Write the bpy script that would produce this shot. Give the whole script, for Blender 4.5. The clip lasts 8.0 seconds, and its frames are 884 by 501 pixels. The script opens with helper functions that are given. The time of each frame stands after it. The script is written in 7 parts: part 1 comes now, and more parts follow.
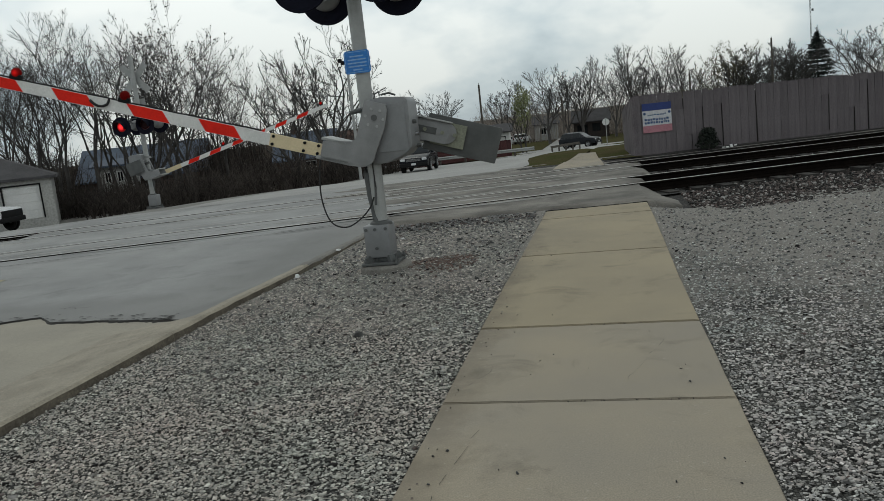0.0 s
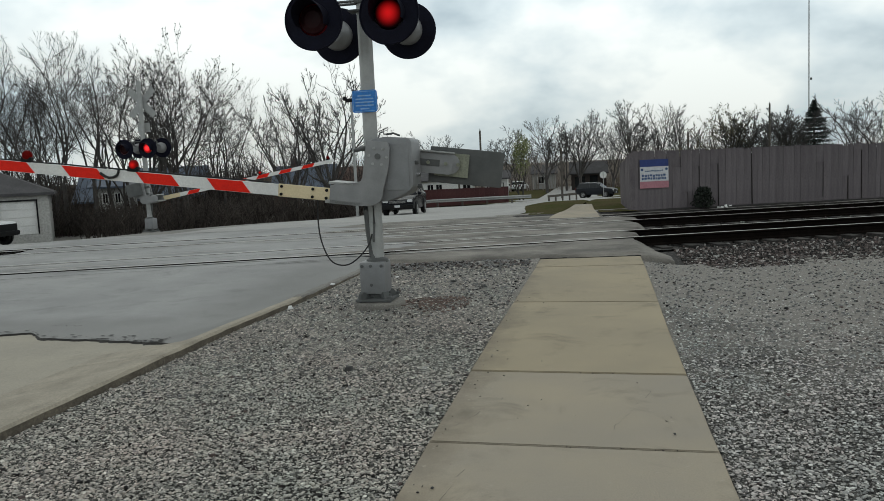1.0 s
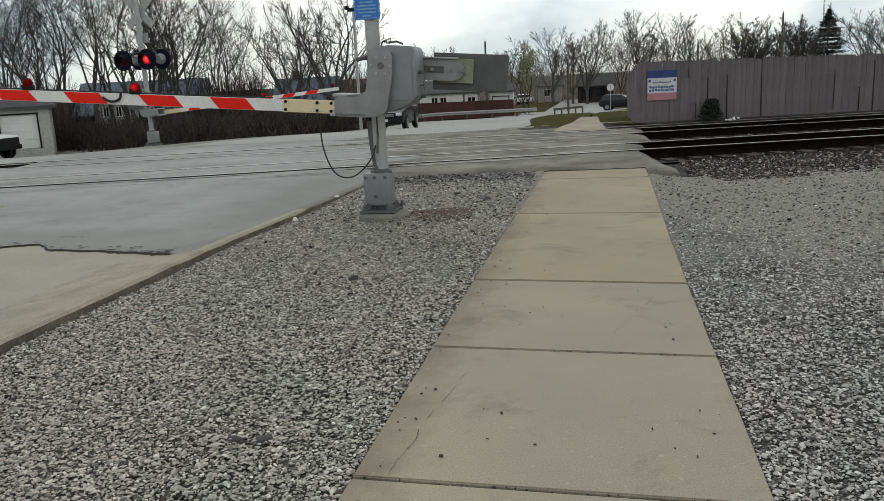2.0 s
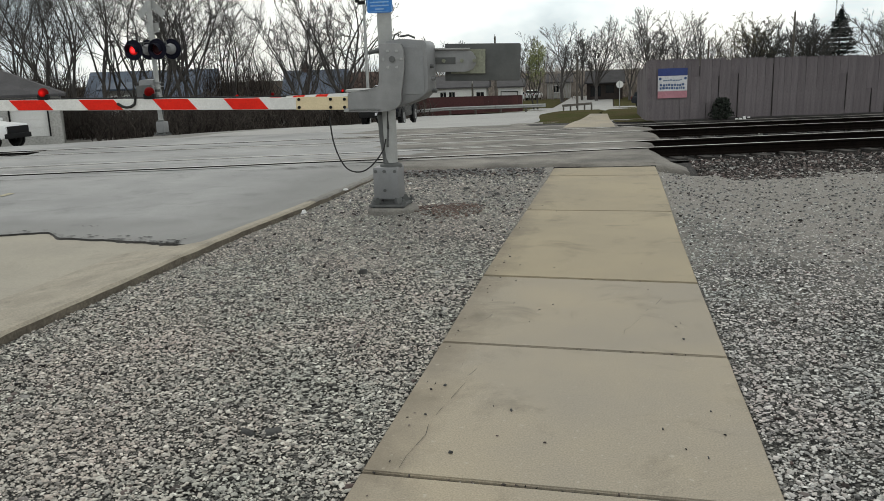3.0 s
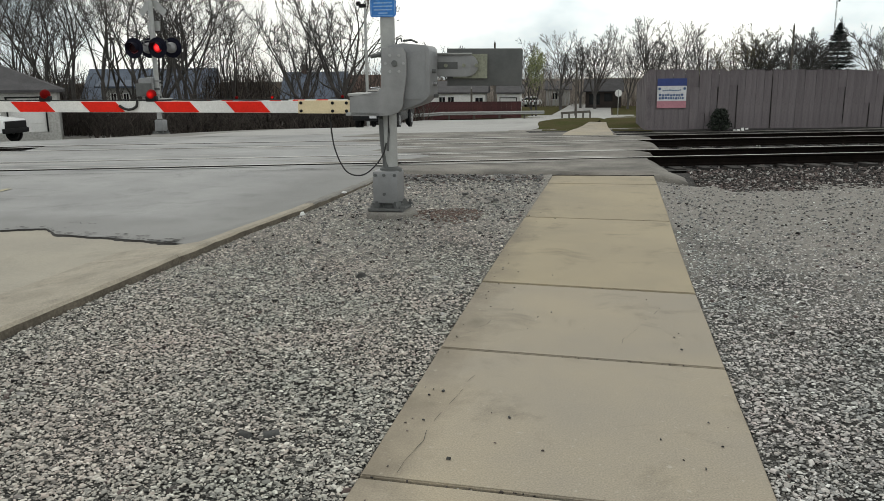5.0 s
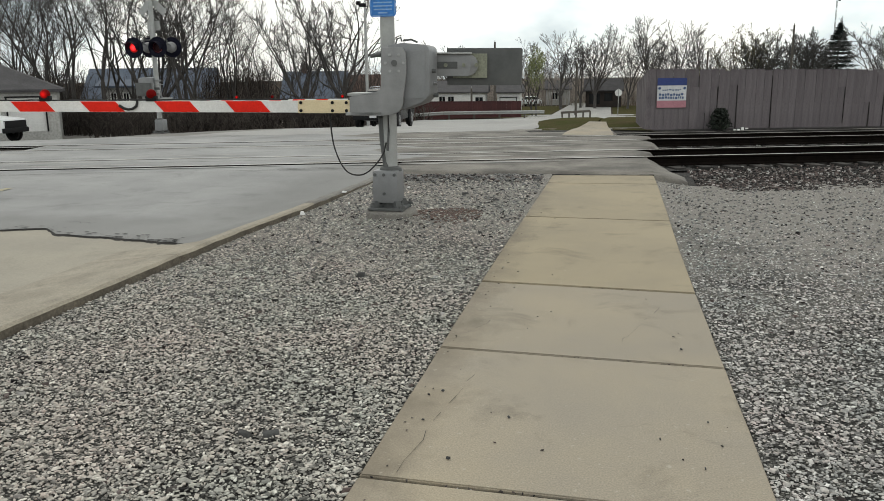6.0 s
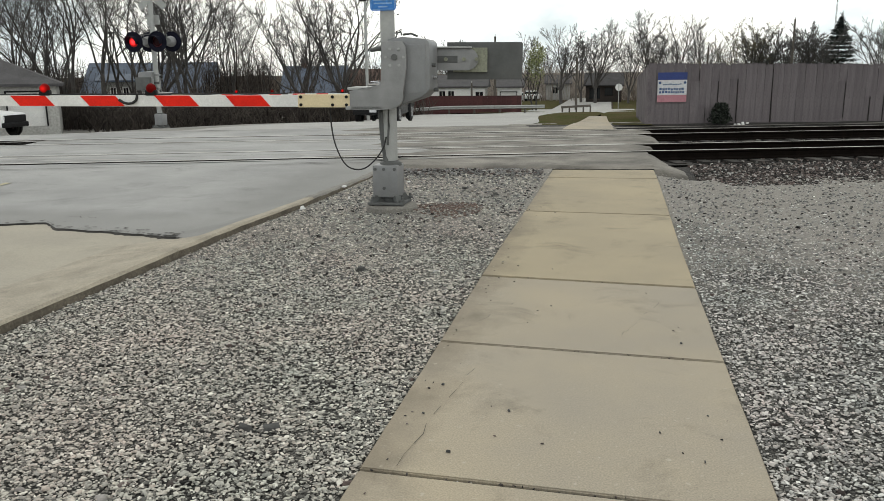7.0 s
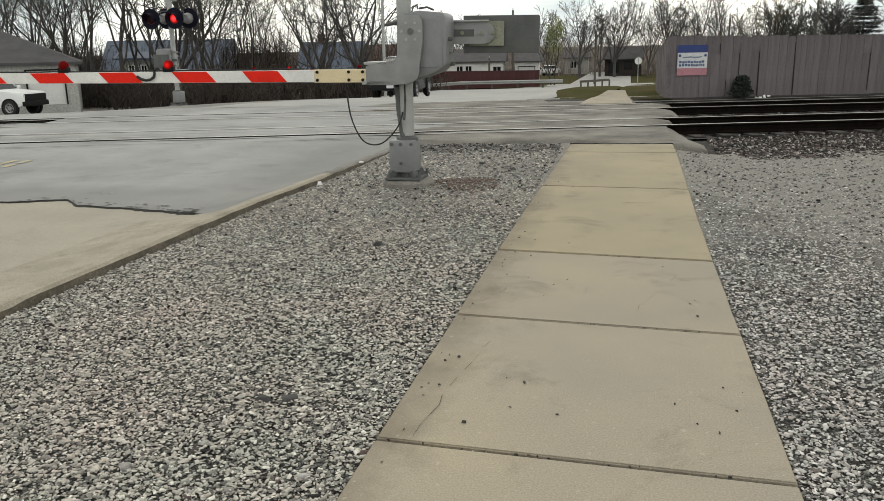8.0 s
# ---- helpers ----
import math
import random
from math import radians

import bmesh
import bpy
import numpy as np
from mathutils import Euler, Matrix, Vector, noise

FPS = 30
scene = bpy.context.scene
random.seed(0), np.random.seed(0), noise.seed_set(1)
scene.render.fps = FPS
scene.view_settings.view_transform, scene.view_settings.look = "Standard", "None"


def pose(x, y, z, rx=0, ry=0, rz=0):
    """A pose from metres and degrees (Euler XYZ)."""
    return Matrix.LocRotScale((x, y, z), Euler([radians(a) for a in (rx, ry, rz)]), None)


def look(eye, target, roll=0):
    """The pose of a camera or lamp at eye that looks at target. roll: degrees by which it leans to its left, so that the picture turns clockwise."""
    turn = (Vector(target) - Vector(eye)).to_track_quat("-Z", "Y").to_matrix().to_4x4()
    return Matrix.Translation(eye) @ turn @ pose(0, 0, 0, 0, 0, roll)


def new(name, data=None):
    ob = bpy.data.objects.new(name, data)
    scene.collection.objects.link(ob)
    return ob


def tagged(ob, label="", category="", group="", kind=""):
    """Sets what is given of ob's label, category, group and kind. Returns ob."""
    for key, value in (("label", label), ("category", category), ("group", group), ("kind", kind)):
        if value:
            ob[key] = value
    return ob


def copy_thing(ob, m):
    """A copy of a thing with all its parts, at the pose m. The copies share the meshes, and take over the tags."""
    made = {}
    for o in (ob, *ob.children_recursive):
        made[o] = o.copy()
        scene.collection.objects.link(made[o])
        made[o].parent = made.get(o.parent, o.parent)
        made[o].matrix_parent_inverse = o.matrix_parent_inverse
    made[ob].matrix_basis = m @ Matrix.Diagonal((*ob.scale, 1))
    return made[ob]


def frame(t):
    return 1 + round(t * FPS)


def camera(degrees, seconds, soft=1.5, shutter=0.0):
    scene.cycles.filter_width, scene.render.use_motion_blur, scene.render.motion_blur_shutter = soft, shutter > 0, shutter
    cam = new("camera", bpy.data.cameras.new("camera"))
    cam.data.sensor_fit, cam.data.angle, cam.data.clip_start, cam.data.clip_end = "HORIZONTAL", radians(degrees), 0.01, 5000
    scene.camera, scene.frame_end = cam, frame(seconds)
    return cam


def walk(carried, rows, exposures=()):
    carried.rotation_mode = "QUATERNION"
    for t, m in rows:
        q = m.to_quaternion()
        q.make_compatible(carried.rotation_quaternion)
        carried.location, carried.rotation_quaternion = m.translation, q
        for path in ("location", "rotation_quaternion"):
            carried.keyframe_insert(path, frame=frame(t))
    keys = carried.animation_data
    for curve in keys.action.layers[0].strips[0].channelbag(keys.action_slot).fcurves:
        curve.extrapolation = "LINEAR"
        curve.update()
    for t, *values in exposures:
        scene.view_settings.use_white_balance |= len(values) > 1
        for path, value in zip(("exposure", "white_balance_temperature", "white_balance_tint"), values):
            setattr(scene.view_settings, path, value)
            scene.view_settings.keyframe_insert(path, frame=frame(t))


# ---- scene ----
cam = camera(58.3, 8.0, soft=0.5)
PATH = [
    (0, (0.94, 0.056, 1.542), (0.532, 1.989, 1.228), -6.4),
    (0.2, (0.927, 0.115, 1.534), (0.532, 2.066, 1.342), -4.6),
    (0.3, (0.931, 0.06, 1.53), (0.541, 2.017, 1.396), -3.8),
    (0.5, (0.942, -0.002, 1.544), (0.551, 1.957, 1.465), -2.9),
    (0.7, (0.933, -0.051, 1.542), (0.547, 1.909, 1.449), -2.6),
    (1, (0.929, -0.041, 1.545), (0.545, 1.911, 1.334), -2.7),
    (1.2, (0.93, -0.061, 1.534), (0.548, 1.881, 1.246), -2.6),
    (1.5, (0.948, -0.074, 1.509), (0.557, 1.853, 1.142), -2.9),
    (2, (0.938, -0.067, 1.511), (0.54, 1.847, 1.089), -2.8),
    (3.5, (0.891, -0.06, 1.518), (0.479, 1.848, 1.081), -1.4),
    (4, (0.88, -0.067, 1.522), (0.475, 1.844, 1.092), -0.9),
    (4.5, (0.878, -0.068, 1.522), (0.477, 1.845, 1.098), -0.6),
    (6, (0.881, -0.069, 1.523), (0.48, 1.843, 1.098), -0.6),
    (6.5, (0.879, -0.067, 1.519), (0.479, 1.845, 1.091), -0.5),
    (7, (0.881, -0.07, 1.519), (0.48, 1.84, 1.081), -0.6),
    (7.5, (0.879, -0.063, 1.514), (0.48, 1.842, 1.051), -0.6),
    (7.7, (0.881, -0.048, 1.508), (0.484, 1.853, 1.031), -0.6),
    (8, (0.896, -0.087, 1.507), (0.452, 1.803, 1.011), -1.1),
]
EXPOSURES = [(0.0, -0.83, 6420, 3), (0.5, -0.70, 6440, 3), (1.0, -0.65, 6430, 3), (1.5, -0.58, 6470, 4), (2.0, -0.40, 6570, 5), (3.5, -0.18, 6720, 6), (4.5, -0.17, 6740, 6), (6.0, -0.11, 6780, 6), (7.0, 0.0, 6820, 6), (7.5, -0.10, 6900, 6), (8.0, -0.02, 7020, 6)]
walk(cam, [(t, look(eye, target, roll)) for t, eye, target, roll in PATH], EXPOSURES)

RAIL_SLOPE = 0.315                      # the tracks run at this slope across the walk
RAIL_Y = 15.15                          # where the first rail crosses x = 0
RC = math.cos(math.atan(RAIL_SLOPE))
RS = math.sin(math.atan(RAIL_SLOPE))
PI = math.pi

# ---- light ----
world = bpy.data.worlds.new("overcast_sky")
scene.world = world
world.use_nodes = True
wn, wl = world.node_tree.nodes, world.node_tree.links
wn.clear()
w_out = wn.new("ShaderNodeOutputWorld")
w_bg = wn.new("ShaderNodeBackground")
w_sky = wn.new("ShaderNodeTexSky")
w_sky.sky_type = "NISHITA"
w_sky.sun_disc = False
w_sky.sun_elevation = radians(48)
w_sky.sun_rotation = radians(200)
w_gain = wn.new("ShaderNodeMixRGB")
w_gain.blend_type = "MULTIPLY"
w_gain.inputs[0].default_value = 1.0
w_gain.inputs[2].default_value = (0.10, 0.10, 0.10, 1)
w_tc = wn.new("ShaderNodeTexCoord")
w_sep = wn.new("ShaderNodeSeparateXYZ")
w_den = wn.new("ShaderNodeMath")
w_den.operation = "ADD"
w_den.inputs[1].default_value = 0.48
w_abs = wn.new("ShaderNodeMath")
w_abs.operation = "ABSOLUTE"
w_dx = wn.new("ShaderNodeMath")
w_dx.operation = "DIVIDE"
w_dy = wn.new("ShaderNodeMath")
w_dy.operation = "DIVIDE"
w_com = wn.new("ShaderNodeCombineXYZ")
w_n1 = wn.new("ShaderNodeTexNoise")
w_n1.inputs["Scale"].default_value = 1.55
w_n1.inputs["Detail"].default_value = 6
w_n1.inputs["Roughness"].default_value = 0.52
w_ramp = wn.new("ShaderNodeValToRGB")
cr = w_ramp.color_ramp
cr.elements[0].position, cr.elements[0].color = 0.34, (0.40, 0.475, 0.54, 1)
cr.elements[1].position, cr.elements[1].color = 0.53, (1.06, 1.06, 1.05, 1)
e = cr.elements.new(0.44)
e.color = (0.735, 0.795, 0.84, 1)
w_top = wn.new("ShaderNodeMapRange")      # heavier cloud overhead
w_top.inputs[1].default_value, w_top.inputs[2].default_value = 0.25, 0.85
w_top.inputs[3].default_value, w_top.inputs[4].default_value = 1.0, 0.55
w_heavy = wn.new("ShaderNodeMixRGB")
w_heavy.blend_type = "MULTIPLY"
w_heavy.inputs[0].default_value = 1.0
w_low = wn.new("ShaderNodeMapRange")      # duller cloud low down
w_low.inputs[1].default_value, w_low.inputs[2].default_value = 0.0, 0.2
w_low.inputs[3].default_value, w_low.inputs[4].default_value = 0.70, 1.0
w_band = wn.new("ShaderNodeMath")
w_band.operation = "MULTIPLY"
w_mix = wn.new("ShaderNodeMixRGB")
w_mix.inputs[0].default_value = 0.93
wl.new(w_tc.outputs["Generated"], w_sep.inputs[0])
wl.new(w_sep.outputs["Z"], w_abs.inputs[0])
wl.new(w_abs.outputs[0], w_den.inputs[0])
wl.new(w_sep.outputs["X"], w_dx.inputs[0])
wl.new(w_den.outputs[0], w_dx.inputs[1])
wl.new(w_sep.outputs["Y"], w_dy.inputs[0])
wl.new(w_den.outputs[0], w_dy.inputs[1])
wl.new(w_dx.outputs[0], w_com.inputs["X"])
wl.new(w_dy.outputs[0], w_com.inputs["Y"])
wl.new(w_com.outputs[0], w_n1.inputs["Vector"])
wl.new(w_n1.outputs["Fac"], w_ramp.inputs[0])
wl.new(w_sky.outputs[0], w_gain.inputs[1])
wl.new(w_gain.outputs[0], w_mix.inputs[1])
wl.new(w_ramp.outputs[0], w_mix.inputs[2])
wl.new(w_sep.outputs["Z"], w_top.inputs[0])
wl.new(w_mix.outputs[0], w_heavy.inputs[1])
wl.new(w_sep.outputs["Z"], w_low.inputs[0])
wl.new(w_low.outputs[0], w_band.inputs[0])
wl.new(w_top.outputs[0], w_band.inputs[1])
wl.new(w_band.outputs[0], w_heavy.inputs[2])
wl.new(w_heavy.outputs[0], w_bg.inputs["Color"])
w_bg.inputs["Strength"].default_value = 1.75
wl.new(w_bg.outputs[0], w_out.inputs["Surface"])

sun_data = bpy.data.lights.new("sun", "SUN")
sun_data.energy = 0.7
sun_data.angle = radians(25)
sun_data.color = (1.0, 0.96, 0.9)
sun_ob = new("sun", sun_data)
sun_ob.matrix_world = look((-14, 30, 40), (0, 0, 0))


# ---- materials ----
def mat(name, c1, c2=None, scale=2.0, fine=60.0, rough=0.8, metal=0.0, bump=0.15, bump_dist=0.01, vary="", spread=0.3,
        grime=0.25, spec=0.5, stains=0.0):
    """A surface: two colours mixed at a large scale, fine grain, bump, and a shade for each piece."""
    m = bpy.data.materials.new(name)
    m.use_nodes = True
    n, l = m.node_tree.nodes, m.node_tree.links
    b = n["Principled BSDF"]
    c2 = c2 or tuple(v * 0.78 for v in c1)
    tc = n.new("ShaderNodeTexCoord")
    src = tc.outputs["Object"]
    big = n.new("ShaderNodeTexNoise")
    big.inputs["Scale"].default_value = scale
    big.inputs["Detail"].default_value = 5
    big.inputs["Roughness"].default_value = 0.6
    l.new(src, big.inputs["Vector"])
    ramp = n.new("ShaderNodeValToRGB")
    ramp.color_ramp.elements[0].position, ramp.color_ramp.elements[0].color = 0.35, (*c2, 1)
    ramp.color_ramp.elements[1].position, ramp.color_ramp.elements[1].color = 0.65, (*c1, 1)
    l.new(big.outputs["Fac"], ramp.inputs[0])
    grain = n.new("ShaderNodeTexNoise")
    grain.inputs["Scale"].default_value = fine
    grain.inputs["Detail"].default_value = 3
    l.new(src, grain.inputs["Vector"])
    mr = n.new("ShaderNodeMapRange")
    mr.inputs[1].default_value, mr.inputs[2].default_value = 0.3, 0.7
    mr.inputs[3].default_value, mr.inputs[4].default_value = 1 - grime, 1 + grime * 0.6
    l.new(grain.outputs["Fac"], mr.inputs[0])
    mul = n.new("ShaderNodeMixRGB")
    mul.blend_type = "MULTIPLY"
    mul.inputs[0].default_value = 1.0
    l.new(ramp.outputs[0], mul.inputs[1])
    l.new(mr.outputs[0], mul.inputs[2])
    col = mul.outputs[0]
    if stains:
        # blotches of damp and dirt with ragged edges
        sn = n.new("ShaderNodeTexNoise")
        sn.inputs["Scale"].default_value = 1.7
        sn.inputs["Detail"].default_value = 9
        sn.inputs["Roughness"].default_value = 0.68
        sn.inputs["Distortion"].default_value = 0.6
        l.new(src, sn.inputs["Vector"])
        sr = n.new("ShaderNodeMapRange")
        sr.inputs[1].default_value, sr.inputs[2].default_value = 0.54, 0.74
        sr.inputs[3].default_value, sr.inputs[4].default_value = 1.0, 1.0 - stains
        l.new(sn.outputs["Fac"], sr.inputs[0])
        sm = n.new("ShaderNodeMixRGB")
        sm.blend_type = "MULTIPLY"
        sm.inputs[0].default_value = 1.0
        l.new(col, sm.inputs[1])
        l.new(sr.outputs[0], sm.inputs[2])
        col = sm.outputs[0]
    if vary:
        if vary == "island":
            r = n.new("ShaderNodeNewGeometry").outputs["Random Per Island"]
        else:
            r = n.new("ShaderNodeObjectInfo").outputs["Random"]
        v = n.new("ShaderNodeMapRange")
        v.inputs[3].default_value, v.inputs[4].default_value = 1 - spread, 1 + spread
        l.new(r, v.inputs[0])
        m2 = n.new("ShaderNodeMixRGB")
        m2.blend_type = "MULTIPLY"
        m2.inputs[0].default_value = 1.0
        l.new(col, m2.inputs[1])
        l.new(v.outputs[0], m2.inputs[2])
        col = m2.outputs[0]
    l.new(col, b.inputs["Base Color"])
    b.inputs["Roughness"].default_value = rough
    b.inputs["Metallic"].default_value = metal
    b.inputs["Specular IOR Level"].default_value = spec
    if bump:
        bp = n.new("ShaderNodeBump")
        bp.inputs["Strength"].default_value = bump
        bp.inputs["Distance"].default_value = bump_dist
        l.new(grain.outputs["Fac"], bp.inputs["Height"])
        l.new(bp.outputs[0], b.inputs["Normal"])
    return m


def stone_mat(name, stops):
    """Loose stones: each island takes one colour of the list."""
    m = bpy.data.materials.new(name)
    m.use_nodes = True
    n, l = m.node_tree.nodes, m.node_tree.links
    b = n["Principled BSDF"]
    r = n.new("ShaderNodeNewGeometry")
    ramp = n.new("ShaderNodeValToRGB")
    el = ramp.color_ramp.elements
    while len(el) < len(stops):
        el.new(0.5)
    for k, (p, c) in enumerate(stops):
        el[k].position, el[k].color = p, (*c, 1)
    l.new(r.outputs["Random Per Island"], ramp.inputs[0])
    tc = n.new("ShaderNodeTexCoord")
    g = n.new("ShaderNodeTexNoise")
    g.inputs["Scale"].default_value = 45
    g.inputs["Detail"].default_value = 3
    l.new(tc.outputs["Object"], g.inputs["Vector"])
    mr = n.new("ShaderNodeMapRange")
    mr.inputs[1].default_value, mr.inputs[2].default_value = 0.3, 0.7
    mr.inputs[3].default_value, mr.inputs[4].default_value = 0.75, 1.2
    l.new(g.outputs["Fac"], mr.inputs[0])
    mul = n.new("ShaderNodeMixRGB")
    mul.blend_type = "MULTIPLY"
    mul.inputs[0].default_value = 1.0
    l.new(ramp.outputs[0], mul.inputs[1])
    l.new(mr.outputs[0], mul.inputs[2])
    # pinkish and greenish loads of stone lie side by side in broad patches
    wide = n.new("ShaderNodeTexNoise")
    wide.inputs["Scale"].default_value = 0.9
    wide.inputs["Detail"].default_value = 4
    l.new(tc.outputs["Object"], wide.inputs["Vector"])
    tint = n.new("ShaderNodeValToRGB")
    te = tint.color_ramp.elements
    te[0].position, te[0].color = 0.38, (0.975, 1.005, 0.99, 1)
    te[1].position, te[1].color = 0.64, (1.045, 0.985, 0.975, 1)
    l.new(wide.outputs["Fac"], tint.inputs[0])
    mt = n.new("ShaderNodeMixRGB")
    mt.blend_type = "MULTIPLY"
    mt.inputs[0].default_value = 1.0
    l.new(mul.outputs[0], mt.inputs[1])
    l.new(tint.outputs[0], mt.inputs[2])
    l.new(mt.outputs[0], b.inputs["Base Color"])
    b.inputs["Roughness"].default_value = 0.9
    b.inputs["Specular IOR Level"].default_value = 0.3
    return m


def bed_mat(name, stops, cell, stain=None):
    """A bed of fine stones: one colour for each cell, painted shade in the gaps, with relief."""
    m = bpy.data.materials.new(name)
    m.use_nodes = True
    n, l = m.node_tree.nodes, m.node_tree.links
    b = n["Principled BSDF"]
    tc = n.new("ShaderNodeTexCoord")
    vo = n.new("ShaderNodeTexVoronoi")
    vo.inputs["Scale"].default_value = cell
    l.new(tc.outputs["Object"], vo.inputs["Vector"])
    sep = n.new("ShaderNodeSeparateColor")
    l.new(vo.outputs["Color"], sep.inputs[0])
    ramp = n.new("ShaderNodeValToRGB")
    el = ramp.color_ramp.elements
    while len(el) < len(stops):
        el.new(0.5)
    for k, (p, c) in enumerate(stops):
        el[k].position, el[k].color = p, (*c, 1)
    l.new(sep.outputs[0], ramp.inputs[0])
    big = n.new("ShaderNodeTexNoise")
    big.inputs["Scale"].default_value = 0.8
    big.inputs["Detail"].default_value = 6
    l.new(tc.outputs["Object"], big.inputs["Vector"])
    mr = n.new("ShaderNodeMapRange")
    mr.inputs[1].default_value, mr.inputs[2].default_value = 0.3, 0.7
    mr.inputs[3].default_value, mr.inputs[4].default_value = 0.75, 1.15
    l.new(big.outputs["Fac"], mr.inputs[0])
    mul = n.new("ShaderNodeMixRGB")
    mul.blend_type = "MULTIPLY"
    mul.inputs[0].default_value = 1.0
    l.new(ramp.outputs[0], mul.inputs[1])
    l.new(mr.outputs[0], mul.inputs[2])
    # shade between the stones, put into the colour along the cell edges
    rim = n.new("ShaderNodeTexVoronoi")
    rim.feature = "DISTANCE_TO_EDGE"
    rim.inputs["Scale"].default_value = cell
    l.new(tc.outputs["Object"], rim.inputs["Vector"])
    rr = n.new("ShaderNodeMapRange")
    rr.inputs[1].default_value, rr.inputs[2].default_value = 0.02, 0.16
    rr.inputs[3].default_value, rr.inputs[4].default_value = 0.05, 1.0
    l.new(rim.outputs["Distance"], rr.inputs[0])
    gap_shade = n.new("ShaderNodeMixRGB")
    gap_shade.blend_type = "MULTIPLY"
    gap_shade.inputs[0].default_value = 1.0
    l.new(mul.outputs[0], gap_shade.inputs[1])
    l.new(rr.outputs[0], gap_shade.inputs[2])
    col = gap_shade.outputs[0]
    if stain:
        # trodden dust lies over the stones towards the tracks, in patches
        fine = n.new("ShaderNodeTexNoise")
        fine.inputs["Scale"].default_value = 30
        fine.inputs["Detail"].default_value = 4
        l.new(tc.outputs["Object"], fine.inputs["Vector"])
        dr = n.new("ShaderNodeValToRGB")
        el = dr.color_ramp.elements
        while len(el) < len(stain):
            el.new(0.5)
        for k, (p, c) in enumerate(stain):
            el[k].position, el[k].color = p, (*c, 1)
        l.new(fine.outputs["Fac"], dr.inputs[0])
        sx = n.new("ShaderNodeSeparateXYZ")
        l.new(tc.outputs["Object"], sx.inputs[0])
        ym = n.new("ShaderNodeMapRange")
        ym.inputs[1].default_value, ym.inputs[2].default_value = 3.5, 9.5
        ym.inputs[3].default_value, ym.inputs[4].default_value = -0.15, 0.55
        l.new(sx.outputs["Y"], ym.inputs[0])
        ad = n.new("ShaderNodeMath")
        ad.operation = "ADD"
        l.new(ym.outputs[0], ad.inputs[0])
        l.new(big.outputs["Fac"], ad.inputs[1])
        st = n.new("ShaderNodeMapRange")
        st.inputs[1].default_value, st.inputs[2].default_value = 0.55, 0.85
        l.new(ad.outputs[0], st.inputs[0])
        mx = n.new("ShaderNodeMixRGB")
        l.new(st.outputs[0], mx.inputs[0])
        l.new(col, mx.inputs[1])
        l.new(dr.outputs[0], mx.inputs[2])
        col = mx.outputs[0]
    l.new(col, b.inputs["Base Color"])
    b.inputs["Roughness"].default_value = 0.95
    bp = n.new("ShaderNodeBump")
    bp.inputs["Strength"].default_value = 0.9
    bp.inputs["Distance"].default_value = 0.02
    bp.invert = True
    l.new(vo.outputs["Distance"], bp.inputs["Height"])
    l.new(bp.outputs[0], b.inputs["Normal"])
    return m


def glow_mat(name, colour, strength, base, edge=0.1, radius=0.13):
    """A lit lens: brightest at its middle, fading to the edge."""
    m = bpy.data.materials.new(name)
    m.use_nodes = True
    b = m.node_tree.nodes["Principled BSDF"]
    b.inputs["Base Color"].default_value = (*base, 1)
    b.inputs["Roughness"].default_value = 0.45
    b.inputs["Emission Color"].default_value = (*colour, 1)
    n, l = m.node_tree.nodes, m.node_tree.links
    tc = n.new("ShaderNodeTexCoord")
    flat = n.new("ShaderNodeVectorMath")
    flat.operation = "MULTIPLY"
    flat.inputs[1].default_value = (1, 0, 1)
    l.new(tc.outputs["Object"], flat.inputs[0])
    far = n.new("ShaderNodeVectorMath")
    far.operation = "LENGTH"
    l.new(flat.outputs[0], far.inputs[0])
    fade = n.new("ShaderNodeMapRange")
    fade.interpolation_type = "SMOOTHSTEP"
    fade.inputs[1].default_value, fade.inputs[2].default_value = 0.0, radius
    fade.inputs[3].default_value, fade.inputs[4].default_value = strength, edge
    l.new(far.outputs["Value"], fade.inputs[0])
    l.new(fade.outputs[0], b.inputs["Emission Strength"])
    b.inputs["Specular IOR Level"].default_value = 0.03
    return m


def glass_mat(name, tint, rough=0.05):
    """Dark window glass of vehicles and houses."""
    m = bpy.data.materials.new(name)
    m.use_nodes = True
    b = m.node_tree.nodes["Principled BSDF"]
    b.inputs["Base Color"].default_value = (*tint, 1)
    b.inputs["Roughness"].default_value = rough
    b.inputs["Specular IOR Level"].default_value = 0.3
    return m


GREYS = [(0.0, (0.06, 0.06, 0.06)), (0.10, (0.17, 0.171, 0.168)), (0.34, (0.35, 0.351, 0.344)), (0.60, (0.455, 0.453, 0.430)),
         (0.74, (0.44, 0.405, 0.388)), (0.90, (0.55, 0.55, 0.535)), (1.0, (0.72, 0.72, 0.70))]
# bed colours, darkened to stand for shade between loose stones
SHADED_GAPS = [(0.0, (0.012, 0.012, 0.012)), (0.35, (0.072, 0.072, 0.068)), (0.7, (0.18, 0.18, 0.172)), (1.0, (0.32, 0.32, 0.305))]
DUST = [(0.0, (0.165, 0.160, 0.150)), (0.5, (0.226, 0.219, 0.207)), (1.0, (0.29, 0.281, 0.267))]
BALLAST = [(0.0, (0.012, 0.011, 0.011)), (0.35, (0.04, 0.035, 0.034)), (0.6, (0.12, 0.10, 0.095)), (0.78, (0.20, 0.15, 0.14)),
           (0.90, (0.36, 0.34, 0.33)), (1.0, (0.75, 0.73, 0.71))]
M_EARTH = mat("dry_earth", (0.080, 0.062, 0.052), (0.052, 0.046, 0.036), scale=0.15, fine=6, rough=1.0, bump=0.3, bump_dist=0.05, spec=0.0)
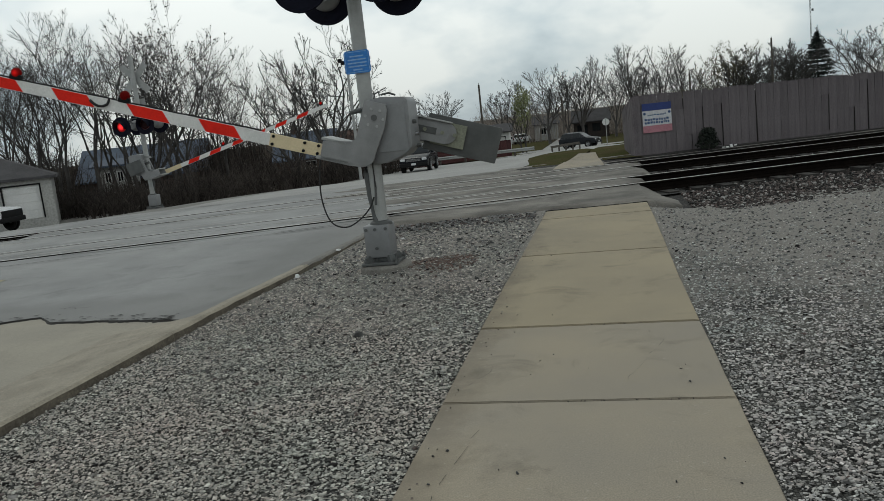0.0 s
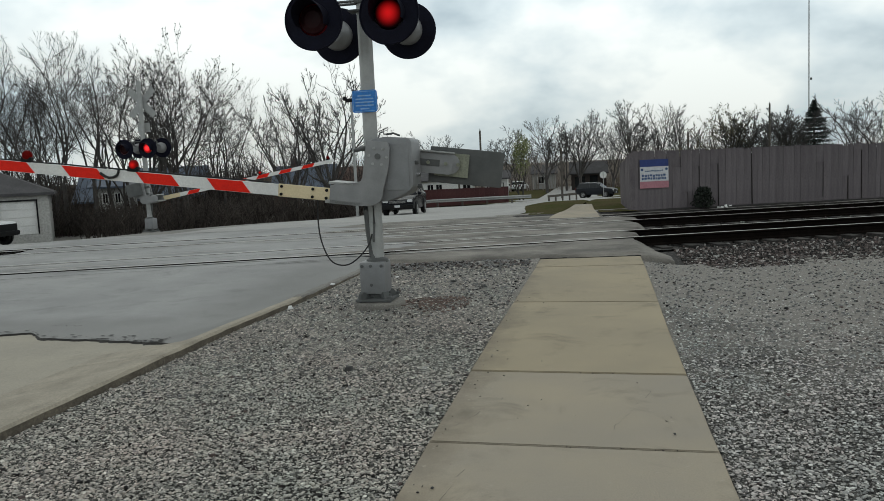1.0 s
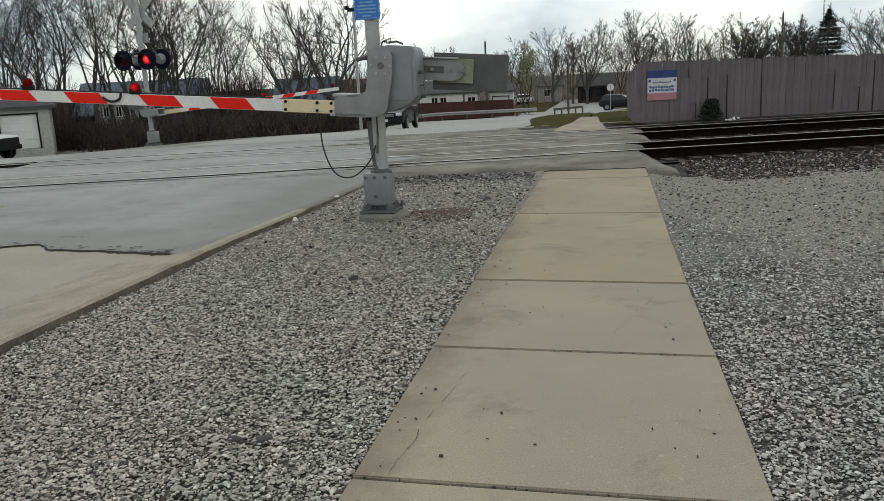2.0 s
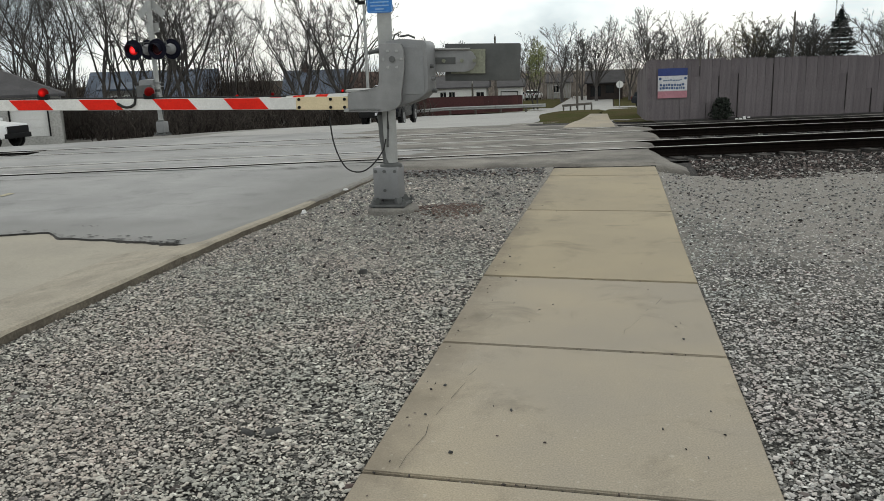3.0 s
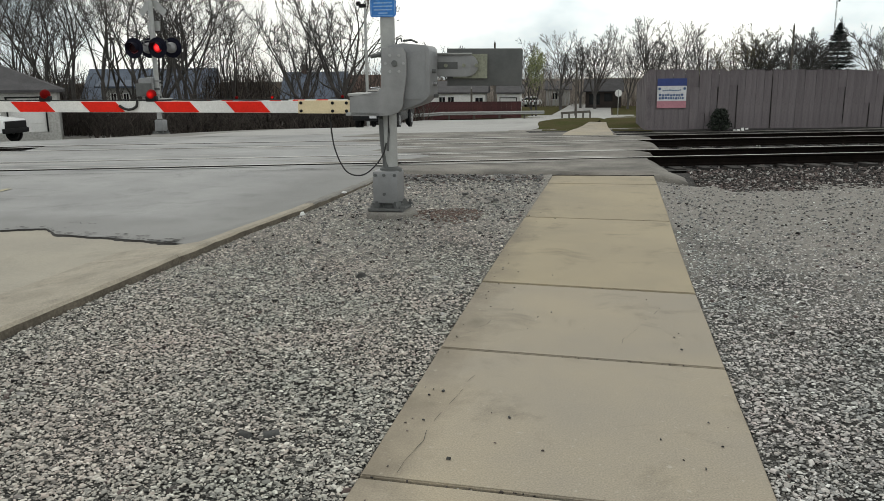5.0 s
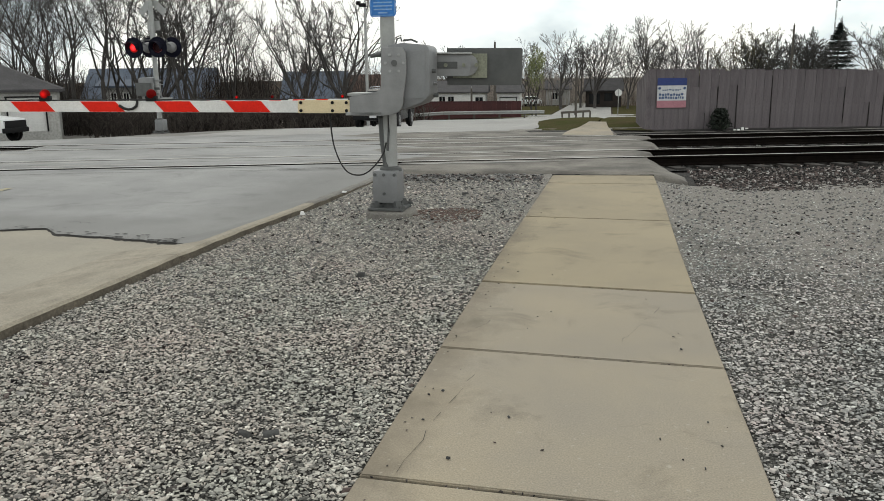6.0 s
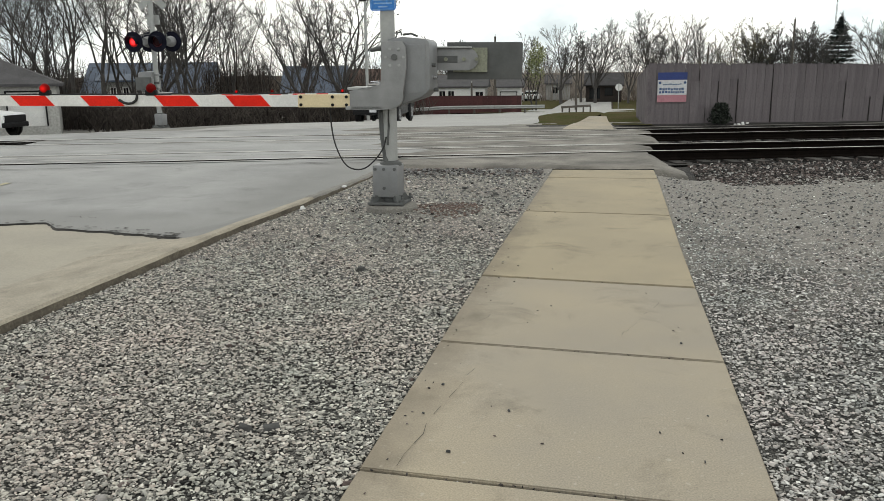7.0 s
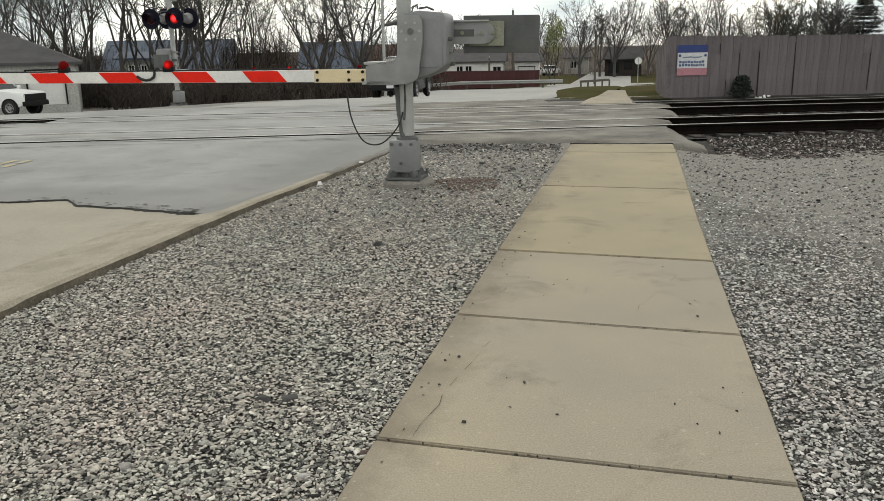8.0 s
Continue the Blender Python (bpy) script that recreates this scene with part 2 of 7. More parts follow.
M_GRAVEL = bed_mat("gravel_bed", [(p, (r * 1.03, g, b * 0.96)) for p, (r, g, b) in SHADED_GAPS], 64, [(p, (r * 1.03, g, b * 0.96)) for p, (r, g, b) in DUST])
M_STONE = stone_mat("gravel_stone", [(p, tuple(min(0.85, v * f) for v, f in zip(c, (1.03, 1.0, 0.945)))) for p, c in GREYS])
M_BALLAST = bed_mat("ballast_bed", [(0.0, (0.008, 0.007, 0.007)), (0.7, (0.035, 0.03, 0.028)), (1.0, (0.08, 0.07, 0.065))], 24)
M_STONE2 = stone_mat("lot_stone", [(p, tuple(v * 1.04 for v in c)) for p, c in GREYS])
M_GREYROCK = mat("mid_grey_rock", (0.170, 0.170, 0.168), (0.090, 0.090, 0.090), scale=3, fine=70, rough=0.9, bump=0.2, vary="island", spread=0.4)
M_LUMP = mat("dark_rock", (0.062, 0.062, 0.060), (0.036, 0.036, 0.036), scale=9, fine=70, rough=0.9, bump=0.2)
M_BROCK = stone_mat("ballast_stone", [(p, tuple(v * 0.58 for v in c)) for p, c in BALLAST])
M_CONC = mat("walk_concrete", (0.338, 0.290, 0.213), (0.268, 0.239, 0.196), scale=0.55, fine=130, rough=0.9, bump=0.15, bump_dist=0.004, grime=0.22, vary="object", spread=0.05, stains=0.44)

M_CONCTAN = mat("tan_walk_concrete", (0.330, 0.277, 0.186), (0.265, 0.226, 0.160), scale=0.55, fine=130, rough=0.9, bump=0.15, bump_dist=0.004, grime=0.22, vary="object", spread=0.05, stains=0.44)


def worn_walk(m):
    """Soil washed over the slabs along the strip, in ragged tongues, and pale scuffed flecks."""
    m = m.copy()
    m.name = "walk_slab"
    n, l = m.node_tree.nodes, m.node_tree.links
    b = n["Principled BSDF"]
    col = b.inputs["Base Color"].links[0].from_socket
    src = n.new("ShaderNodeTexCoord").outputs["Object"]
    sep = n.new("ShaderNodeSeparateXYZ")
    l.new(src, sep.inputs[0])
    ns = n.new("ShaderNodeTexNoise")
    ns.inputs["Scale"].default_value, ns.inputs["Detail"].default_value, ns.inputs["Roughness"].default_value = 2.3, 8, 0.68
    l.new(src, ns.inputs["Vector"])
    reach = n.new("ShaderNodeMapRange")
    reach.inputs[1].default_value, reach.inputs[2].default_value, reach.inputs[3].default_value, reach.inputs[4].default_value = 0.0, 0.45, 0.25, -0.34
    l.new(sep.outputs[0], reach.inputs[0])
    add = n.new("ShaderNodeMath")
    add.operation = "ADD"
    l.new(ns.outputs["Fac"], add.inputs[0])
    l.new(reach.outputs[0], add.inputs[1])
    soil = n.new("ShaderNodeMapRange")
    soil.inputs[1].default_value, soil.inputs[2].default_value, soil.inputs[3].default_value, soil.inputs[4].default_value = 0.48, 0.84, 0.0, 0.70
    l.new(add.outputs[0], soil.inputs[0])
    mx = n.new("ShaderNodeMixRGB")
    mx.inputs[2].default_value = (0.150, 0.125, 0.092, 1)
    l.new(soil.outputs[0], mx.inputs[0])
    l.new(col, mx.inputs[1])
    pit = n.new("ShaderNodeTexNoise")
    pit.inputs["Scale"].default_value, pit.inputs["Detail"].default_value = 34, 2
    l.new(src, pit.inputs["Vector"])
    pale = n.new("ShaderNodeMapRange")
    pale.inputs[1].default_value, pale.inputs[2].default_value, pale.inputs[3].default_value, pale.inputs[4].default_value = 0.66, 0.74, 0.0, 0.35
    l.new(pit.outputs["Fac"], pale.inputs[0])
    mx2 = n.new("ShaderNodeMixRGB")
    mx2.inputs[2].default_value = (0.46, 0.43, 0.37, 1)
    l.new(pale.outputs[0], mx2.inputs[0])
    l.new(mx.outputs[0], mx2.inputs[1])
    l.new(mx2.outputs[0], b.inputs["Base Color"])
    return m


M_WALK = worn_walk(M_CONC)
M_WALKTAN = worn_walk(M_CONCTAN)
M_KERB = mat("kerb_concrete", (0.325, 0.290, 0.230), (0.242, 0.216, 0.172), scale=2.5, fine=70, rough=0.9, bump=0.2, grime=0.25, vary="object", spread=0.06, stains=0.35)
# kerb face towards the gravel: soil stain and shade both put into the colour
M_KERBSIDE = mat("shaded_soiled_kerb", (0.150, 0.128, 0.098), (0.085, 0.072, 0.055), scale=4, fine=50, rough=0.95, bump=0.4, grime=0.35, stains=0.4)
M_PAD = mat("old_grey_concrete", (0.21, 0.20, 0.18), (0.15, 0.14, 0.13), scale=5, fine=60, rough=0.95, bump=0.3, grime=0.3)
M_PAVE = mat("pavement_concrete", (0.335, 0.306, 0.248), (0.285, 0.262, 0.218), scale=0.8, fine=80, rough=0.9, bump=0.1, bump_dist=0.004, grime=0.15, stains=0.25)
M_ASPH = mat("worn_asphalt", (0.315, 0.315, 0.311), (0.216, 0.216, 0.216), scale=0.45, fine=90, rough=0.9, bump=0.25, bump_dist=0.005, grime=0.2, stains=0.30)


def dirty_road(m):
    """Older grey asphalt along the joint and dirt washed along the kerb, with ragged soft edges."""
    m = m.copy()
    m.name = "dirty_asphalt"
    n, l = m.node_tree.nodes, m.node_tree.links
    b = n["Principled BSDF"]
    col = b.inputs["Base Color"].links[0].from_socket
    src = n.new("ShaderNodeTexCoord").outputs["Object"]
    sep = n.new("ShaderNodeSeparateXYZ")
    l.new(src, sep.inputs[0])
    ns = n.new("ShaderNodeTexNoise")
    ns.inputs["Scale"].default_value, ns.inputs["Detail"].default_value, ns.inputs["Roughness"].default_value = 1.6, 7, 0.6
    l.new(src, ns.inputs["Vector"])
    shift = n.new("ShaderNodeMath")
    shift.operation = "MULTIPLY_ADD"
    shift.inputs[1].default_value, shift.inputs[2].default_value = 0.9, -0.45
    l.new(ns.outputs["Fac"], shift.inputs[0])
    masks = []
    for axis, lo, hi, a, z in ((1, 8.15, 8.75, 0.50, 0.0), (0, -4.7, -3.2, 0.0, 0.62)):
        off = n.new("ShaderNodeMath")
        off.operation = "ADD"
        l.new(sep.outputs[axis], off.inputs[0])
        l.new(shift.outputs[0], off.inputs[1])
        mr = n.new("ShaderNodeMapRange")
        mr.interpolation_type = "SMOOTHSTEP"
        mr.inputs[1].default_value, mr.inputs[2].default_value, mr.inputs[3].default_value, mr.inputs[4].default_value = lo, hi, a, z
        l.new(off.outputs[0], mr.inputs[0])
        masks.append(mr.outputs[0])
    both = n.new("ShaderNodeMath")
    both.operation = "MAXIMUM"
    l.new(masks[0], both.inputs[0])
    l.new(masks[1], both.inputs[1])
    mx = n.new("ShaderNodeMixRGB")
    mx.inputs[2].default_value = (0.150, 0.148, 0.142, 1)
    l.new(both.outputs[0], mx.inputs[0])
    l.new(col, mx.inputs[1])
    l.new(mx.outputs[0], b.inputs["Base Color"])
    return m


M_ROAD = dirty_road(M_ASPH)
M_ASPH2 = mat("road_asphalt", (0.336, 0.332, 0.320), (0.280, 0.276, 0.268), scale=0.35, fine=60, rough=0.9, bump=0.2, bump_dist=0.006, grime=0.2, stains=0.2)
M_YARD = mat("yard_asphalt", (0.215, 0.205, 0.190), (0.150, 0.143, 0.132), scale=0.5, fine=60, rough=0.92, bump=0.2, grime=0.25, stains=0.4)
M_PATCH = mat("crossing_asphalt", (0.222, 0.206, 0.182), (0.082, 0.075, 0.066), scale=0.9, fine=70, rough=0.92, bump=0.35, bump_dist=0.008, grime=0.3, stains=0.55)
M_STREAK = mat("worn_pale_asphalt", (0.36, 0.354, 0.34), (0.27, 0.265, 0.25), scale=2.5, fine=60, rough=0.9, bump=0.2, grime=0.25)
M_TARGAP = mat("tar_and_gap_black", (0.024, 0.022, 0.020), fine=60, rough=0.9)
M_YELLOW = mat("worn_yellow_paint", (0.440, 0.368, 0.176), (0.288, 0.272, 0.216), scale=5, fine=40, rough=0.8)
M_RAILTOP = mat("rail_head_steel", (0.496, 0.480, 0.456), (0.400, 0.376, 0.352), scale=3, rough=0.38, metal=0.6, bump=0.03)
# near-black, matt rail sides
M_RAIL = mat("rail_black", (0.010, 0.008, 0.007), (0.006, 0.005, 0.0045), scale=5, rough=1.0, spec=0.0)
M_TIE = mat("tie_wood", (0.041, 0.036, 0.032), (0.019, 0.017, 0.016), scale=7, fine=50, rough=0.95, bump=0.4, vary="object", spread=0.35)
M_GALV = mat("galvanised_steel", (0.350, 0.357, 0.352), (0.290, 0.297, 0.292), scale=6, fine=90, rough=0.55, metal=0.25, bump=0.025, grime=0.05)
M_BOX = mat("silver_paint", (0.224, 0.228, 0.234), (0.183, 0.187, 0.193), scale=3.5, fine=60, rough=0.5, metal=0.3, bump=0.025, grime=0.05)
M_BRACKET = mat("cast_steel_grey", (0.252, 0.255, 0.258), (0.204, 0.207, 0.211), scale=5, fine=70, rough=0.6, metal=0.2, bump=0.025, grime=0.05)
M_WEIGHT = mat("counterweight_iron", (0.105, 0.108, 0.108), (0.075, 0.079, 0.079), scale=4, fine=50, rough=0.7, metal=0.2, bump=0.025, grime=0.05)
M_OLIVE = mat("dull_olive_plate", (0.232, 0.240, 0.184), (0.184, 0.192, 0.144), scale=5, fine=50, rough=0.65, metal=0.1, bump=0.05)
M_WHITE = mat("white_reflective", (0.70, 0.70, 0.69), (0.60, 0.60, 0.59), scale=4, fine=70, rough=0.6, bump=0.02, grime=0.1, spec=0.3)
M_RED = mat("red_reflective", (0.72, 0.020, 0.010), (0.62, 0.018, 0.010), scale=5, fine=60, rough=0.6, bump=0.02, grime=0.1, spec=0.15)
M_CREAM = mat("cream_fibreglass", (0.68, 0.57, 0.37), (0.60, 0.50, 0.32), scale=4, fine=60, rough=0.6, bump=0.04, grime=0.1)
M_BLACK = mat("black_enamel", (0.009, 0.010, 0.020), (0.007, 0.007, 0.014), scale=6, rough=0.75, bump=0.03, spec=0.10)
M_RUBBER = mat("black_cable", (0.014, 0.014, 0.014), rough=0.7)
M_BLUE = mat("blue_sign", (0.018, 0.190, 0.58), (0.015, 0.165, 0.52), scale=6, rough=0.4, bump=0)
M_SIGNTEXT = mat("pale_blue_print", (0.24, 0.42, 0.68), rough=0.5, bump=0)
M_LIT = glow_mat("lit_red_lens", (1.0, 0.03, 0.035), 3.0, (0.2, 0.006, 0.006), 0.25)
M_LITDIM = glow_mat("lit_red_lens_aslant", (1.0, 0.012, 0.015), 0.85, (0.014, 0.002, 0.004), 0.0, 0.145)
M_OFF = mat("dark_red_lens", (0.022, 0.003, 0.005), (0.014, 0.003, 0.004), rough=0.5, bump=0, spec=0.15)
M_ARMLIT = glow_mat("lit_gate_lens", (1.0, 0.012, 0.012), 0.75, (0.10, 0.004, 0.004), 0.06, 0.05)
M_ARMOFF = mat("red_gate_lens", (0.15, 0.004, 0.004), (0.11, 0.003, 0.003), rough=0.6, bump=0, spec=0.04)
M_FENCE = mat("weathered_board", (0.154, 0.137, 0.144), (0.098, 0.087, 0.094), scale=0.8, fine=30, rough=0.95, bump=0.3, bump_dist=0.008, vary="object", spread=0.10, grime=0.25, stains=0.25, spec=0.2)
M_BARK = mat("grey_bark", (0.064, 0.058, 0.054), (0.038, 0.034, 0.032), scale=3, fine=25, rough=0.95, bump=0.3)
# bark of the far trees, lightened: distance haze put into the colour
M_BARKHAZE = mat("hazed_bark", (0.100, 0.092, 0.088), (0.062, 0.057, 0.054), scale=3, fine=25, rough=0.95, bump=0.3)
M_TWIG = mat("bare_twig", (0.112, 0.110, 0.110), (0.072, 0.071, 0.071), scale=0.6, fine=9, rough=0.95, bump=0, spec=0.1)
# far twigs, their colour paled in place of distance haze
M_THICKET = mat("hazed_thicket", (0.330, 0.292, 0.262), (0.230, 0.200, 0.178), scale=0.2, fine=5, rough=0.95, bump=0, vary="island", spread=0.35, spec=0.1)
M_TWIG2 = mat("budding_twig", (0.128, 0.120, 0.068), (0.080, 0.072, 0.048), scale=0.6, fine=9, rough=0.95, bump=0)
M_BRUSH = mat("brown_brush", (0.084, 0.072, 0.064), (0.040, 0.034, 0.031), scale=0.25, fine=5, rough=0.95, bump=0, vary="island", spread=0.5, spec=0.1)
M_BUD = mat("olive_bud", (0.175, 0.158, 0.110), (0.118, 0.106, 0.074), scale=0.5, rough=0.9, bump=0, vary="island", spread=0.4, spec=0.1)
M_SEED = mat("dark_seed", (0.060, 0.050, 0.042), (0.036, 0.030, 0.026), scale=0.5, rough=0.9, bump=0, spec=0.1)
M_LEAF = mat("spring_leaf", (0.205, 0.225, 0.085), (0.140, 0.158, 0.062), scale=0.5, rough=0.8, bump=0, vary="island", spread=0.4)
M_PINE = mat("pine_needles", (0.026, 0.042, 0.036), (0.015, 0.026, 0.024), scale=0.7, rough=0.9, bump=0, vary="island", spread=0.4)
M_SHRUB = mat("shrub_leaf", (0.020, 0.028, 0.018), (0.011, 0.016, 0.011), scale=2, rough=0.9, bump=0, vary="island", spread=0.5)
M_GRASS = mat("verge_grass", (0.060, 0.066, 0.028), (0.086, 0.070, 0.042), scale=1.1, fine=30, rough=1.0, bump=0.5, bump_dist=0.03, spec=0.0)
M_SIDING = mat("pale_siding", (0.370, 0.368, 0.352), (0.318, 0.316, 0.304), scale=0.6, fine=8, rough=0.8, bump=0.1)
M_DOORW = mat("white_door_paint", (0.70, 0.70, 0.69), (0.62, 0.62, 0.61), scale=0.8, rough=0.7, bump=0.05)
M_ROOF = mat("dark_shingle", (0.068, 0.066, 0.070), (0.048, 0.046, 0.050), scale=1.2, fine=14, rough=0.95, bump=0.3, bump_dist=0.02)
M_BLUEROOF = mat("blue_grey_roof", (0.105, 0.132, 0.182), (0.074, 0.094, 0.132), scale=0.4, fine=9, rough=0.8, bump=0.2)
M_BRICK = mat("brown_brick_far", (0.112, 0.068, 0.056), (0.080, 0.052, 0.044), scale=0.8, fine=12, rough=0.9)
M_DARKWALL = mat("dark_brown_siding", (0.040, 0.030, 0.026), (0.026, 0.021, 0.019), scale=0.8, fine=12, rough=0.9)
M_REDWALL = mat("dark_red_boards", (0.084, 0.028, 0.028), (0.056, 0.021, 0.022), scale=0.8, fine=14, rough=0.9, vary="object", spread=0.15)
M_GLASS = glass_mat("dark_glass", (0.012, 0.014, 0.016))
M_TYRE = mat("tyre_rubber", (0.016, 0.016, 0.016), rough=0.85)
M_RIM = mat("alloy_rim", (0.336, 0.336, 0.344), rough=0.35, metal=0.7, bump=0)
M_CARBLK = mat("black_car_paint", (0.005, 0.006, 0.009), (0.004, 0.005, 0.008), rough=0.25, bump=0, grime=0.05, spec=0.14)
M_CARGREY = mat("dark_grey_car_paint", (0.018, 0.021, 0.026), (0.016, 0.018, 0.023), rough=0.35, bump=0, grime=0.05, spec=0.25)
M_CARWHT = mat("white_car_paint", (0.740, 0.750, 0.760), (0.700, 0.710, 0.720), rough=0.3, bump=0, grime=0.05)
M_PLASTIC = mat("black_trim", (0.010, 0.010, 0.011), rough=0.6, bump=0, spec=0.15)
M_CHROME = mat("bright_trim", (0.48, 0.48, 0.49), rough=0.25, metal=0.9, bump=0)
# pale base colour stands in for the glow of lit headlamps
M_LENS = mat("bright_headlamp", (0.66, 0.67, 0.69), rough=0.15, bump=0)
M_PINK = mat("pink_panel", (0.420, 0.190, 0.225), (0.370, 0.160, 0.195), scale=4, rough=0.6, bump=0)
M_NAVY = mat("navy_panel", (0.018, 0.040, 0.180), (0.015, 0.034, 0.150), scale=4, rough=0.6, bump=0)
M_PALE = mat("white_panel", (0.580, 0.590, 0.610), (0.520, 0.530, 0.550), scale=4, rough=0.6, bump=0)
M_INK = mat("blue_print", (0.040, 0.088, 0.208), rough=0.7, bump=0)
M_WOODP = mat("pole_wood", (0.104, 0.092, 0.080), (0.072, 0.064, 0.056), scale=2, fine=20, rough=0.95)
M_RUSTY = mat("rusty_stone", (0.16, 0.108, 0.090), (0.10, 0.074, 0.064), scale=9, fine=60, rough=0.95, bump=0.2, vary="island", spread=0.45)


# ---- mesh helpers ----
def mesh_of(name, verts, faces, material, smooth=False):
    me = bpy.data.meshes.new(name)
    me.from_pydata(verts, [], faces)
    me.materials.append(material)
    if smooth:
        me.polygons.foreach_set("use_smooth", [True] * len(me.polygons))
    me.update()
    return me


def part(name, bm, material, parent=None, label="", smooth=False):
    """One bmesh as one mesh object under a thing or a part."""
    me = bpy.data.meshes.new(name)
    bmesh.ops.recalc_face_normals(bm, faces=bm.faces)
    bm.to_mesh(me)
    bm.free()
    me.materials.append(material)
    if smooth:
        me.polygons.foreach_set("use_smooth", [True] * len(me.polygons))
        me.set_sharp_from_angle(angle=radians(40))
    ob = new(name, me)
    if parent is not None:
        ob.parent = parent
    if label:
        ob["label"] = label
    return ob


def thing(name, m, label, category, group="", kind=""):
    ob = new(name)
    ob.empty_display_size = 0.2
    ob.matrix_world = m
    return tagged(ob, label, category, group, kind)


def box(bm, c, s, bevel=0.0, m=None):
    """A box of size s round c, with bevelled edges, turned by m."""
    r = bmesh.ops.create_cube(bm, size=1.0)
    vs = r["verts"]
    for v in vs:
        v.co = Vector((v.co.x * s[0], v.co.y * s[1], v.co.z * s[2]))
    if bevel:
        es = list({ed for v in vs for ed in v.link_edges})
        b = bmesh.ops.bevel(bm, geom=es, offset=bevel, segments=2, affect="EDGES", profile=0.6)
        vs = list({v for f in b["faces"] for v in f.verts} | {v for v in vs if v.is_valid})
    t = Matrix.Translation(c) @ (m if m else Matrix.Identity(4))
    for v in vs:
        v.co = t @ v.co
    return bm


def rod(bm, a, b, r0, r1=None, seg=12, cap=True):
    """A round bar from a to b."""
    a, b = Vector(a), Vector(b)
    r1 = r0 if r1 is None else r1
    q = (b - a).to_track_quat("Z", "Y").to_matrix()
    rings = []
    for p, r in ((a, r0), (b, r1)):
        rings.append([bm.verts.new(p + q @ Vector((r * math.cos(2 * PI * k / seg), r * math.sin(2 * PI * k / seg), 0))) for k in range(seg)])
    for k in range(seg):
        bm.faces.new((rings[0][k], rings[0][(k + 1) % seg], rings[1][(k + 1) % seg], rings[1][k]))
    if cap:
        bm.faces.new(rings[0][::-1])
        bm.faces.new(rings[1])
    return bm


def tube(bm, pts, r, seg=8):
    """A bent tube through the points."""
    pts = [Vector(p) for p in pts]
    rings = []
    for i, p in enumerate(pts):
        d = (pts[min(i + 1, len(pts) - 1)] - pts[max(i - 1, 0)]).normalized()
        q = d.to_track_quat("Z", "Y").to_matrix()
        rings.append([bm.verts.new(p + q @ Vector((r * math.cos(2 * PI * k / seg), r * math.sin(2 * PI * k / seg), 0))) for k in range(seg)])
    for a, b in zip(rings, rings[1:]):
        for k in range(seg):
            bm.faces.new((a[k], a[(k + 1) % seg], b[(k + 1) % seg], b[k]))
    bm.faces.new(rings[0][::-1])
    bm.faces.new(rings[-1])
    return bm


def lathe(bm, prof, m, seg=28):
    """A turned form: (radius, height) pairs about z, placed by m."""
    rings = []
    for r, h in prof:
        if r < 1e-5:
            rings.append([bm.verts.new(m @ Vector((0, 0, h)))])
        else:
            rings.append([bm.verts.new(m @ Vector((r * math.cos(2 * PI * k / seg), r * math.sin(2 * PI * k / seg), h))) for k in range(seg)])
    for a, b in zip(rings, rings[1:]):
        for k in range(seg):
            j = (k + 1) % seg
            if len(a) == 1 and len(b) > 1:
                bm.faces.new((a[0], b[j], b[k]))
            elif len(b) == 1 and len(a) > 1:
                bm.faces.new((a[k], a[j], b[0]))
            elif len(a) > 1:
                bm.faces.new((a[k], a[j], b[j], b[k]))
    return bm


def plate(bm, outline, y0, y1, bevel=0.0):
    """A plate with an outline in x and z, between y0 and y1."""
    a = [bm.verts.new((x, y0, z)) for x, z in outline]
    b = [bm.verts.new((x, y1, z)) for x, z in outline]
    n = len(a)
    fs = [bm.faces.new(a), bm.faces.new(b[::-1])]
    for k in range(n):
        bm.faces.new((a[k], b[k], b[(k + 1) % n], a[(k + 1) % n]))
    if bevel:
        es = list({ed for f in fs for ed in f.edges})
        bmesh.ops.bevel(bm, geom=es, offset=bevel, segments=2, affect="EDGES", profile=0.6)
    return bm


def arc(cx, cz, r, a0, a1, n):
    return [(cx + r * math.cos(radians(a0 + (a1 - a0) * k / n)), cz + r * math.sin(radians(a0 + (a1 - a0) * k / n))) for k in range(n + 1)]


# ---- the lie of the land ----
LAND_V = [-400, 8, 11, 20, 27, 37, 45, 60, 78, 120, 4000]
LAND_Z = [0, 0, -0.08, -0.50, -0.95, -1.32, -1.50, -2.2, -3.05, -3.4, -3.5]


def smooth01(a):
    a = min(1.0, max(0.0, a))
    return a * a * (3 - 2 * a)


def vof(x, y):
    """Distance beyond the first rail."""
    return (y - RAIL_SLOPE * x - RAIL_Y) * RC


def gz(x, y):
    v = vof(x, y)
    if v <= 5:
        return 0.0
    left = 0.42 * smooth01((-x - 12.5) / 5.5) * smooth01((v - 7) / 6) + 0.25 * smooth01((-x - 15) / 9) * smooth01((v - 26) / 10)
    bank = 0.24 * smooth01((x + 2.6) / 1.8) * smooth01((v - 8.5) / 4) * (1 - smooth01((v - 17) / 12))
    return sum(float(np.interp(v + d, LAND_V, LAND_Z)) for d in (-3, 0, 3)) / 3 - left + bank


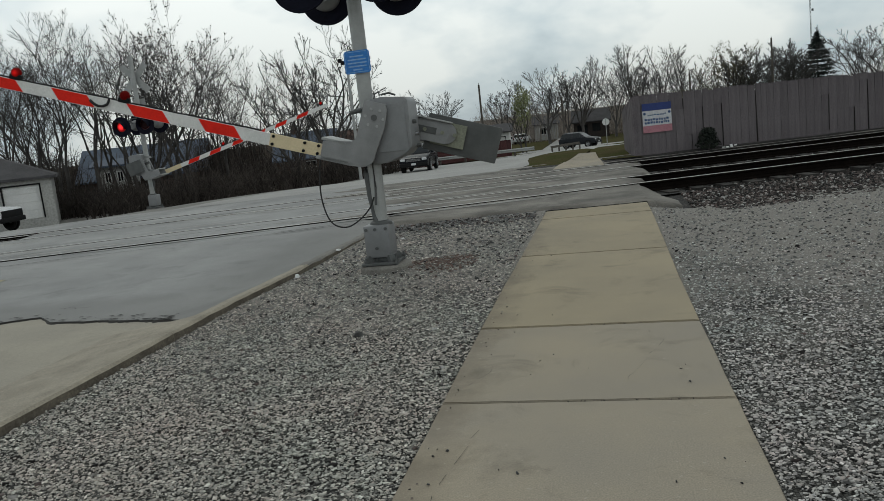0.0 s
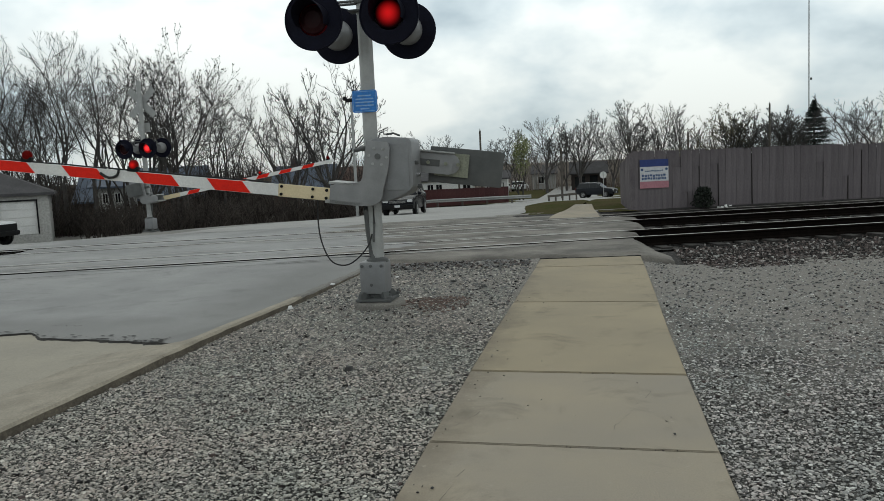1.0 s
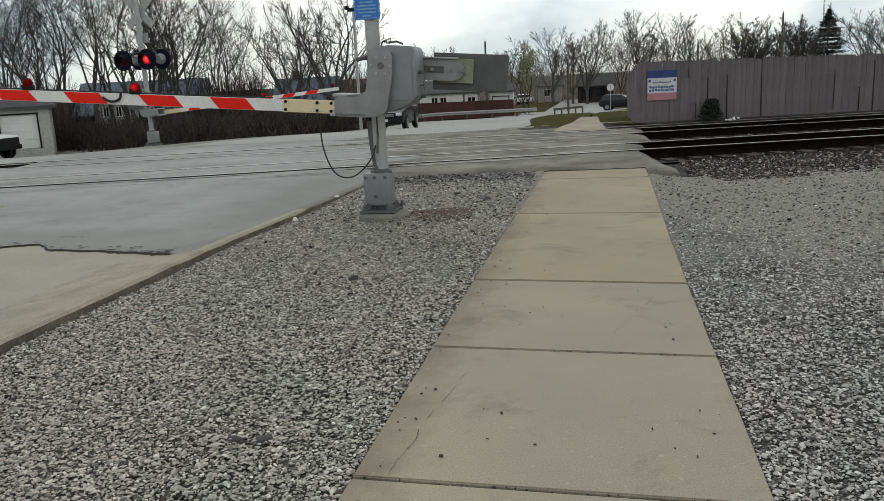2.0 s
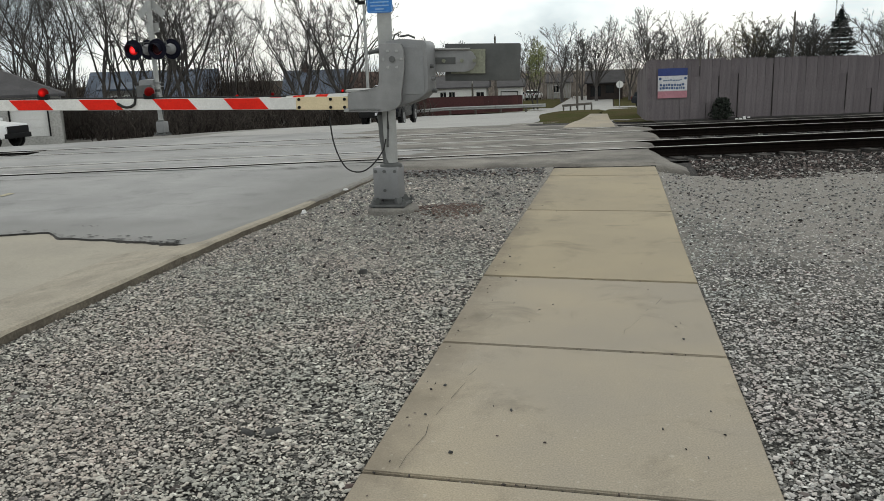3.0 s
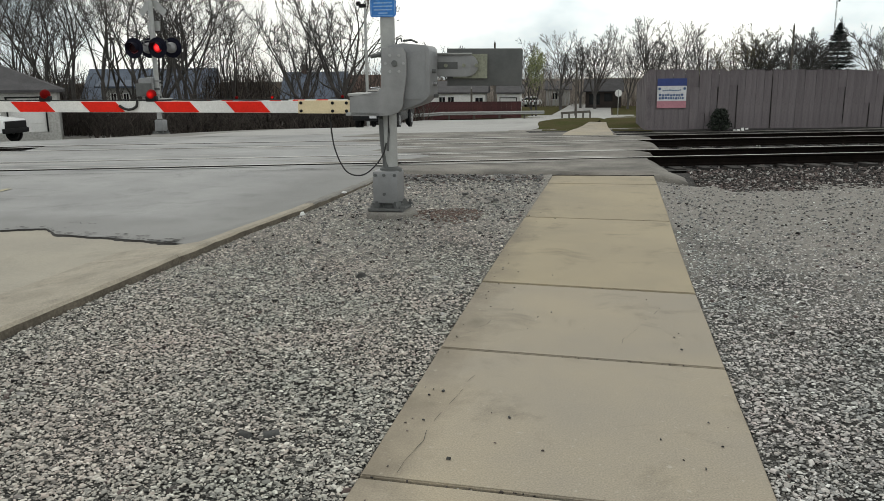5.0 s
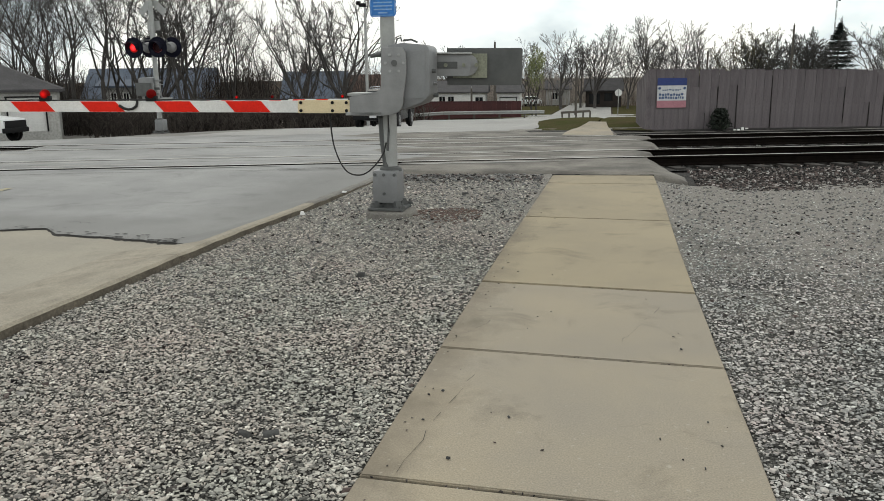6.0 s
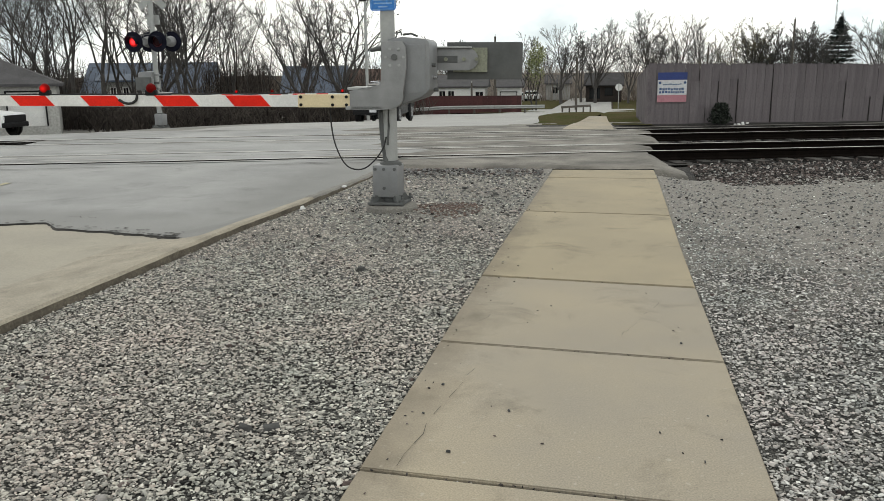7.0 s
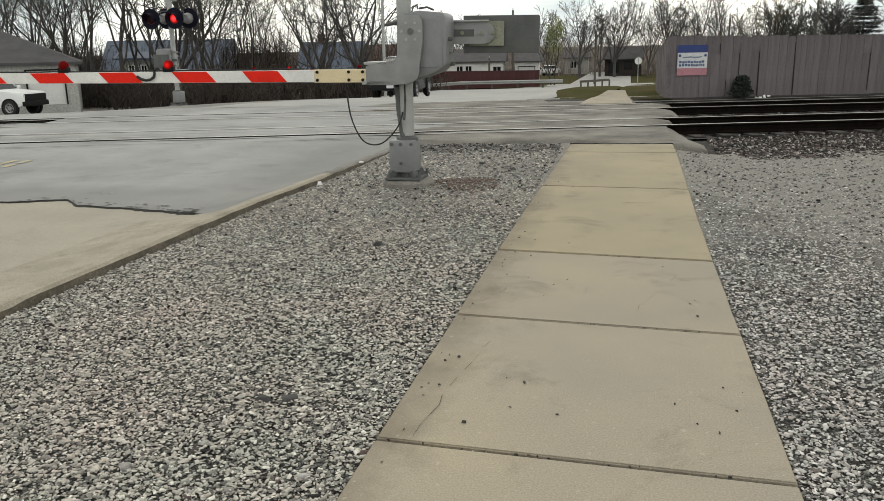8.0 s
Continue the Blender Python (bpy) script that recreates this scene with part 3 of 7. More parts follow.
def lot_z(x, y):
    """The gravel lots beside the walk."""
    if x < 0:
        mound = 0.075 * math.exp(-((x + 1.5) ** 2 + (y - 8.4) ** 2) / 0.55)
        return mound - 0.025 - 0.038 * smooth01(-x / 2.7) + 0.012 * noise.noise((x * 0.9, y * 0.9, 0))
    return -0.025 - 0.10 * smooth01((y - 6) / 6) * smooth01((x - 1.5) / 0.8) + 0.015 * noise.noise((x * 0.8, y * 0.8, 3))


def sheet(name, material, nu, nv, f, label, category, kind="structure", smooth=True, parent=None):
    """A surface from f(a, b) with a and b from 0 to 1."""
    vs = [f(i / nu, j / nv) for j in range(nv + 1) for i in range(nu + 1)]
    fs = [(j * (nu + 1) + i, j * (nu + 1) + i + 1, (j + 1) * (nu + 1) + i + 1, (j + 1) * (nu + 1) + i) for j in range(nv) for i in range(nu)]
    ob = new(name, mesh_of(name, vs, fs, material, smooth))
    if parent is not None:
        ob.parent = parent
        return ob
    return tagged(ob, label, category, "", kind)


def kerb_x(y):
    """The face of the kerb towards the gravel."""
    return -2.83 + 0.13 * smooth01((y - 6.5) / 3.0)


def rail_y(x, v=0.0):
    return RAIL_Y + RAIL_SLOPE * x + v / RC

# ---- ground, road, walk ----
def land():
    xs = [-3000, -900, -300, -160, -110, -80, -60, -50, -42, -36, -30, -25, -20, -16, -13, -10, -7, -4, -1, 2, 5, 8, 12, 16, 20, 26, 32, 40, 50, 65, 90, 140, 300, 900, 3000]
    ys = [-2000, -300, -60, -20, -8, 0, 4, 8, 12, 14, 17, 20, 23, 25, 27, 29, 31, 33, 36, 39, 42, 45, 48, 51, 54, 58, 62, 66, 72, 80, 88, 96, 106, 120, 150, 220, 400, 1000, 3500]
    def z(x, y):
        v = vof(x, y)
        if v > 7:
            return gz(x, y) - (0.26 if -12.2 < x < 1.2 and v < 50 else 0.06)
        return -0.42 if v > -3.2 or x < -2.6 else -0.25
    vs = [(x, y, z(x, y)) for y in ys for x in xs]
    w = len(xs)
    fs = [(j * w + i, j * w + i + 1, (j + 1) * w + i + 1, (j + 1) * w + i) for j in range(len(ys) - 1) for i in range(w - 1)]
    tagged(new("ground", mesh_of("ground", vs, fs, M_EARTH, True)), "bare brown earth with dry grass beyond the tracks", "ground", "", "structure")


def crack_y(x):
    """Where the concrete approach meets the asphalt: a ragged joint."""
    pts_x = [-30, -9.5, -7.5, -5.95, -5.35, -5.0, -4.2, -3.0]
    pts_y = [8.25, 7.66, 7.46, 7.46, 7.69, 7.40, 7.31, 7.08]
    return float(np.interp(x, pts_x, pts_y)) + 0.035 * noise.noise((x * 5, 1.7, 0)) + 0.015 * noise.noise((x * 17, 4, 0))


def road_z(x, y):
    """The road climbs to the rails."""
    return -0.10 + 0.10 * smooth01((y - 8.0) / (rail_y(x) - 8.5))


def roads():
    def asphalt(a, b):
        x = -34 + (kerb_x(9) - 0.10 + 34) * (1 - (1 - a) ** 2.2)
        y0, y1 = crack_y(x), rail_y(x) - 0.10
        y = y0 + (y1 - y0) * b
        x += (kerb_x(y) - kerb_x(9)) * a ** 8
        lap = smooth01((x - kerb_x(y) + 0.70) / 0.57) * smooth01((y - y0) / 0.9)
        return (x, y, road_z(x, y) * (1 - lap) + (kerb_top(y) - 0.016) * lap + (0.006 * noise.noise((x * 0.7, y * 0.7, 0)) if 0 < b < 1 else 0))
    sheet("road", M_ROAD, 150, 24, asphalt, "worn light-grey asphalt road climbing to the railway crossing", "road")
    # the broken edge of the asphalt above the concrete
    def lip(a, b):
        x = -34 + (kerb_x(9) - 0.13 + 34) * (1 - (1 - a) ** 2.2)
        wide = (0.008 + 0.05 * max(0.0, noise.noise((x * 2.3, 2, 0))) + 0.045 * abs(noise.noise((x * 9, 0, 0))) + 0.03 * abs(noise.noise((x * 27, 5, 0)))) * (0.55 + 0.75 * smooth01((x + 6.2) / 2.2))
        return (x, crack_y(x) - wide * b, road_z(x, 7.5) + 0.003 - 0.02 * b)
    sheet("road_edge", M_TARGAP, 420, 1, lip, "dark broken edge of the asphalt beside the concrete", "road edge")
    def conc(a, b):
        x = -34 + (kerb_x(5) - 0.155 + 34) * a
        return (x, -9 + (8.6 + 9) * b, -0.117)
    sheet("pavement", M_PAVE, 30, 12, conc, "pale tan concrete road slab before the crossing", "road")
    bm = bmesh.new()
    for k in range(2):
        for i in range(2):
            y0, y1 = 9.7 + i * 0.3, 9.95 + i * 0.3
            x = -8.25 + k * 0.24
            vs = [bm.verts.new((px, py, road_z(px, py) + 0.008)) for px, py in ((x, y0), (x + 0.11, y0), (x + 0.11, y1), (x, y1))]
            bm.faces.new(vs)
    tagged(part("road_marking", bm, M_YELLOW), "faded yellow double line on the asphalt", "road marking", "", "structure")
    # crumbled edge of the joint
    bm = bmesh.new()
    rng = random.Random(31)
    for _ in range(150):
        x = -3.45 - 2.4 * rng.random() ** 1.9
        y = crack_y(x) + 0.02 + 0.20 * rng.random() ** 3
        r_ = 0.004 + 0.022 * rng.random() ** 2
        a0 = rng.random() * PI
        vs = [bm.verts.new((x + 1.6 * r_ * math.cos(a0 + k * 1.257) * rng.uniform(0.6, 1.2), y + 0.7 * r_ * math.sin(a0 + k * 1.257), road_z(x, y) + 0.009)) for k in range(5)]
        bm.faces.new(vs)
    tagged(part("pits", bm, M_TARGAP), "small dark pits where the asphalt edge crumbles", "road pits", "", "stuff")
    # long thin cracks in the asphalt
    cracks = thing("road_cracks", pose(0, 0, 0), "thin dark cracks wandering over the asphalt", "road crack", "", "structure")
    for x0, y0, x1, y1, w in ((-9.0, 8.10, -6.6, 7.92, 0.016), (-12.0, 10.9, -6.5, 10.1, 0.004), (-5.35, 8.08, -4.95, 8.02, 0.008)):
        bm = bmesh.new()
        n, rows = 60, []
        for i in range(n + 1):
            t = i / n
            x, y = x0 + (x1 - x0) * t, y0 + (y1 - y0) * t + 0.06 * noise.noise((t * 7, x0, 0)) + 0.02 * noise.noise((t * 31, x0, 2))
            h = max(0.0015, w * (0.5 + 0.9 * noise.noise((t * 13, 4, x0))))
            rows.append([bm.verts.new((x, y + d, road_z(x, y) + 0.009)) for d in (-h, h)])
        for r, q in zip(rows, rows[1:]):
            bm.faces.new((r[0], q[0], q[1], r[1]))
        part("crack", bm, M_TARGAP, cracks)
    # asphalt in front of the walk's end, rounded down at its side
    def apron(a, b):
        y0 = 12.60 + 0.03 * noise.noise((a * 9, 0, 5)) + (0.09 if a > 0.6 else 0)
        x = kerb_x(12) - 0.14 + (1.62 - kerb_x(12) + 0.14) * a
        y1 = rail_y(x) - 0.10
        y = y0 + (y1 - y0) * b
        z = 0.0 if b > 0.25 else -0.025 * (1 - b / 0.25) * (1 - smooth01((x + 0.3) / 0.3))
        return (x, y, z + 0.004 - (0.2 if b == 0 else 0))
    sheet("road_apron", M_PATCH, 30, 8, apron, "dark patched asphalt between the walk and the rails", "road")
    def shoulder(a, b):
        x0 = 1.50
        y = 12.66 + (rail_y(x0) - 0.1 - 12.66) * b
        w = (0.74 - 0.38 * b) * (1 + 0.25 * noise.noise((b * 4, 2, 0))) * min(1.0, 0.35 + 5 * b)
        if a > 0.99 or b == 0:
            return (x0 + w * min(1, a / 0.8571) + (0.01 if a > 0.99 else 0), y + (0.02 if b == 0 else 0), -0.45)
        k = a / 0.8571
        return (x0 + w * k, y, 0.004 - 0.15 * k ** 1.8)
    sheet("road_shoulder", M_PATCH, 7, 16, shoulder, "rounded asphalt shoulder sloping to the ballast", "road")
    # crossing strips between and beside the rails
    cuts = [(0.06, 1.385, "crossing_panel"), (1.49, 4.04, "crossing_panel"), (4.16, 5.485, "crossing_panel"), (5.59, 9.0, "crossing_panel")]
    for v0, v1, nm in cuts:
        right = 1.50 if v0 < 1 else (1.72 if v0 < 5 else 0.85)
        def strip(a, b, v0=v0, v1=v1, right=right, old=False):
            v = v0 + (v1 - v0) * b
            bulge = 0.35 * (1 - (2 * b - 1) ** 2)
            u0, u1 = -16.0 if v0 < 4 else (-11.4 if v0 < 5 else -24.0), (right + bulge + v * RS) / RC
            seam = -3.6 + 2.2 * noise.noise((v * 1.3, 0.5, 2)) + 0.7 * noise.noise((v * 6, 3, 1))
            u0, u1 = (u0, seam) if old else (seam, u1)
            u = u0 + (u1 - u0) * a
            x, y = u * RC - v * RS, RAIL_Y + u * RS + v * RC
            dz = 0.006 * noise.noise((x * 1.3, y * 1.3, 2)) - (0.14 if a == 1 and not old else 0)
            return (x, y, gz(x, y) + dz + 0.009)
        sheet(nm, M_PATCH, 40, 12, strip, "cracked dark asphalt strip between the rails of the crossing", "crossing")
        sheet(nm, M_ASPH, 40, 12, lambda a, b, f=strip: f(a, b, old=True), "worn pale asphalt strip between the rails of the crossing", "crossing")
    # worn pale streaks and dark seams along the rails
    rng = random.Random(14)
    worn = thing("road_patches", pose(0, 0, 0), "pale worn streaks and dark seams in the crossing asphalt", "road patch", "", "structure")
    for k in range(56):
        v = rng.choice((-0.35, -0.9, 0.3, 0.7, 1.1, 1.75, 2.2, 2.8, 3.3, 3.8, 4.5, 5.0, 5.9, 6.6, 7.4, 8.2)) + rng.uniform(-0.15, 0.15)
        uc, half = rng.uniform(-14, 1.0 if k % 3 else -4), rng.uniform(0.4, 2.6)
        dark = k % 3 == 0
        wide = rng.uniform(0.012, 0.035) if dark else rng.uniform(0.04, 0.16)
        top, low = [], []
        n = 18
        bm = bmesh.new()
        for i in range(n + 1):
            u = uc + half * (2 * i / n - 1)
            taper = math.sin(PI * i / n) ** 0.5
            mid = v + 0.05 * noise.noise((u * 0.9, v, 3))
            w1 = wide * taper * (0.7 + 0.6 * noise.noise((u * 3.1, v, 7)))
            w2 = wide * taper * (0.7 + 0.6 * noise.noise((u * 3.7, v, 11)))
            for row, vv in ((top, mid + max(0.002, w1)), (low, mid - max(0.002, w2))):
                x, y = u * RC - vv * RS, RAIL_Y + u * RS + vv * RC
                z = road_z(x, y) if vv < 0 else gz(x, y)
                row.append(bm.verts.new((x, y, z + (0.016 if dark else 0.012))))
        for i in range(n):
            bm.faces.new((low[i], low[i + 1], top[i + 1], top[i]))
        part("seam" if dark else "patch", bm, M_TARGAP if dark else M_STREAK, worn)
    # the road beyond
    left = lambda y: float(np.interp(y, [15, 21, 27, 35, 45, 52, 58], [-13.5, -11.2, -10.9, -10.8, -12.6, -13.2, -12.6]))
    right = lambda y: float(np.interp(y, [15, 21, 25, 30, 36, 45, 52, 58], [-1.2, -2.4, -1.2, -1.6, -2.6, -3.0, -1.2, 2.0]))
    def beyond(a, b):
        y = 18.5 + (58 - 18.5) * b
        x = left(y) + (right(y) - left(y)) * a
        y2 = max(y, rail_y(x, 8.7)) if b < 0.5 else y
        return (x, y2, gz(x, y2) + 0.012)
    sheet("road_beyond", M_ASPH2, 20, 50, beyond, "pale asphalt road falling away beyond the tracks", "road")
    cl = [(-8.5, 52), (-4, 56.5), (2, 60), (10, 63), (20, 66), (34, 69), (60, 73)]
    def bend(a, b):
        s = b * (len(cl) - 1)
        i = min(int(s), len(cl) - 2)
        p = Vector(cl[i]).lerp(Vector(cl[i + 1]), s - i)
        d = (Vector(cl[i + 1]) - Vector(cl[i])).normalized()
        q = p + Vector((-d.y, d.x)) * (4.2 - 8.4 * a)
        return (q.x, q.y, gz(q.x, q.y) + 0.02)
    sheet("road_bend", M_ASPH2, 6, 60, bend, "pale asphalt road bending behind the fence", "road")
    def street(a, b):
        y = 62 + 92 * b
        x = -2.5 + (a - 0.5) * (9.5 - 2.2 * smooth01((y - 66) / 30))
        return (x, y, gz(x, y) + 0.015)
    sheet("street", M_ASPH2, 4, 60, street, "pale side street running off between houses", "road")
    def cross(a, b):
        x = -60 + 110 * b
        y = 97 + 0.05 * x + (a - 0.5) * 8
        return (x, y, gz(x, y) + 0.025)
    sheet("cross_street", M_ASPH2, 4, 60, cross, "pale cross street in the distance", "road")
    def yard(a, b):
        y = 12 + 40 * b
        x = -40 + (left(y) + 40) * a
        y = max(y, rail_y(x, 8.7))
        return (x, y, gz(x, y) + 0.004)
    sheet("driveway", M_YARD, 40, 60, yard, "grey paved yard before the garage", "driveway")


def grass_patches():
    def verge(name, poly_l, poly_r, y0, y1):
        def f(a, b):
            y = y0 + (y1 - y0) * b
            x = poly_l(y) + (poly_r(y) - poly_l(y)) * a
            return (x, y, gz(x, y) - 0.03 + 0.06 * min(1.0, 4 * math.sin(PI * a)) + 0.02 * math.sin(PI * a) * noise.noise((x * 2, y * 2, 0)))
        sheet(name, M_GRASS, 10, 20, f, "patchy spring grass verge beside the far walk", "grass")
    verge("grass_verge", lambda y: float(np.interp(y, [23.5, 26, 30, 40, 52], [-1.1, -1.5, -1.9, -2.8, -1.4])), lambda y: float(np.interp(y, [23.5, 26.3, 26.8, 40, 52], [-0.16, 0.24, 0.52, 0.9, 2.9])), 23.5, 52)
    verge("grass_verge", lambda y: float(np.interp(y, [23.5, 26.3, 26.8, 40, 54], [0.90, 0.80, 0.55, 0.93, 3.2])), lambda y: float(np.interp(y, [24.5, 30, 54], [2.2, 2.6, 9])), 23.5, 54)
    verge("grass_yard", lambda y: 1.35 + 0.15 * noise.noise((y * 0.3, 1, 0)), lambda y: 30.0, 67, 140)
    verge("grass_yard", lambda y: -30.0, lambda y: -6.4 + 0.15 * noise.noise((y * 0.3, 5, 0)), 69, 140)
    def f(a, b):
        y = 21.6 + 4.9 * b
        x = float(np.interp(y, [21.6, 24, 26.5], [-0.34, -0.14, 0.26])) + a * float(np.interp(y, [21.6, 24, 26.5], [1.36, 1.06, 0.54]))
        return (x, y, gz(x, y) + 0.035 * smooth01(5 * b) + 0.013)
    sheet("sidewalk_far", M_CONC, 4, 12, f, "tan concrete walk going on beyond the tracks", "sidewalk")


def walk_l(y):
    return -0.035 + 0.068 * smooth01((y - 5.0) / 7.5)


def walk_r(y):
    return 1.53 + 0.066 * smooth01((y - 5.5) / 7.0)


def sidewalk():
    base = thing("sidewalk", pose(0, 0, 0), "tan concrete sidewalk slabs with dark joints leading to the tracks", "sidewalk", "", "structure")
    # each joint: where it meets the strip's edge and the lot's edge
    joints = [(2.657 + 1.55 * k, 2.61 + 1.52 * k) for k in range(-6, 0)] + [(2.657, 2.61), (4.205, 4.133), (5.755, 5.658), (8.69, 8.62), (11.62, 11.66), (12.58, 12.72)]
    rng = random.Random(2)
    for k, ((al, ar), (bl, br)) in enumerate(zip(joints, joints[1:])):
        g = 0.012 if k < 7 else 0.016
        bm = bmesh.new()
        box(bm, (0.5, 0.5, -0.05), (1.0, 1.0, 0.10))
        bmesh.ops.subdivide_edges(bm, edges=[e_ for e_ in bm.edges if abs(e_.verts[0].co.y - e_.verts[1].co.y) > 0.5], cuts=3)
        for v in bm.verts:
            u, w = v.co.x, v.co.y
            y = (al + g + (bl - al - 2 * g) * w) * (1 - u) + (ar + g + (br - ar - 2 * g) * w) * u
            wob = 0.006 * noise.noise((y * 3.0, u * 9, 1))
            v.co.x, v.co.y = (walk_l(y) + wob) * (1 - u) + (walk_r(y) + wob) * u, y
        bmesh.ops.bevel(bm, geom=[e_ for e_ in bm.edges if e_.verts[0].co.z > -0.01 and e_.verts[1].co.z > -0.01 and e_.is_boundary is False and len({round(f_.normal.z) for f_ in e_.link_faces}) > 1], offset=0.006, segments=2, affect="EDGES")
        o = part("slab", bm, M_WALK if k < 8 else M_WALKTAN, base)
        o.location.z = rng.uniform(-0.003, 0.003)
    # fine cracks
    rng = random.Random(8)
    for x0, y0, x1, y1 in ((1.10, 4.78, 1.26, 5.22), (0.98, 4.42, 1.10, 4.78), (0.03, 4.35, 0.30, 5.05), (0.10, 2.70, 0.24, 3.9), (0.05, 11.50, 0.45, 11.50), (1.05, 7.20, 1.50, 7.18)):
        pts = []
        for k in range(13):
            t = k / 12
            pts.append((x0 + (x1 - x0) * t + rng.uniform(-.012, .012), y0 + (y1 - y0) * t))
        bm = bmesh.new()
        for (xa, ya), (xb, yb) in zip(pts, pts[1:]):
            if rng.random() < 0.4:
                continue
            w = rng.uniform(0.0006, 0.0016)
            bm.faces.new([bm.verts.new(p) for p in ((xa - w, ya, 0.0052), (xa + w, ya, 0.0052), (xb + w, yb, 0.0052), (xb - w, yb, 0.0052))])
        part("crack", bm, M_TARGAP, base)
    # black raised strip added for the dark gap where the walk meets the road
    rng = random.Random(19)
    bm = bmesh.new()
    for k in range(22):
        xa = 0.03 + 0.0715 * k
        box(bm, (xa + 0.036, 12.592 + 0.0063 * k, -0.02), (0.074, 0.03, 0.062 + rng.uniform(-0.012, 0.010)))
    part("gap_strip", bm, M_TARGAP, base, "black strip standing in for the dark gap at the end of the walk")
    bm = bmesh.new()
    box(bm, (0.762, 3.0, -0.054), (1.48, 19.1, 0.08))
    part("joint_filler", bm, M_TARGAP, base)


def kerb_top(y):
    return 0.012 - 0.03 * smooth01((y - 9.3) / 2.3)


def kerb():
    base = thing("kerb", pose(0, 0, 0), "worn tan concrete kerb and gutter between road and gravel", "kerb", "", "structure")
    y = -6.0
    while y < 12.75:
        y1 = min(y + 3.05, 12.75)
        n = 24
        bm = bmesh.new()
        rows = []
        for i in range(n + 1):
            yy = y + 0.004 + (y1 - y - 0.008) * i / n
            x = kerb_x(yy) + 0.012 * noise.noise((yy * 3, 0, 0))
            t2 = kerb_top(yy) + 0.010 * noise.noise((yy * 4, 3, 0))
            worn = 0.02 + 0.02 * max(0.0, noise.noise((yy * 2.2, 8, 0)))
            pan = 0.95 - 0.79 * smooth01((yy - 6.75) / 0.40)
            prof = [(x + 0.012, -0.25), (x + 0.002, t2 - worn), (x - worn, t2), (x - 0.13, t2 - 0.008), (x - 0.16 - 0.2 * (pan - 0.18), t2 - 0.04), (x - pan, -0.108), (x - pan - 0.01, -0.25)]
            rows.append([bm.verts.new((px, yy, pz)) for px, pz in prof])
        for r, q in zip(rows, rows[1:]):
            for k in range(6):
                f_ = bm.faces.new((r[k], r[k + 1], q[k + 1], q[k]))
                # the gravel face takes the shaded, soiled colour
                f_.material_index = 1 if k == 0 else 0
        bm.faces.new(rows[0])
        bm.faces.new(rows[-1])
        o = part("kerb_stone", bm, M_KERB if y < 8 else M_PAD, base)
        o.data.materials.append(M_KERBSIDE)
        y = y1


def gravel_lots():
    def left(a, b):
        y = -9 + (12.9 + 9) * b
        x0 = kerb_x(y)
        x = x0 + (0.05 - x0) * a
        return (x, y, lot_z(x, y))
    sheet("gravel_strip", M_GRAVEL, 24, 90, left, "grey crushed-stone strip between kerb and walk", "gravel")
    def right(a, b):
        y = -9 + (14.0 + 9) * b
        x = 1.524 + 24 * a * a
        y2 = min(y, 11.75 + RAIL_SLOPE * x) if b > 0.9 else y
        return (x, y2, lot_z(x, y2))
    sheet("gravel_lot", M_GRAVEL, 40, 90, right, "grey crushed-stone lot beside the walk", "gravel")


CUBE = np.array([(-1, -1, -1), (1, -1, -1), (1, 1, -1), (-1, 1, -1), (-1, -1, 1), (1, -1, 1), (1, 1, 1), (-1, 1, 1)], float)
CUBE_F = np.array([(4, 5, 6, 7), (0, 1, 5, 4), (1, 2, 6, 5), (2, 3, 7, 6), (3, 0, 4, 7)])


def stones(name, pts, sizes, material, label, seed, flat=0.42):
    """Loose angular stones, one joined mesh."""
    rng = np.random.default_rng(seed)
    n = len(pts)
    v = CUBE[None] * (1 + rng.uniform(-0.45, 0.25, (n, 8, 3)))
    v[:, 4:, :2] *= 0.80
    v *= (sizes[:, None] * np.stack([np.ones(n), rng.uniform(0.36, 0.74, n), flat * rng.uniform(0.5, 1.1, n)], 1))[:, None, :] * 0.5
    a = rng.uniform(0, 2 * np.pi, n)
    t = rng.normal(0, 0.24, n)
    ca, sa, ct, st = np.cos(a), np.sin(a), np.cos(t), np.sin(t)
    x, y, z = v[..., 0], v[..., 1], v[..., 2]
    y, z = y * ct[:, None] - z * st[:, None], y * st[:, None] + z * ct[:, None]
    x, y = x * ca[:, None] - y * sa[:, None], x * sa[:, None] + y * ca[:, None]
    v = np.stack([x, y, z], -1) + pts[:, None, :]
    f = (CUBE_F[None] + 8 * np.arange(n)[:, None, None]).reshape(-1, 4)
    me = bpy.data.meshes.new(name)
    me.vertices.add(8 * n)
    me.vertices.foreach_set("co", v.reshape(-1))
    me.loops.add(f.size)
    me.loops.foreach_set("vertex_index", f.reshape(-1).astype(np.int32))
    me.polygons.add(len(f))
    me.polygons.foreach_set("loop_start", np.arange(0, f.size, 4, dtype=np.int32))
    me.materials.append(material)
    me.update(calc_edges=True)
    me.validate()
    return tagged(new(name, me), label, "gravel", "", "stuff")


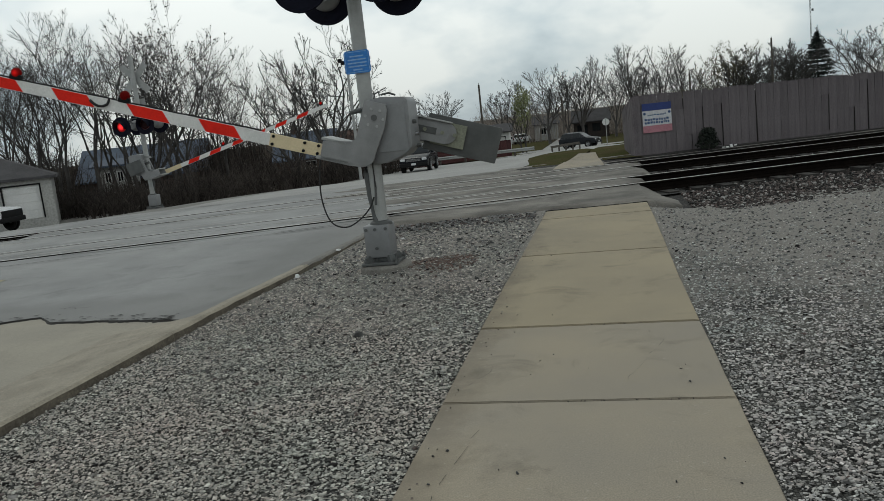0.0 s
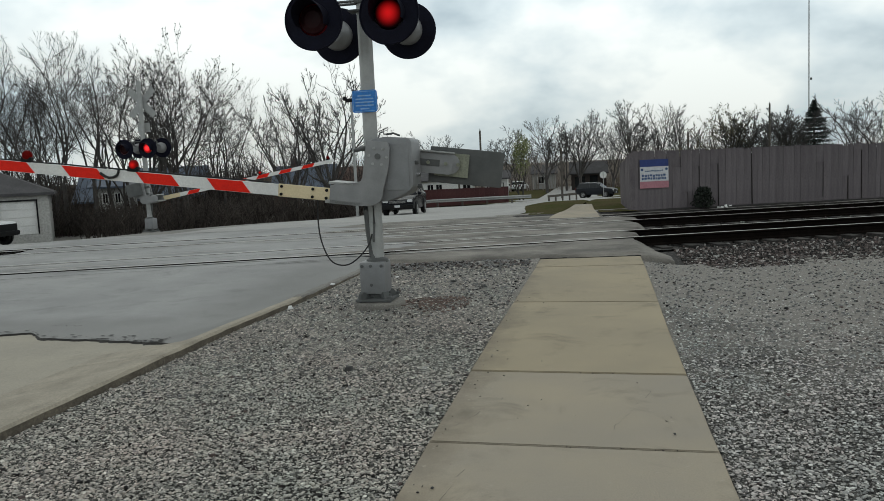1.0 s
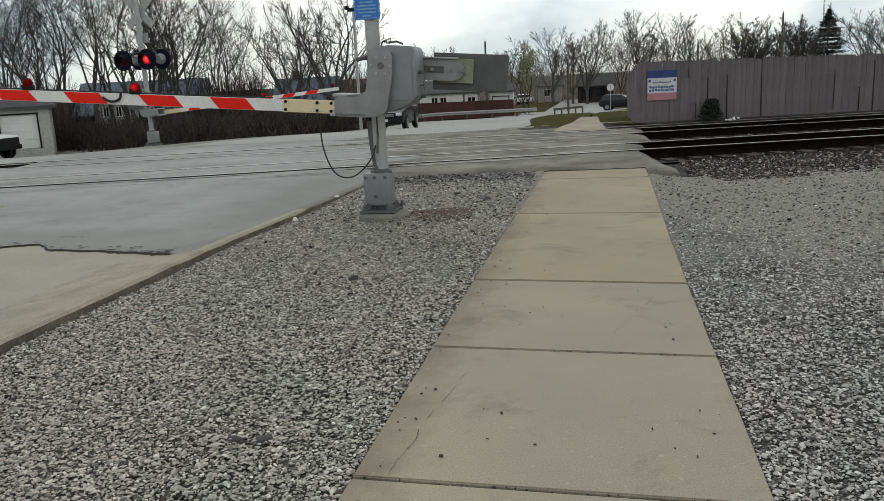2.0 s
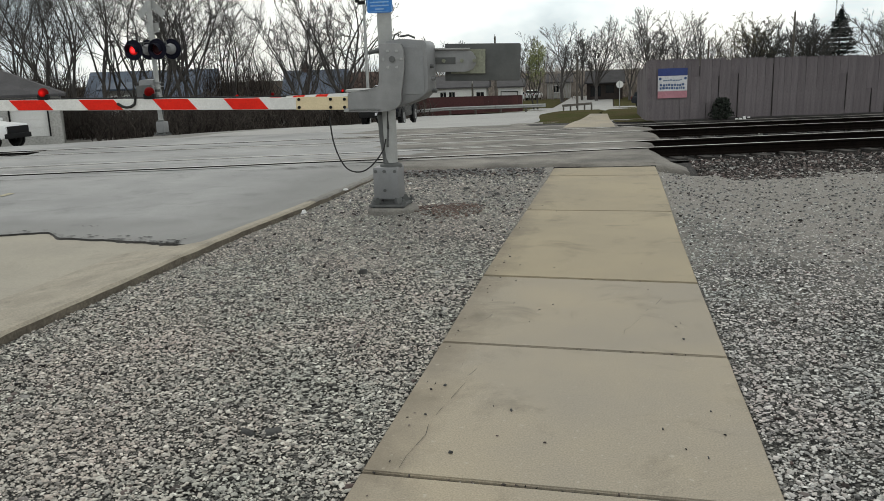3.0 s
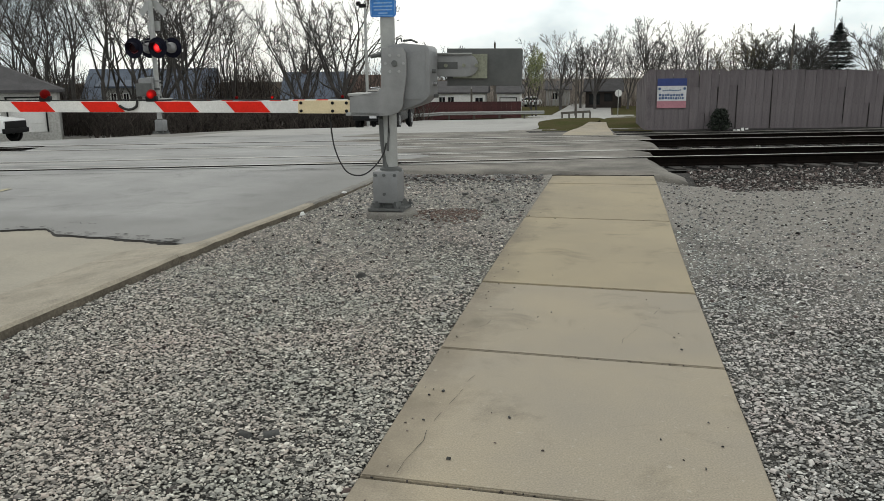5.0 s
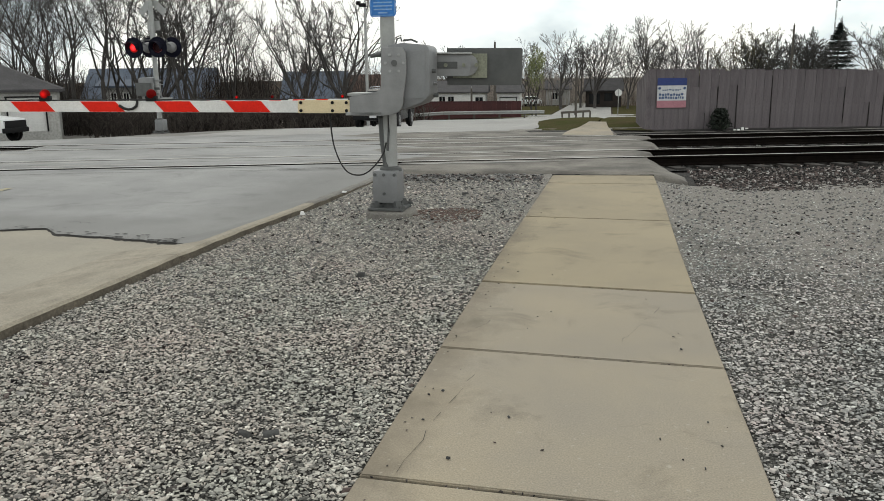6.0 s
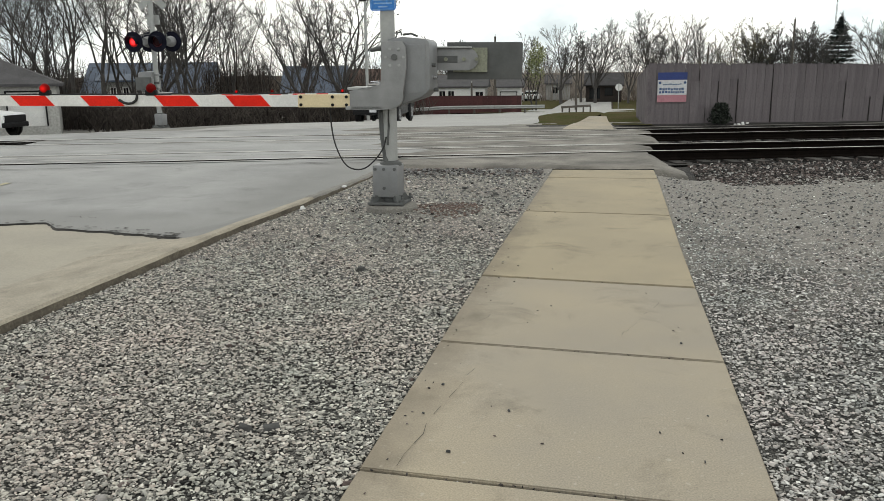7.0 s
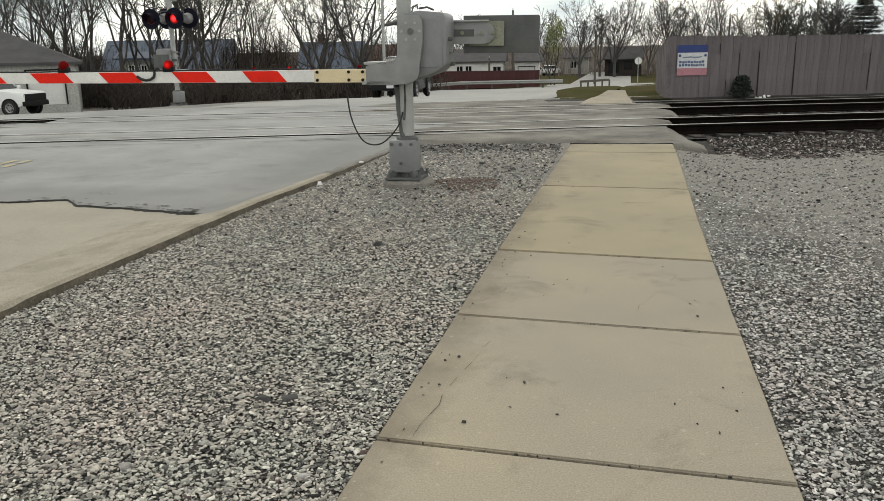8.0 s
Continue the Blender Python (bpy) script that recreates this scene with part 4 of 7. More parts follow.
def loose_stones():
    rng = np.random.default_rng(11)
    def scatter(n, x0, x1, y0, y1, p):
        y = y0 + (y1 - y0) * rng.random(n) ** p
        return x0(y) + (x1(y) - x0(y)) * rng.random(n), y
    def thin(x, y):
        keep = rng.random(len(y)) > 0.87 * np.clip((y - 5.3) / 4.0, 0, 1)
        return x[keep], y[keep]
    for count, x0, x1, label, seed in ((145000, lambda y: np.array([kerb_x(q) + 0.03 for q in y]), lambda y: np.array([walk_l(q) - 0.01 for q in y]), "loose grey and pinkish crushed stones in the strip", 1),
                                       (118000, lambda y: np.array([walk_r(q) + 0.01 for q in y]), lambda y: 3.1 + 0.37 * np.maximum(y, 0), "loose grey crushed stones in the lot", 2)):
        x, y = scatter(count, x0, x1, 0.8, 12.5, 1.7)
        x, y = thin(x, y)
        s = np.clip(rng.lognormal(-4.24, 0.36, len(x)), 0.007, 0.036)
        up = rng.random(len(x))
        p = np.array([(a, b, lot_z(a, b) + 0.003 + 0.016 * h * min(1.0, 0.35 + 4 * abs(a - 0.75) - 3.0)) for a, b, h in zip(x, y, up)])
        stones("gravel_stones", p, s, M_STONE if seed == 1 else M_STONE2, label, seed, 0.27)
    # coarser stones where the strip and the lot run on behind
    for x0, x1, n in ((lambda y: 0 * y - 2.78, lambda y: 0 * y - 0.05, 9000), (lambda y: 0 * y + 1.58, lambda y: 0 * y + 9.0, 20000)):
        x, y = scatter(n, x0, x1, -8.0, 0.85, 0.8)
        p = np.array([(a, b, lot_z(a, b) + 0.006) for a, b in zip(x, y)])
        stones("gravel_stones", p, rng.uniform(0.02, 0.05, n), M_STONE, "loose grey crushed stones beside the walk", n, 0.3)
    x, y = scatter(3200, lambda y: np.array([kerb_x(q) + 0.05 for q in y]), lambda y: 0 * y - 0.05, 5.0, 12.3, 0.9)
    p = np.array([(a, b, lot_z(a, b) + 0.008) for a, b in zip(x, y)])
    stones("grey_stones", p, rng.uniform(0.014, 0.040, len(x)), M_GREYROCK, "mid-grey stones scattered over the dusty strip", 45, 0.5)
    x, y = scatter(1700, lambda y: np.array([kerb_x(q) + 0.05 for q in y]), lambda y: 0 * y - 0.05, 5.0, 12.3, 0.9)
    p = np.array([(a, b, lot_z(a, b) + 0.008) for a, b in zip(x, y)])
    stones("pale_stones", p, rng.uniform(0.018, 0.042, len(x)), M_STONE, "pale stones scattered over the dusty strip", 46, 0.42)
    # darker larger stones here and there
    x, y = scatter(420, lambda y: np.array([kerb_x(q) + 0.05 for q in y]), lambda y: 0 * y - 0.05, 1.6, 12.4, 1.2)
    s = rng.uniform(0.028, 0.058, len(x))
    p = np.array([(a, b, lot_z(a, b) + 0.008) for a, b in zip(x, y)])
    stones("large_stones", p, s, M_BROCK, "larger dark stones lying on the gravel", 3, 0.45)
    x, y = scatter(1100, lambda y: 0 * y + 1.6, lambda y: 3.2 + 0.42 * y, 1.6, 12.4, 1.2)
    s = rng.uniform(0.016, 0.040, len(x))
    p = np.array([(a, b, lot_z(a, b) + 0.008) for a, b in zip(x, y)])
    stones("large_stones", p, s, M_BROCK, "larger dark stones lying on the gravel lot", 4, 0.45)
    x, y = scatter(3400, lambda y: 0 * y + 1.65, lambda y: 3.2 + 0.42 * y, 5.5, 12.4, 0.9)
    p = np.array([(a, b, lot_z(a, b) + 0.006) for a, b in zip(x, y)])
    stones("grey_stones", p, rng.uniform(0.014, 0.038, len(x)), M_GREYROCK, "mid-grey stones scattered over the dusty lot", 44, 0.5)
    # a bank of ballast along the road's edge by the mast
    n = 360
    x = rng.uniform(-2.6, -0.1, n)
    y = 12.38 + rng.normal(0, 0.24, n) + 0.12 * np.sin(x * 3)
    p = np.array([(a, min(b, 12.7), lot_z(a, b) + 0.02) for a, b in zip(x, y)])
    stones("ballast_bank", p, rng.uniform(0.025, 0.07, n), M_BROCK, "coarse dark and grey rocks along the asphalt edge", 5)
    n = 420
    x = rng.uniform(-2.6, -0.1, n)
    y = 12.3 + rng.normal(0, 0.30, n)
    p = np.array([(a, min(b, 12.7), lot_z(a, b) + 0.02) for a, b in zip(x, y)])
    stones("ballast_bank", p, rng.uniform(0.03, 0.065, n), M_GREYROCK, "coarse mid-grey rocks along the asphalt edge", 15)
    n = 420
    a, r = rng.uniform(0, 2 * np.pi, n), 0.52 * rng.random(n) ** 0.7
    x, y = -0.86 + 0.75 * r * np.cos(a), 8.62 + 1.1 * r * np.sin(a)
    p = np.array([(q, w, lot_z(q, w) + 0.02) for q, w in zip(x, y)])
    stones("rusty_stones", p, rng.uniform(0.016, 0.036, n), M_RUSTY, "patch of rust-brown stones beside the mast", 7)
    p = np.array([(-2.63, 8.64, -0.02), (-2.67, 10.32, 0.0), (-2.3, 9.4, -0.01), (-1.9, 10.9, 0.0)])
    stones("white_stones", p, np.array([0.07, 0.065, 0.05, 0.05]), M_WHITE, "a few white stones beside the kerb", 17, 0.55)
    p = np.array([(-1.94, 8.26, -0.02), (-0.36, 7.75, -0.02), (-0.60, 7.03, -0.02), (-1.03, 5.84, -0.02), (-1.68, 8.44, -0.02), (-1.32, 8.30, -0.02), (-0.98, 10.4, 0.0), (-0.5, 9.9, 0.0), (-0.54, 2.97, -0.02), (-0.66, 2.95, -0.02)])
    stones("dark_lumps", p, np.array([0.075, 0.07, 0.085, 0.10, 0.07, 0.07, 0.09, 0.08, 0.09, 0.07]), M_LUMP, "single dark lumps of rock lying on the gravel", 27, 0.5)
    p = np.array([(-3.38, 6.09, -0.085), (-3.26, 6.04, -0.07), (-3.44, 5.82, -0.09), (-3.32, 4.98, -0.085), (-3.25, 4.80, -0.07), (-3.42, 5.22, -0.09), (-3.40, 6.44, -0.088)])
    stones("kerb_pebbles", p, np.array([0.035, 0.045, 0.03, 0.04, 0.03, 0.03, 0.025]), M_LUMP, "a few dark pebbles lying in the gutter", 29, 0.6)
    # darker lumps lying among the gravel
    n = 620
    y = rng.uniform(3.2, 10.5, n)
    x = np.where(rng.random(n) < 0.62, rng.uniform(-2.3, -0.06, n), rng.uniform(1.60, 4.6, n))
    p = np.array([(q, w, lot_z(q, w) + 0.016) for q, w in zip(x, y)])
    stones("dark_stones", p, 0.012 + 0.030 * rng.random(n) ** 2, M_BROCK, "scattered darker lumps among the grey gravel", 23)
    # crumbs on the walk
    n = 60
    x = np.where(rng.random(n) < 0.6, 0.02 + 0.22 * rng.random(n) ** 2, rng.uniform(0.03, 1.5, n))
    y = rng.uniform(1.5, 9, n)
    jn = rng.integers(0, 4, 110)
    x = np.concatenate([x, rng.uniform(0.02, 1.5, 110)])
    y = np.concatenate([y, np.array([2.64, 4.17, 5.71, 8.66])[jn] + rng.uniform(-0.014, 0.014, 110)])
    n = len(x)
    p = np.stack([x, y, np.where(np.arange(n) < 60, 0.006, -0.006)], 1)
    stones("crumbs", p, rng.uniform(0.006, 0.016, n), M_BROCK, "small dark crumbs of stone lying on the walk", 6)
    p = np.array([(0.479, 3.296, 0.008), (1.142, 3.19, 0.008), (0.285, 2.852, 0.008), (1.327, 4.387, 0.008), (1.30, 2.95, 0.008), (1.36, 3.4, 0.008), (0.55, 5.0, 0.008), (0.12, 3.55, 0.008), (0.10, 3.2, 0.008)])
    stones("pebbles", p, np.array([0.017, 0.016, 0.019, 0.016, 0.013, 0.012, 0.012, 0.016, 0.013]), M_LUMP, "single dark pebbles lying on the walk", 9, 0.6)


def tracks():
    for k, v0 in enumerate((0.0, 4.10)):
        tr = thing("railway_track", pose(0, RAIL_Y, 0, 0, 0, math.degrees(math.atan(RAIL_SLOPE))) @ pose(0, v0, 0), "steel rails on dark wooden ties in black ballast", "track", "railway tracks", "structure")
        for w in (0.0, 1.435):
            bm = bmesh.new()
            prof = [(-0.035, 0.012), (0.035, 0.012), (0.037, -0.02), (0.012, -0.04), (0.010, -0.12), (0.07, -0.155), (0.07, -0.17), (-0.07, -0.17), (-0.07, -0.155), (-0.010, -0.12), (-0.012, -0.04), (-0.037, -0.02)]
            ends = []
            for u in (-120.0, 160.0):
                ends.append([bm.verts.new((u, w + a, b)) for a, b in prof])
            for i in range(len(prof)):
                bm.faces.new((ends[0][i], ends[0][(i + 1) % len(prof)], ends[1][(i + 1) % len(prof)], ends[1][i]))
            rail = part("rail", bm, M_RAIL, tr, "near-black steel rail with a bright worn head")
            bm = bmesh.new()
            box(bm, (20, w, 0.0145), (280, 0.062, 0.006))
            part("rail_head", bm, M_RAILTOP, rail)
        bm = bmesh.new()
        box(bm, (0, 0.7175, -0.255), (0.22, 2.36, 0.17), 0.012)
        tie = part("tie", bm, M_TIE, tr)
        rng = random.Random(k)
        u = 2.2 if k == 0 else 2.4
        tie.location = (u, 0, 0)
        for i in range(70):
            u += 0.55
            o = new("tie", tie.data)
            o.parent = tr
            o.location = (u, rng.uniform(-0.05, 0.05), rng.uniform(-0.012, 0.008))
            o.rotation_euler = (0, 0, rng.uniform(-0.02, 0.02))
        u = -14.5
        for i in range(40):
            u -= 0.55
            o = new("tie", tie.data)
            o.parent = tr
            o.location = (u, rng.uniform(-0.05, 0.05), rng.uniform(-0.012, 0.008))
    def bed(a, b):
        u = 1.0 + 90 * a * a
        v = -3.6 + 11.8 * b
        z = -0.235 if v > -0.8 else -0.235 + 0.02 * (v + 0.8)
        if v > 6.2:
            z = -0.235 + 0.235 * smooth01((v - 6.2) / 1.6)
        if v < -2.9:
            z = -0.30
        x, y = u * RC - v * RS, RAIL_Y + u * RS + v * RC
        return (x, y, z + 0.02 * noise.noise((x * 2, y * 2, 0)))
    sheet("ballast", M_BALLAST, 60, 50, bed, "near-black crushed-stone ballast under the tracks", "ballast")
    def bed2(a, b):
        u = -13.4 - 100 * a * a
        v = -3.6 + 11.8 * b
        x, y = u * RC - v * RS, RAIL_Y + u * RS + v * RC
        return (x, y, -0.235 + 0.02 * noise.noise((x * 2, y * 2, 0)))
    sheet("ballast", M_BALLAST, 30, 20, bed2, "dark crushed-stone ballast beyond the road", "ballast")
    def under(a, b):
        u = -16 + 18.5 * a
        v = -0.6 + 10 * b
        return (u * RC - v * RS, RAIL_Y + u * RS + v * RC, -0.20)
    sheet("trackbed", M_TARGAP, 4, 4, under, "black sheet in the flangeways under the crossing", "ballast")
    def strip(a, b):
        u = 0.6 + 60 * a * a
        v = 7.2 + 1.6 * b
        x, y = u * RC - v * RS, RAIL_Y + u * RS + v * RC
        return (x, y, 0.0 + 0.015 * noise.noise((x * 3, y * 3, 0)) - 0.05 * (1 - b))
    sheet("gravel_path", M_GRAVEL, 40, 6, strip, "pale gravel strip at the foot of the fence", "gravel")
    rng = np.random.default_rng(21)
    n = 30000
    u = 1.6 + 22 * rng.random(n) ** 1.5
    v = np.where(rng.random(n) < 0.8, -0.55 - 3.35 * rng.random(n) ** 0.9, rng.uniform(-0.5, 6.5, n))
    x, y = u * RC - v * RS, RAIL_Y + u * RS + v * RC
    z = np.where(v > -0.8, -0.205, -0.22 + 0.02 * (v + 0.8)) + np.where(v < -2.8, 0.13, 0) + np.where(v < -3.2, 0.02, 0)
    ok = ~((x < 2.35) & (v > -3.2) & (v < -0.05))
    stones("ballast_rocks", np.stack([x, y, z], 1)[ok], rng.uniform(0.022, 0.062, n)[ok], M_BROCK, "coarse brown and grey ballast rocks beside the rails", 8, 0.75)


# ---- railway signals ----
def lamp(parent, x, y, z, facing, phase, lit):
    """One flasher: dark background disc, hood, body, and a lens unit that turns its lit or its dark side out."""
    m = Matrix.Translation((x, y, z)) @ (pose(0, 0, 0, 90) if facing < 0 else pose(0, 0, 0, -90))
    bm = bmesh.new()
    lathe(bm, [(0.165, 0.0), (0.31, 0.0), (0.318, 0.008), (0.318, 0.028), (0.31, 0.034), (0.30, 0.02), (0.165, 0.02), (0.165, 0.0)], m, 40)
    lamp_ob = part("lamp", bm, M_BLACK, parent, "black round signal lamp with a red lens", True)
    bm = bmesh.new()
    lathe(bm, [(0.166, 0.0), (0.175, -0.06), (0.16, -0.15), (0.10, -0.215), (0.0, -0.225)], m, 28)
    part("lamp_body", bm, M_BOX, lamp_ob, "rounded silver-grey lamp body", True)
    bm = bmesh.new()
    seg = 20
    rings = []
    for k in range(seg + 1):
        a = radians(-25 + 230 * k / seg)
        s = (1 + math.sin(a)) / 2
        length = 0.10 + 0.22 * s
        pts = []
        for r in (0.165, 0.172):
            for h in (0.018, length):
                pts.append(m @ Vector((r * math.cos(a), -r * math.sin(a) * (1 if facing > 0 else -1), h)))
        rings.append([bm.verts.new(p) for p in pts])
    for a, b in zip(rings, rings[1:]):
        for i, j in ((0, 1), (1, 3), (3, 2), (2, 0)):
            bm.faces.new((a[i], a[j], b[j], b[i]))
    bm.faces.new([rings[0][i] for i in (0, 1, 3, 2)])
    bm.faces.new([rings[-1][i] for i in (0, 1, 3, 2)])
    part("hood", bm, M_BLACK, lamp_ob, "", True)
    # the lens unit: lit side and dark side, turning about an upright axis
    bm = bmesh.new()
    lathe(bm, [(0.15, 0.0), (0.14, 0.018), (0.115, 0.028), (0.09, 0.036), (0.065, 0.041), (0.035, 0.044), (0.0, 0.045)], pose(0, 0, 0, 90), 28)
    lens = part("lens", bm, lit, lamp_ob, "glowing red lens", True)
    seat = Matrix.Translation((x, y - 0.02 * (1 if facing < 0 else -1), z))
    lens.matrix_local = seat
    bm = bmesh.new()
    lathe(bm, [(0.15, 0.0), (0.14, -0.018), (0.09, -0.036), (0.0, -0.045)], pose(0, 0, 0, 90), 28)
    me = bpy.data.meshes.new("lens_back")
    bm.to_mesh(me)
    bm.free()
    # joined into one lens mesh with two surfaces
    b2 = bmesh.new()
    b2.from_mesh(lens.data)
    first = len(b2.faces)
    b2.from_mesh(me)
    bpy.data.meshes.remove(me)
    b2.faces.ensure_lookup_table()
    for f in b2.faces[first:]:
        f.material_index = 1
    b2.to_mesh(lens.data)
    b2.free()
    lens.data.materials.append(M_OFF)
    FLASHERS.append((lens, seat, facing, phase))
    return lamp_ob


FLASHERS = []


def signal(name, m, label, lamp_z, crossbuck, top, sign, lit):
    """A crossing signal: mast, base, gate machine box, flashers. It faces -y; the gate reaches to -x."""
    s = thing(name, m, label, "railway signal", "crossing signals")
    bm = bmesh.new()
    rod(bm, (0, 0, 0.45), (0, 0, top), 0.079, 0.076, 20)
    part("mast", bm, M_GALV, s, "round galvanised mast", True)
    bm = bmesh.new()
    box(bm, (-0.03, 0, 0.355), (0.29, 0.29, 0.36), 0.025)
    base = part("base_box", bm, M_BOX, s, "bolted grey junction base", True)
    bm = bmesh.new()
    lathe(bm, [(0.0, 0.52), (0.125, 0.52), (0.12, 0.555), (0.088, 0.575), (0.075, 0.575)], Matrix.Identity(4), 24)
    part("collar", bm, M_WEIGHT, base, "", True)
    bm = bmesh.new()
    box(bm, (-0.02, 0, 0.112), (0.40, 0.40, 0.028), 0.006)
    rod(bm, (0, 0, 0.09), (0, 0, 0.18), 0.10, None, 16)
    part("flange", bm, M_WEIGHT, base)
    for k in range(4):
        a = radians(45 + 90 * k)
        c_, s_ = math.cos(a), math.sin(a)
        bm = bmesh.new()
        ring = []
        for d in (-0.035, 0.035):
            ring.append([bm.verts.new((r_ * c_ - d * s_ - 0.025, r_ * s_ + d * c_, z_)) for r_, z_ in ((0.10, 0.20), (0.195, 0.20), (0.235, 0.125), (0.17, 0.125))])
        bm.faces.new(ring[0])
        bm.faces.new(ring[1][::-1])
        for i in range(4):
            bm.faces.new((ring[0][i], ring[0][(i + 1) % 4], ring[1][(i + 1) % 4], ring[1][i]))
        part("foot", bm, M_WEIGHT, base)
    for sx in (-0.17, 0.17):
        for sy in (-0.17, 0.17):
            bm = bmesh.new()
            rod(bm, (sx, sy, 0.06), (sx, sy, 0.185), 0.014, None, 8)
            rod(bm, (sx, sy, 0.126), (sx, sy, 0.156), 0.03, None, 6)
            part("anchor_bolt", bm, M_WEIGHT, base)
    for px, pz in ((-0.04, 0.49), (-0.04, 0.28), (-0.14, 0.49), (0.08, 0.49)):
        bm = bmesh.new()
        rod(bm, (px, -0.16, pz), (px, -0.14, pz), 0.018, None, 8)
        part("bolt", bm, M_WEIGHT, base)
    bm = bmesh.new()
    lathe(bm, [(0.0, -0.2), (0.30, -0.2), (0.30, 0.065), (0.285, 0.088), (0.0, 0.10)], Matrix.Identity(4), 10)
    part("foundation", bm, M_PAD, s, "round concrete foundation")
    # gate machine
    bm = bmesh.new()
    r = 0.06
    outline = [(0.04, 1.19), (0.20, 1.195), (0.40, 1.26), *arc(0.49 - r, 1.37, r, -60, 0, 3), *arc(0.49 - r, 1.81, r, 0, 80, 3), (0.20, 1.893), (0.04, 1.87)]
    plate(bm, outline, -0.15, 0.27, 0.02)
    mach = part("gate_machine", bm, M_BOX, s, "silver-grey gate machine housing", True)
    bm = bmesh.new()
    box(bm, (0.265, -0.152, 1.56), (0.37, 0.010, 0.50), 0.004)
    part("cover", bm, M_BOX, mach)
    bm = bmesh.new()
    tube(bm, [(0.10, -0.05, 1.88), (0.12, -0.05, 1.935), (0.16, -0.05, 1.95), (0.17, -0.05, 1.91)], 0.009, 6)
    tube(bm, [(0.17, 0.0, 1.92), (0.26, 0.0, 1.93), (0.33, 0.0, 1.90)], 0.012, 6)
    part("latch", bm, M_WEIGHT, mach)
    for k in range(3):
        bm = bmesh.new()
        rod(bm, (0.48, -0.02 + 0.06 * k, 1.60 - 0.13 * k), (0.53, -0.02 + 0.06 * k, 1.60 - 0.13 * k), 0.022, None, 8)
        part("terminal", bm, M_CHROME if k == 1 else M_WEIGHT, mach)
    for pz in (1.35, 1.78):
        bm = bmesh.new()
        box(bm, (0.0, 0.0, pz), (0.19, 0.19, 0.06), 0.01)
        part("clamp", bm, M_BRACKET, mach)
    bm = bmesh.new()
    rod(bm, (-0.03, -0.12, 1.78), (-0.16, -0.12, 1.76), 0.022, None, 8)
    part("stud", bm, M_WEIGHT, mach)
    bm = bmesh.new()
    tube(bm, [(-0.075, -0.02, 1.30), (-0.085, -0.02, 1.1), (-0.07, -0.02, 0.85), (-0.045, -0.03, 0.68), (-0.03, -0.05, 0.56)], 0.042, 8)
    tube(bm, [(0.01, -0.09, 1.28), (0.012, -0.09, 0.95), (-0.005, -0.09, 0.75)], 0.012, 6)
    part("conduit", bm, M_WEIGHT, s, "dark conduit down the mast", True)
    if sign:
        bm = bmesh.new()
        r = 0.03
        plate(bm, [*arc(0.122 - r, 2.166 + r, r, -90, 0, 4), *arc(0.122 - r, 2.404 - r, r, 0, 90, 4), *arc(-0.160 + r, 2.404 - r, r, 90, 180, 4), *arc(-0.160 + r, 2.166 + r, r, 180, 270, 4)], -0.093, -0.087)
        pl = part("sign", bm, M_BLUE, s, "small blue notice plate with pale print")
        for zz, w in ((2.345, 0.15), (2.31, 0.20), (2.275, 0.21), (2.24, 0.2), (2.205, 0.10)):
            bm = bmesh.new()
            box(bm, (-0.019, -0.0945, zz), (w, 0.002, 0.013))
            part("print_line", bm, M_SIGNTEXT, pl)
        bm = bmesh.new()
        for a, b, w, h in ((-0.019, 2.390, 0.225, 0.005), (-0.019, 2.180, 0.225, 0.005), (-0.148, 2.285, 0.005, 0.19), (0.110, 2.285, 0.005, 0.19)):
            box(bm, (a, -0.0945, b), (w, 0.002, h))
        part("border", bm, M_SIGNTEXT, pl)
        bm = bmesh.new()
        box(bm, (0, 0, 2.33), (0.17, 0.17, 0.03), 0.005)
        box(bm, (0, 0, 2.24), (0.17, 0.17, 0.03), 0.005)
        part("band", bm, M_GALV, pl)
    # crossarm and flashers
    bm = bmesh.new()
    rod(bm, (-0.43, -0.07, lamp_z + 0.25), (0.39, -0.07, lamp_z + 0.25), 0.014, None, 10)
    rod(bm, (-0.43, 0.07, lamp_z + 0.25), (0.39, 0.07, lamp_z + 0.25), 0.014, None, 10)
    for xx in (-0.44, 0.375):
        rod(bm, (xx, -0.30, lamp_z + 0.12), (xx, 0.46, lamp_z + 0.12), 0.022, None, 10)
        rod(bm, (xx, -0.07, lamp_z + 0.25), (xx, -0.07, lamp_z + 0.10), 0.020, None, 10)
        rod(bm, (xx, 0.07, lamp_z + 0.25), (xx, 0.07, lamp_z + 0.10), 0.020, None, 10)
    box(bm, (0, 0, lamp_z + 0.25), (0.16, 0.17, 0.05), 0.010)
    box(bm, (-0.04, -0.02, lamp_z + 0.15), (0.22, 0.17, 0.022), 0.006)
    part("crossarm", bm, M_WEIGHT, s, "dark steel crossarm", True)
    for xx, ph in ((-0.44, 0), (0.375, 1)):
        lamp(s, xx, -0.36, lamp_z + 0.03, -1, ph, lit)
        lamp(s, xx - (0.02 if xx < 0 else 0.01), 0.52, lamp_z, 1, 1 - ph, lit)
    if crossbuck:
        zc = lamp_z + 1.5
        for a in (45, -45):
            bm = bmesh.new()
            box(bm, (0, -0.10 - (0.008 if a > 0 else 0), zc), (1.22, 0.006, 0.22), 0.0, pose(0, 0, 0, 0, a, 0))
            part("crossbuck_board", bm, M_GALV, s, "plain silver back of a crossbuck board")
        bm = bmesh.new()
        box(bm, (0, -0.10, lamp_z + 0.70), (0.44, 0.006, 0.30))
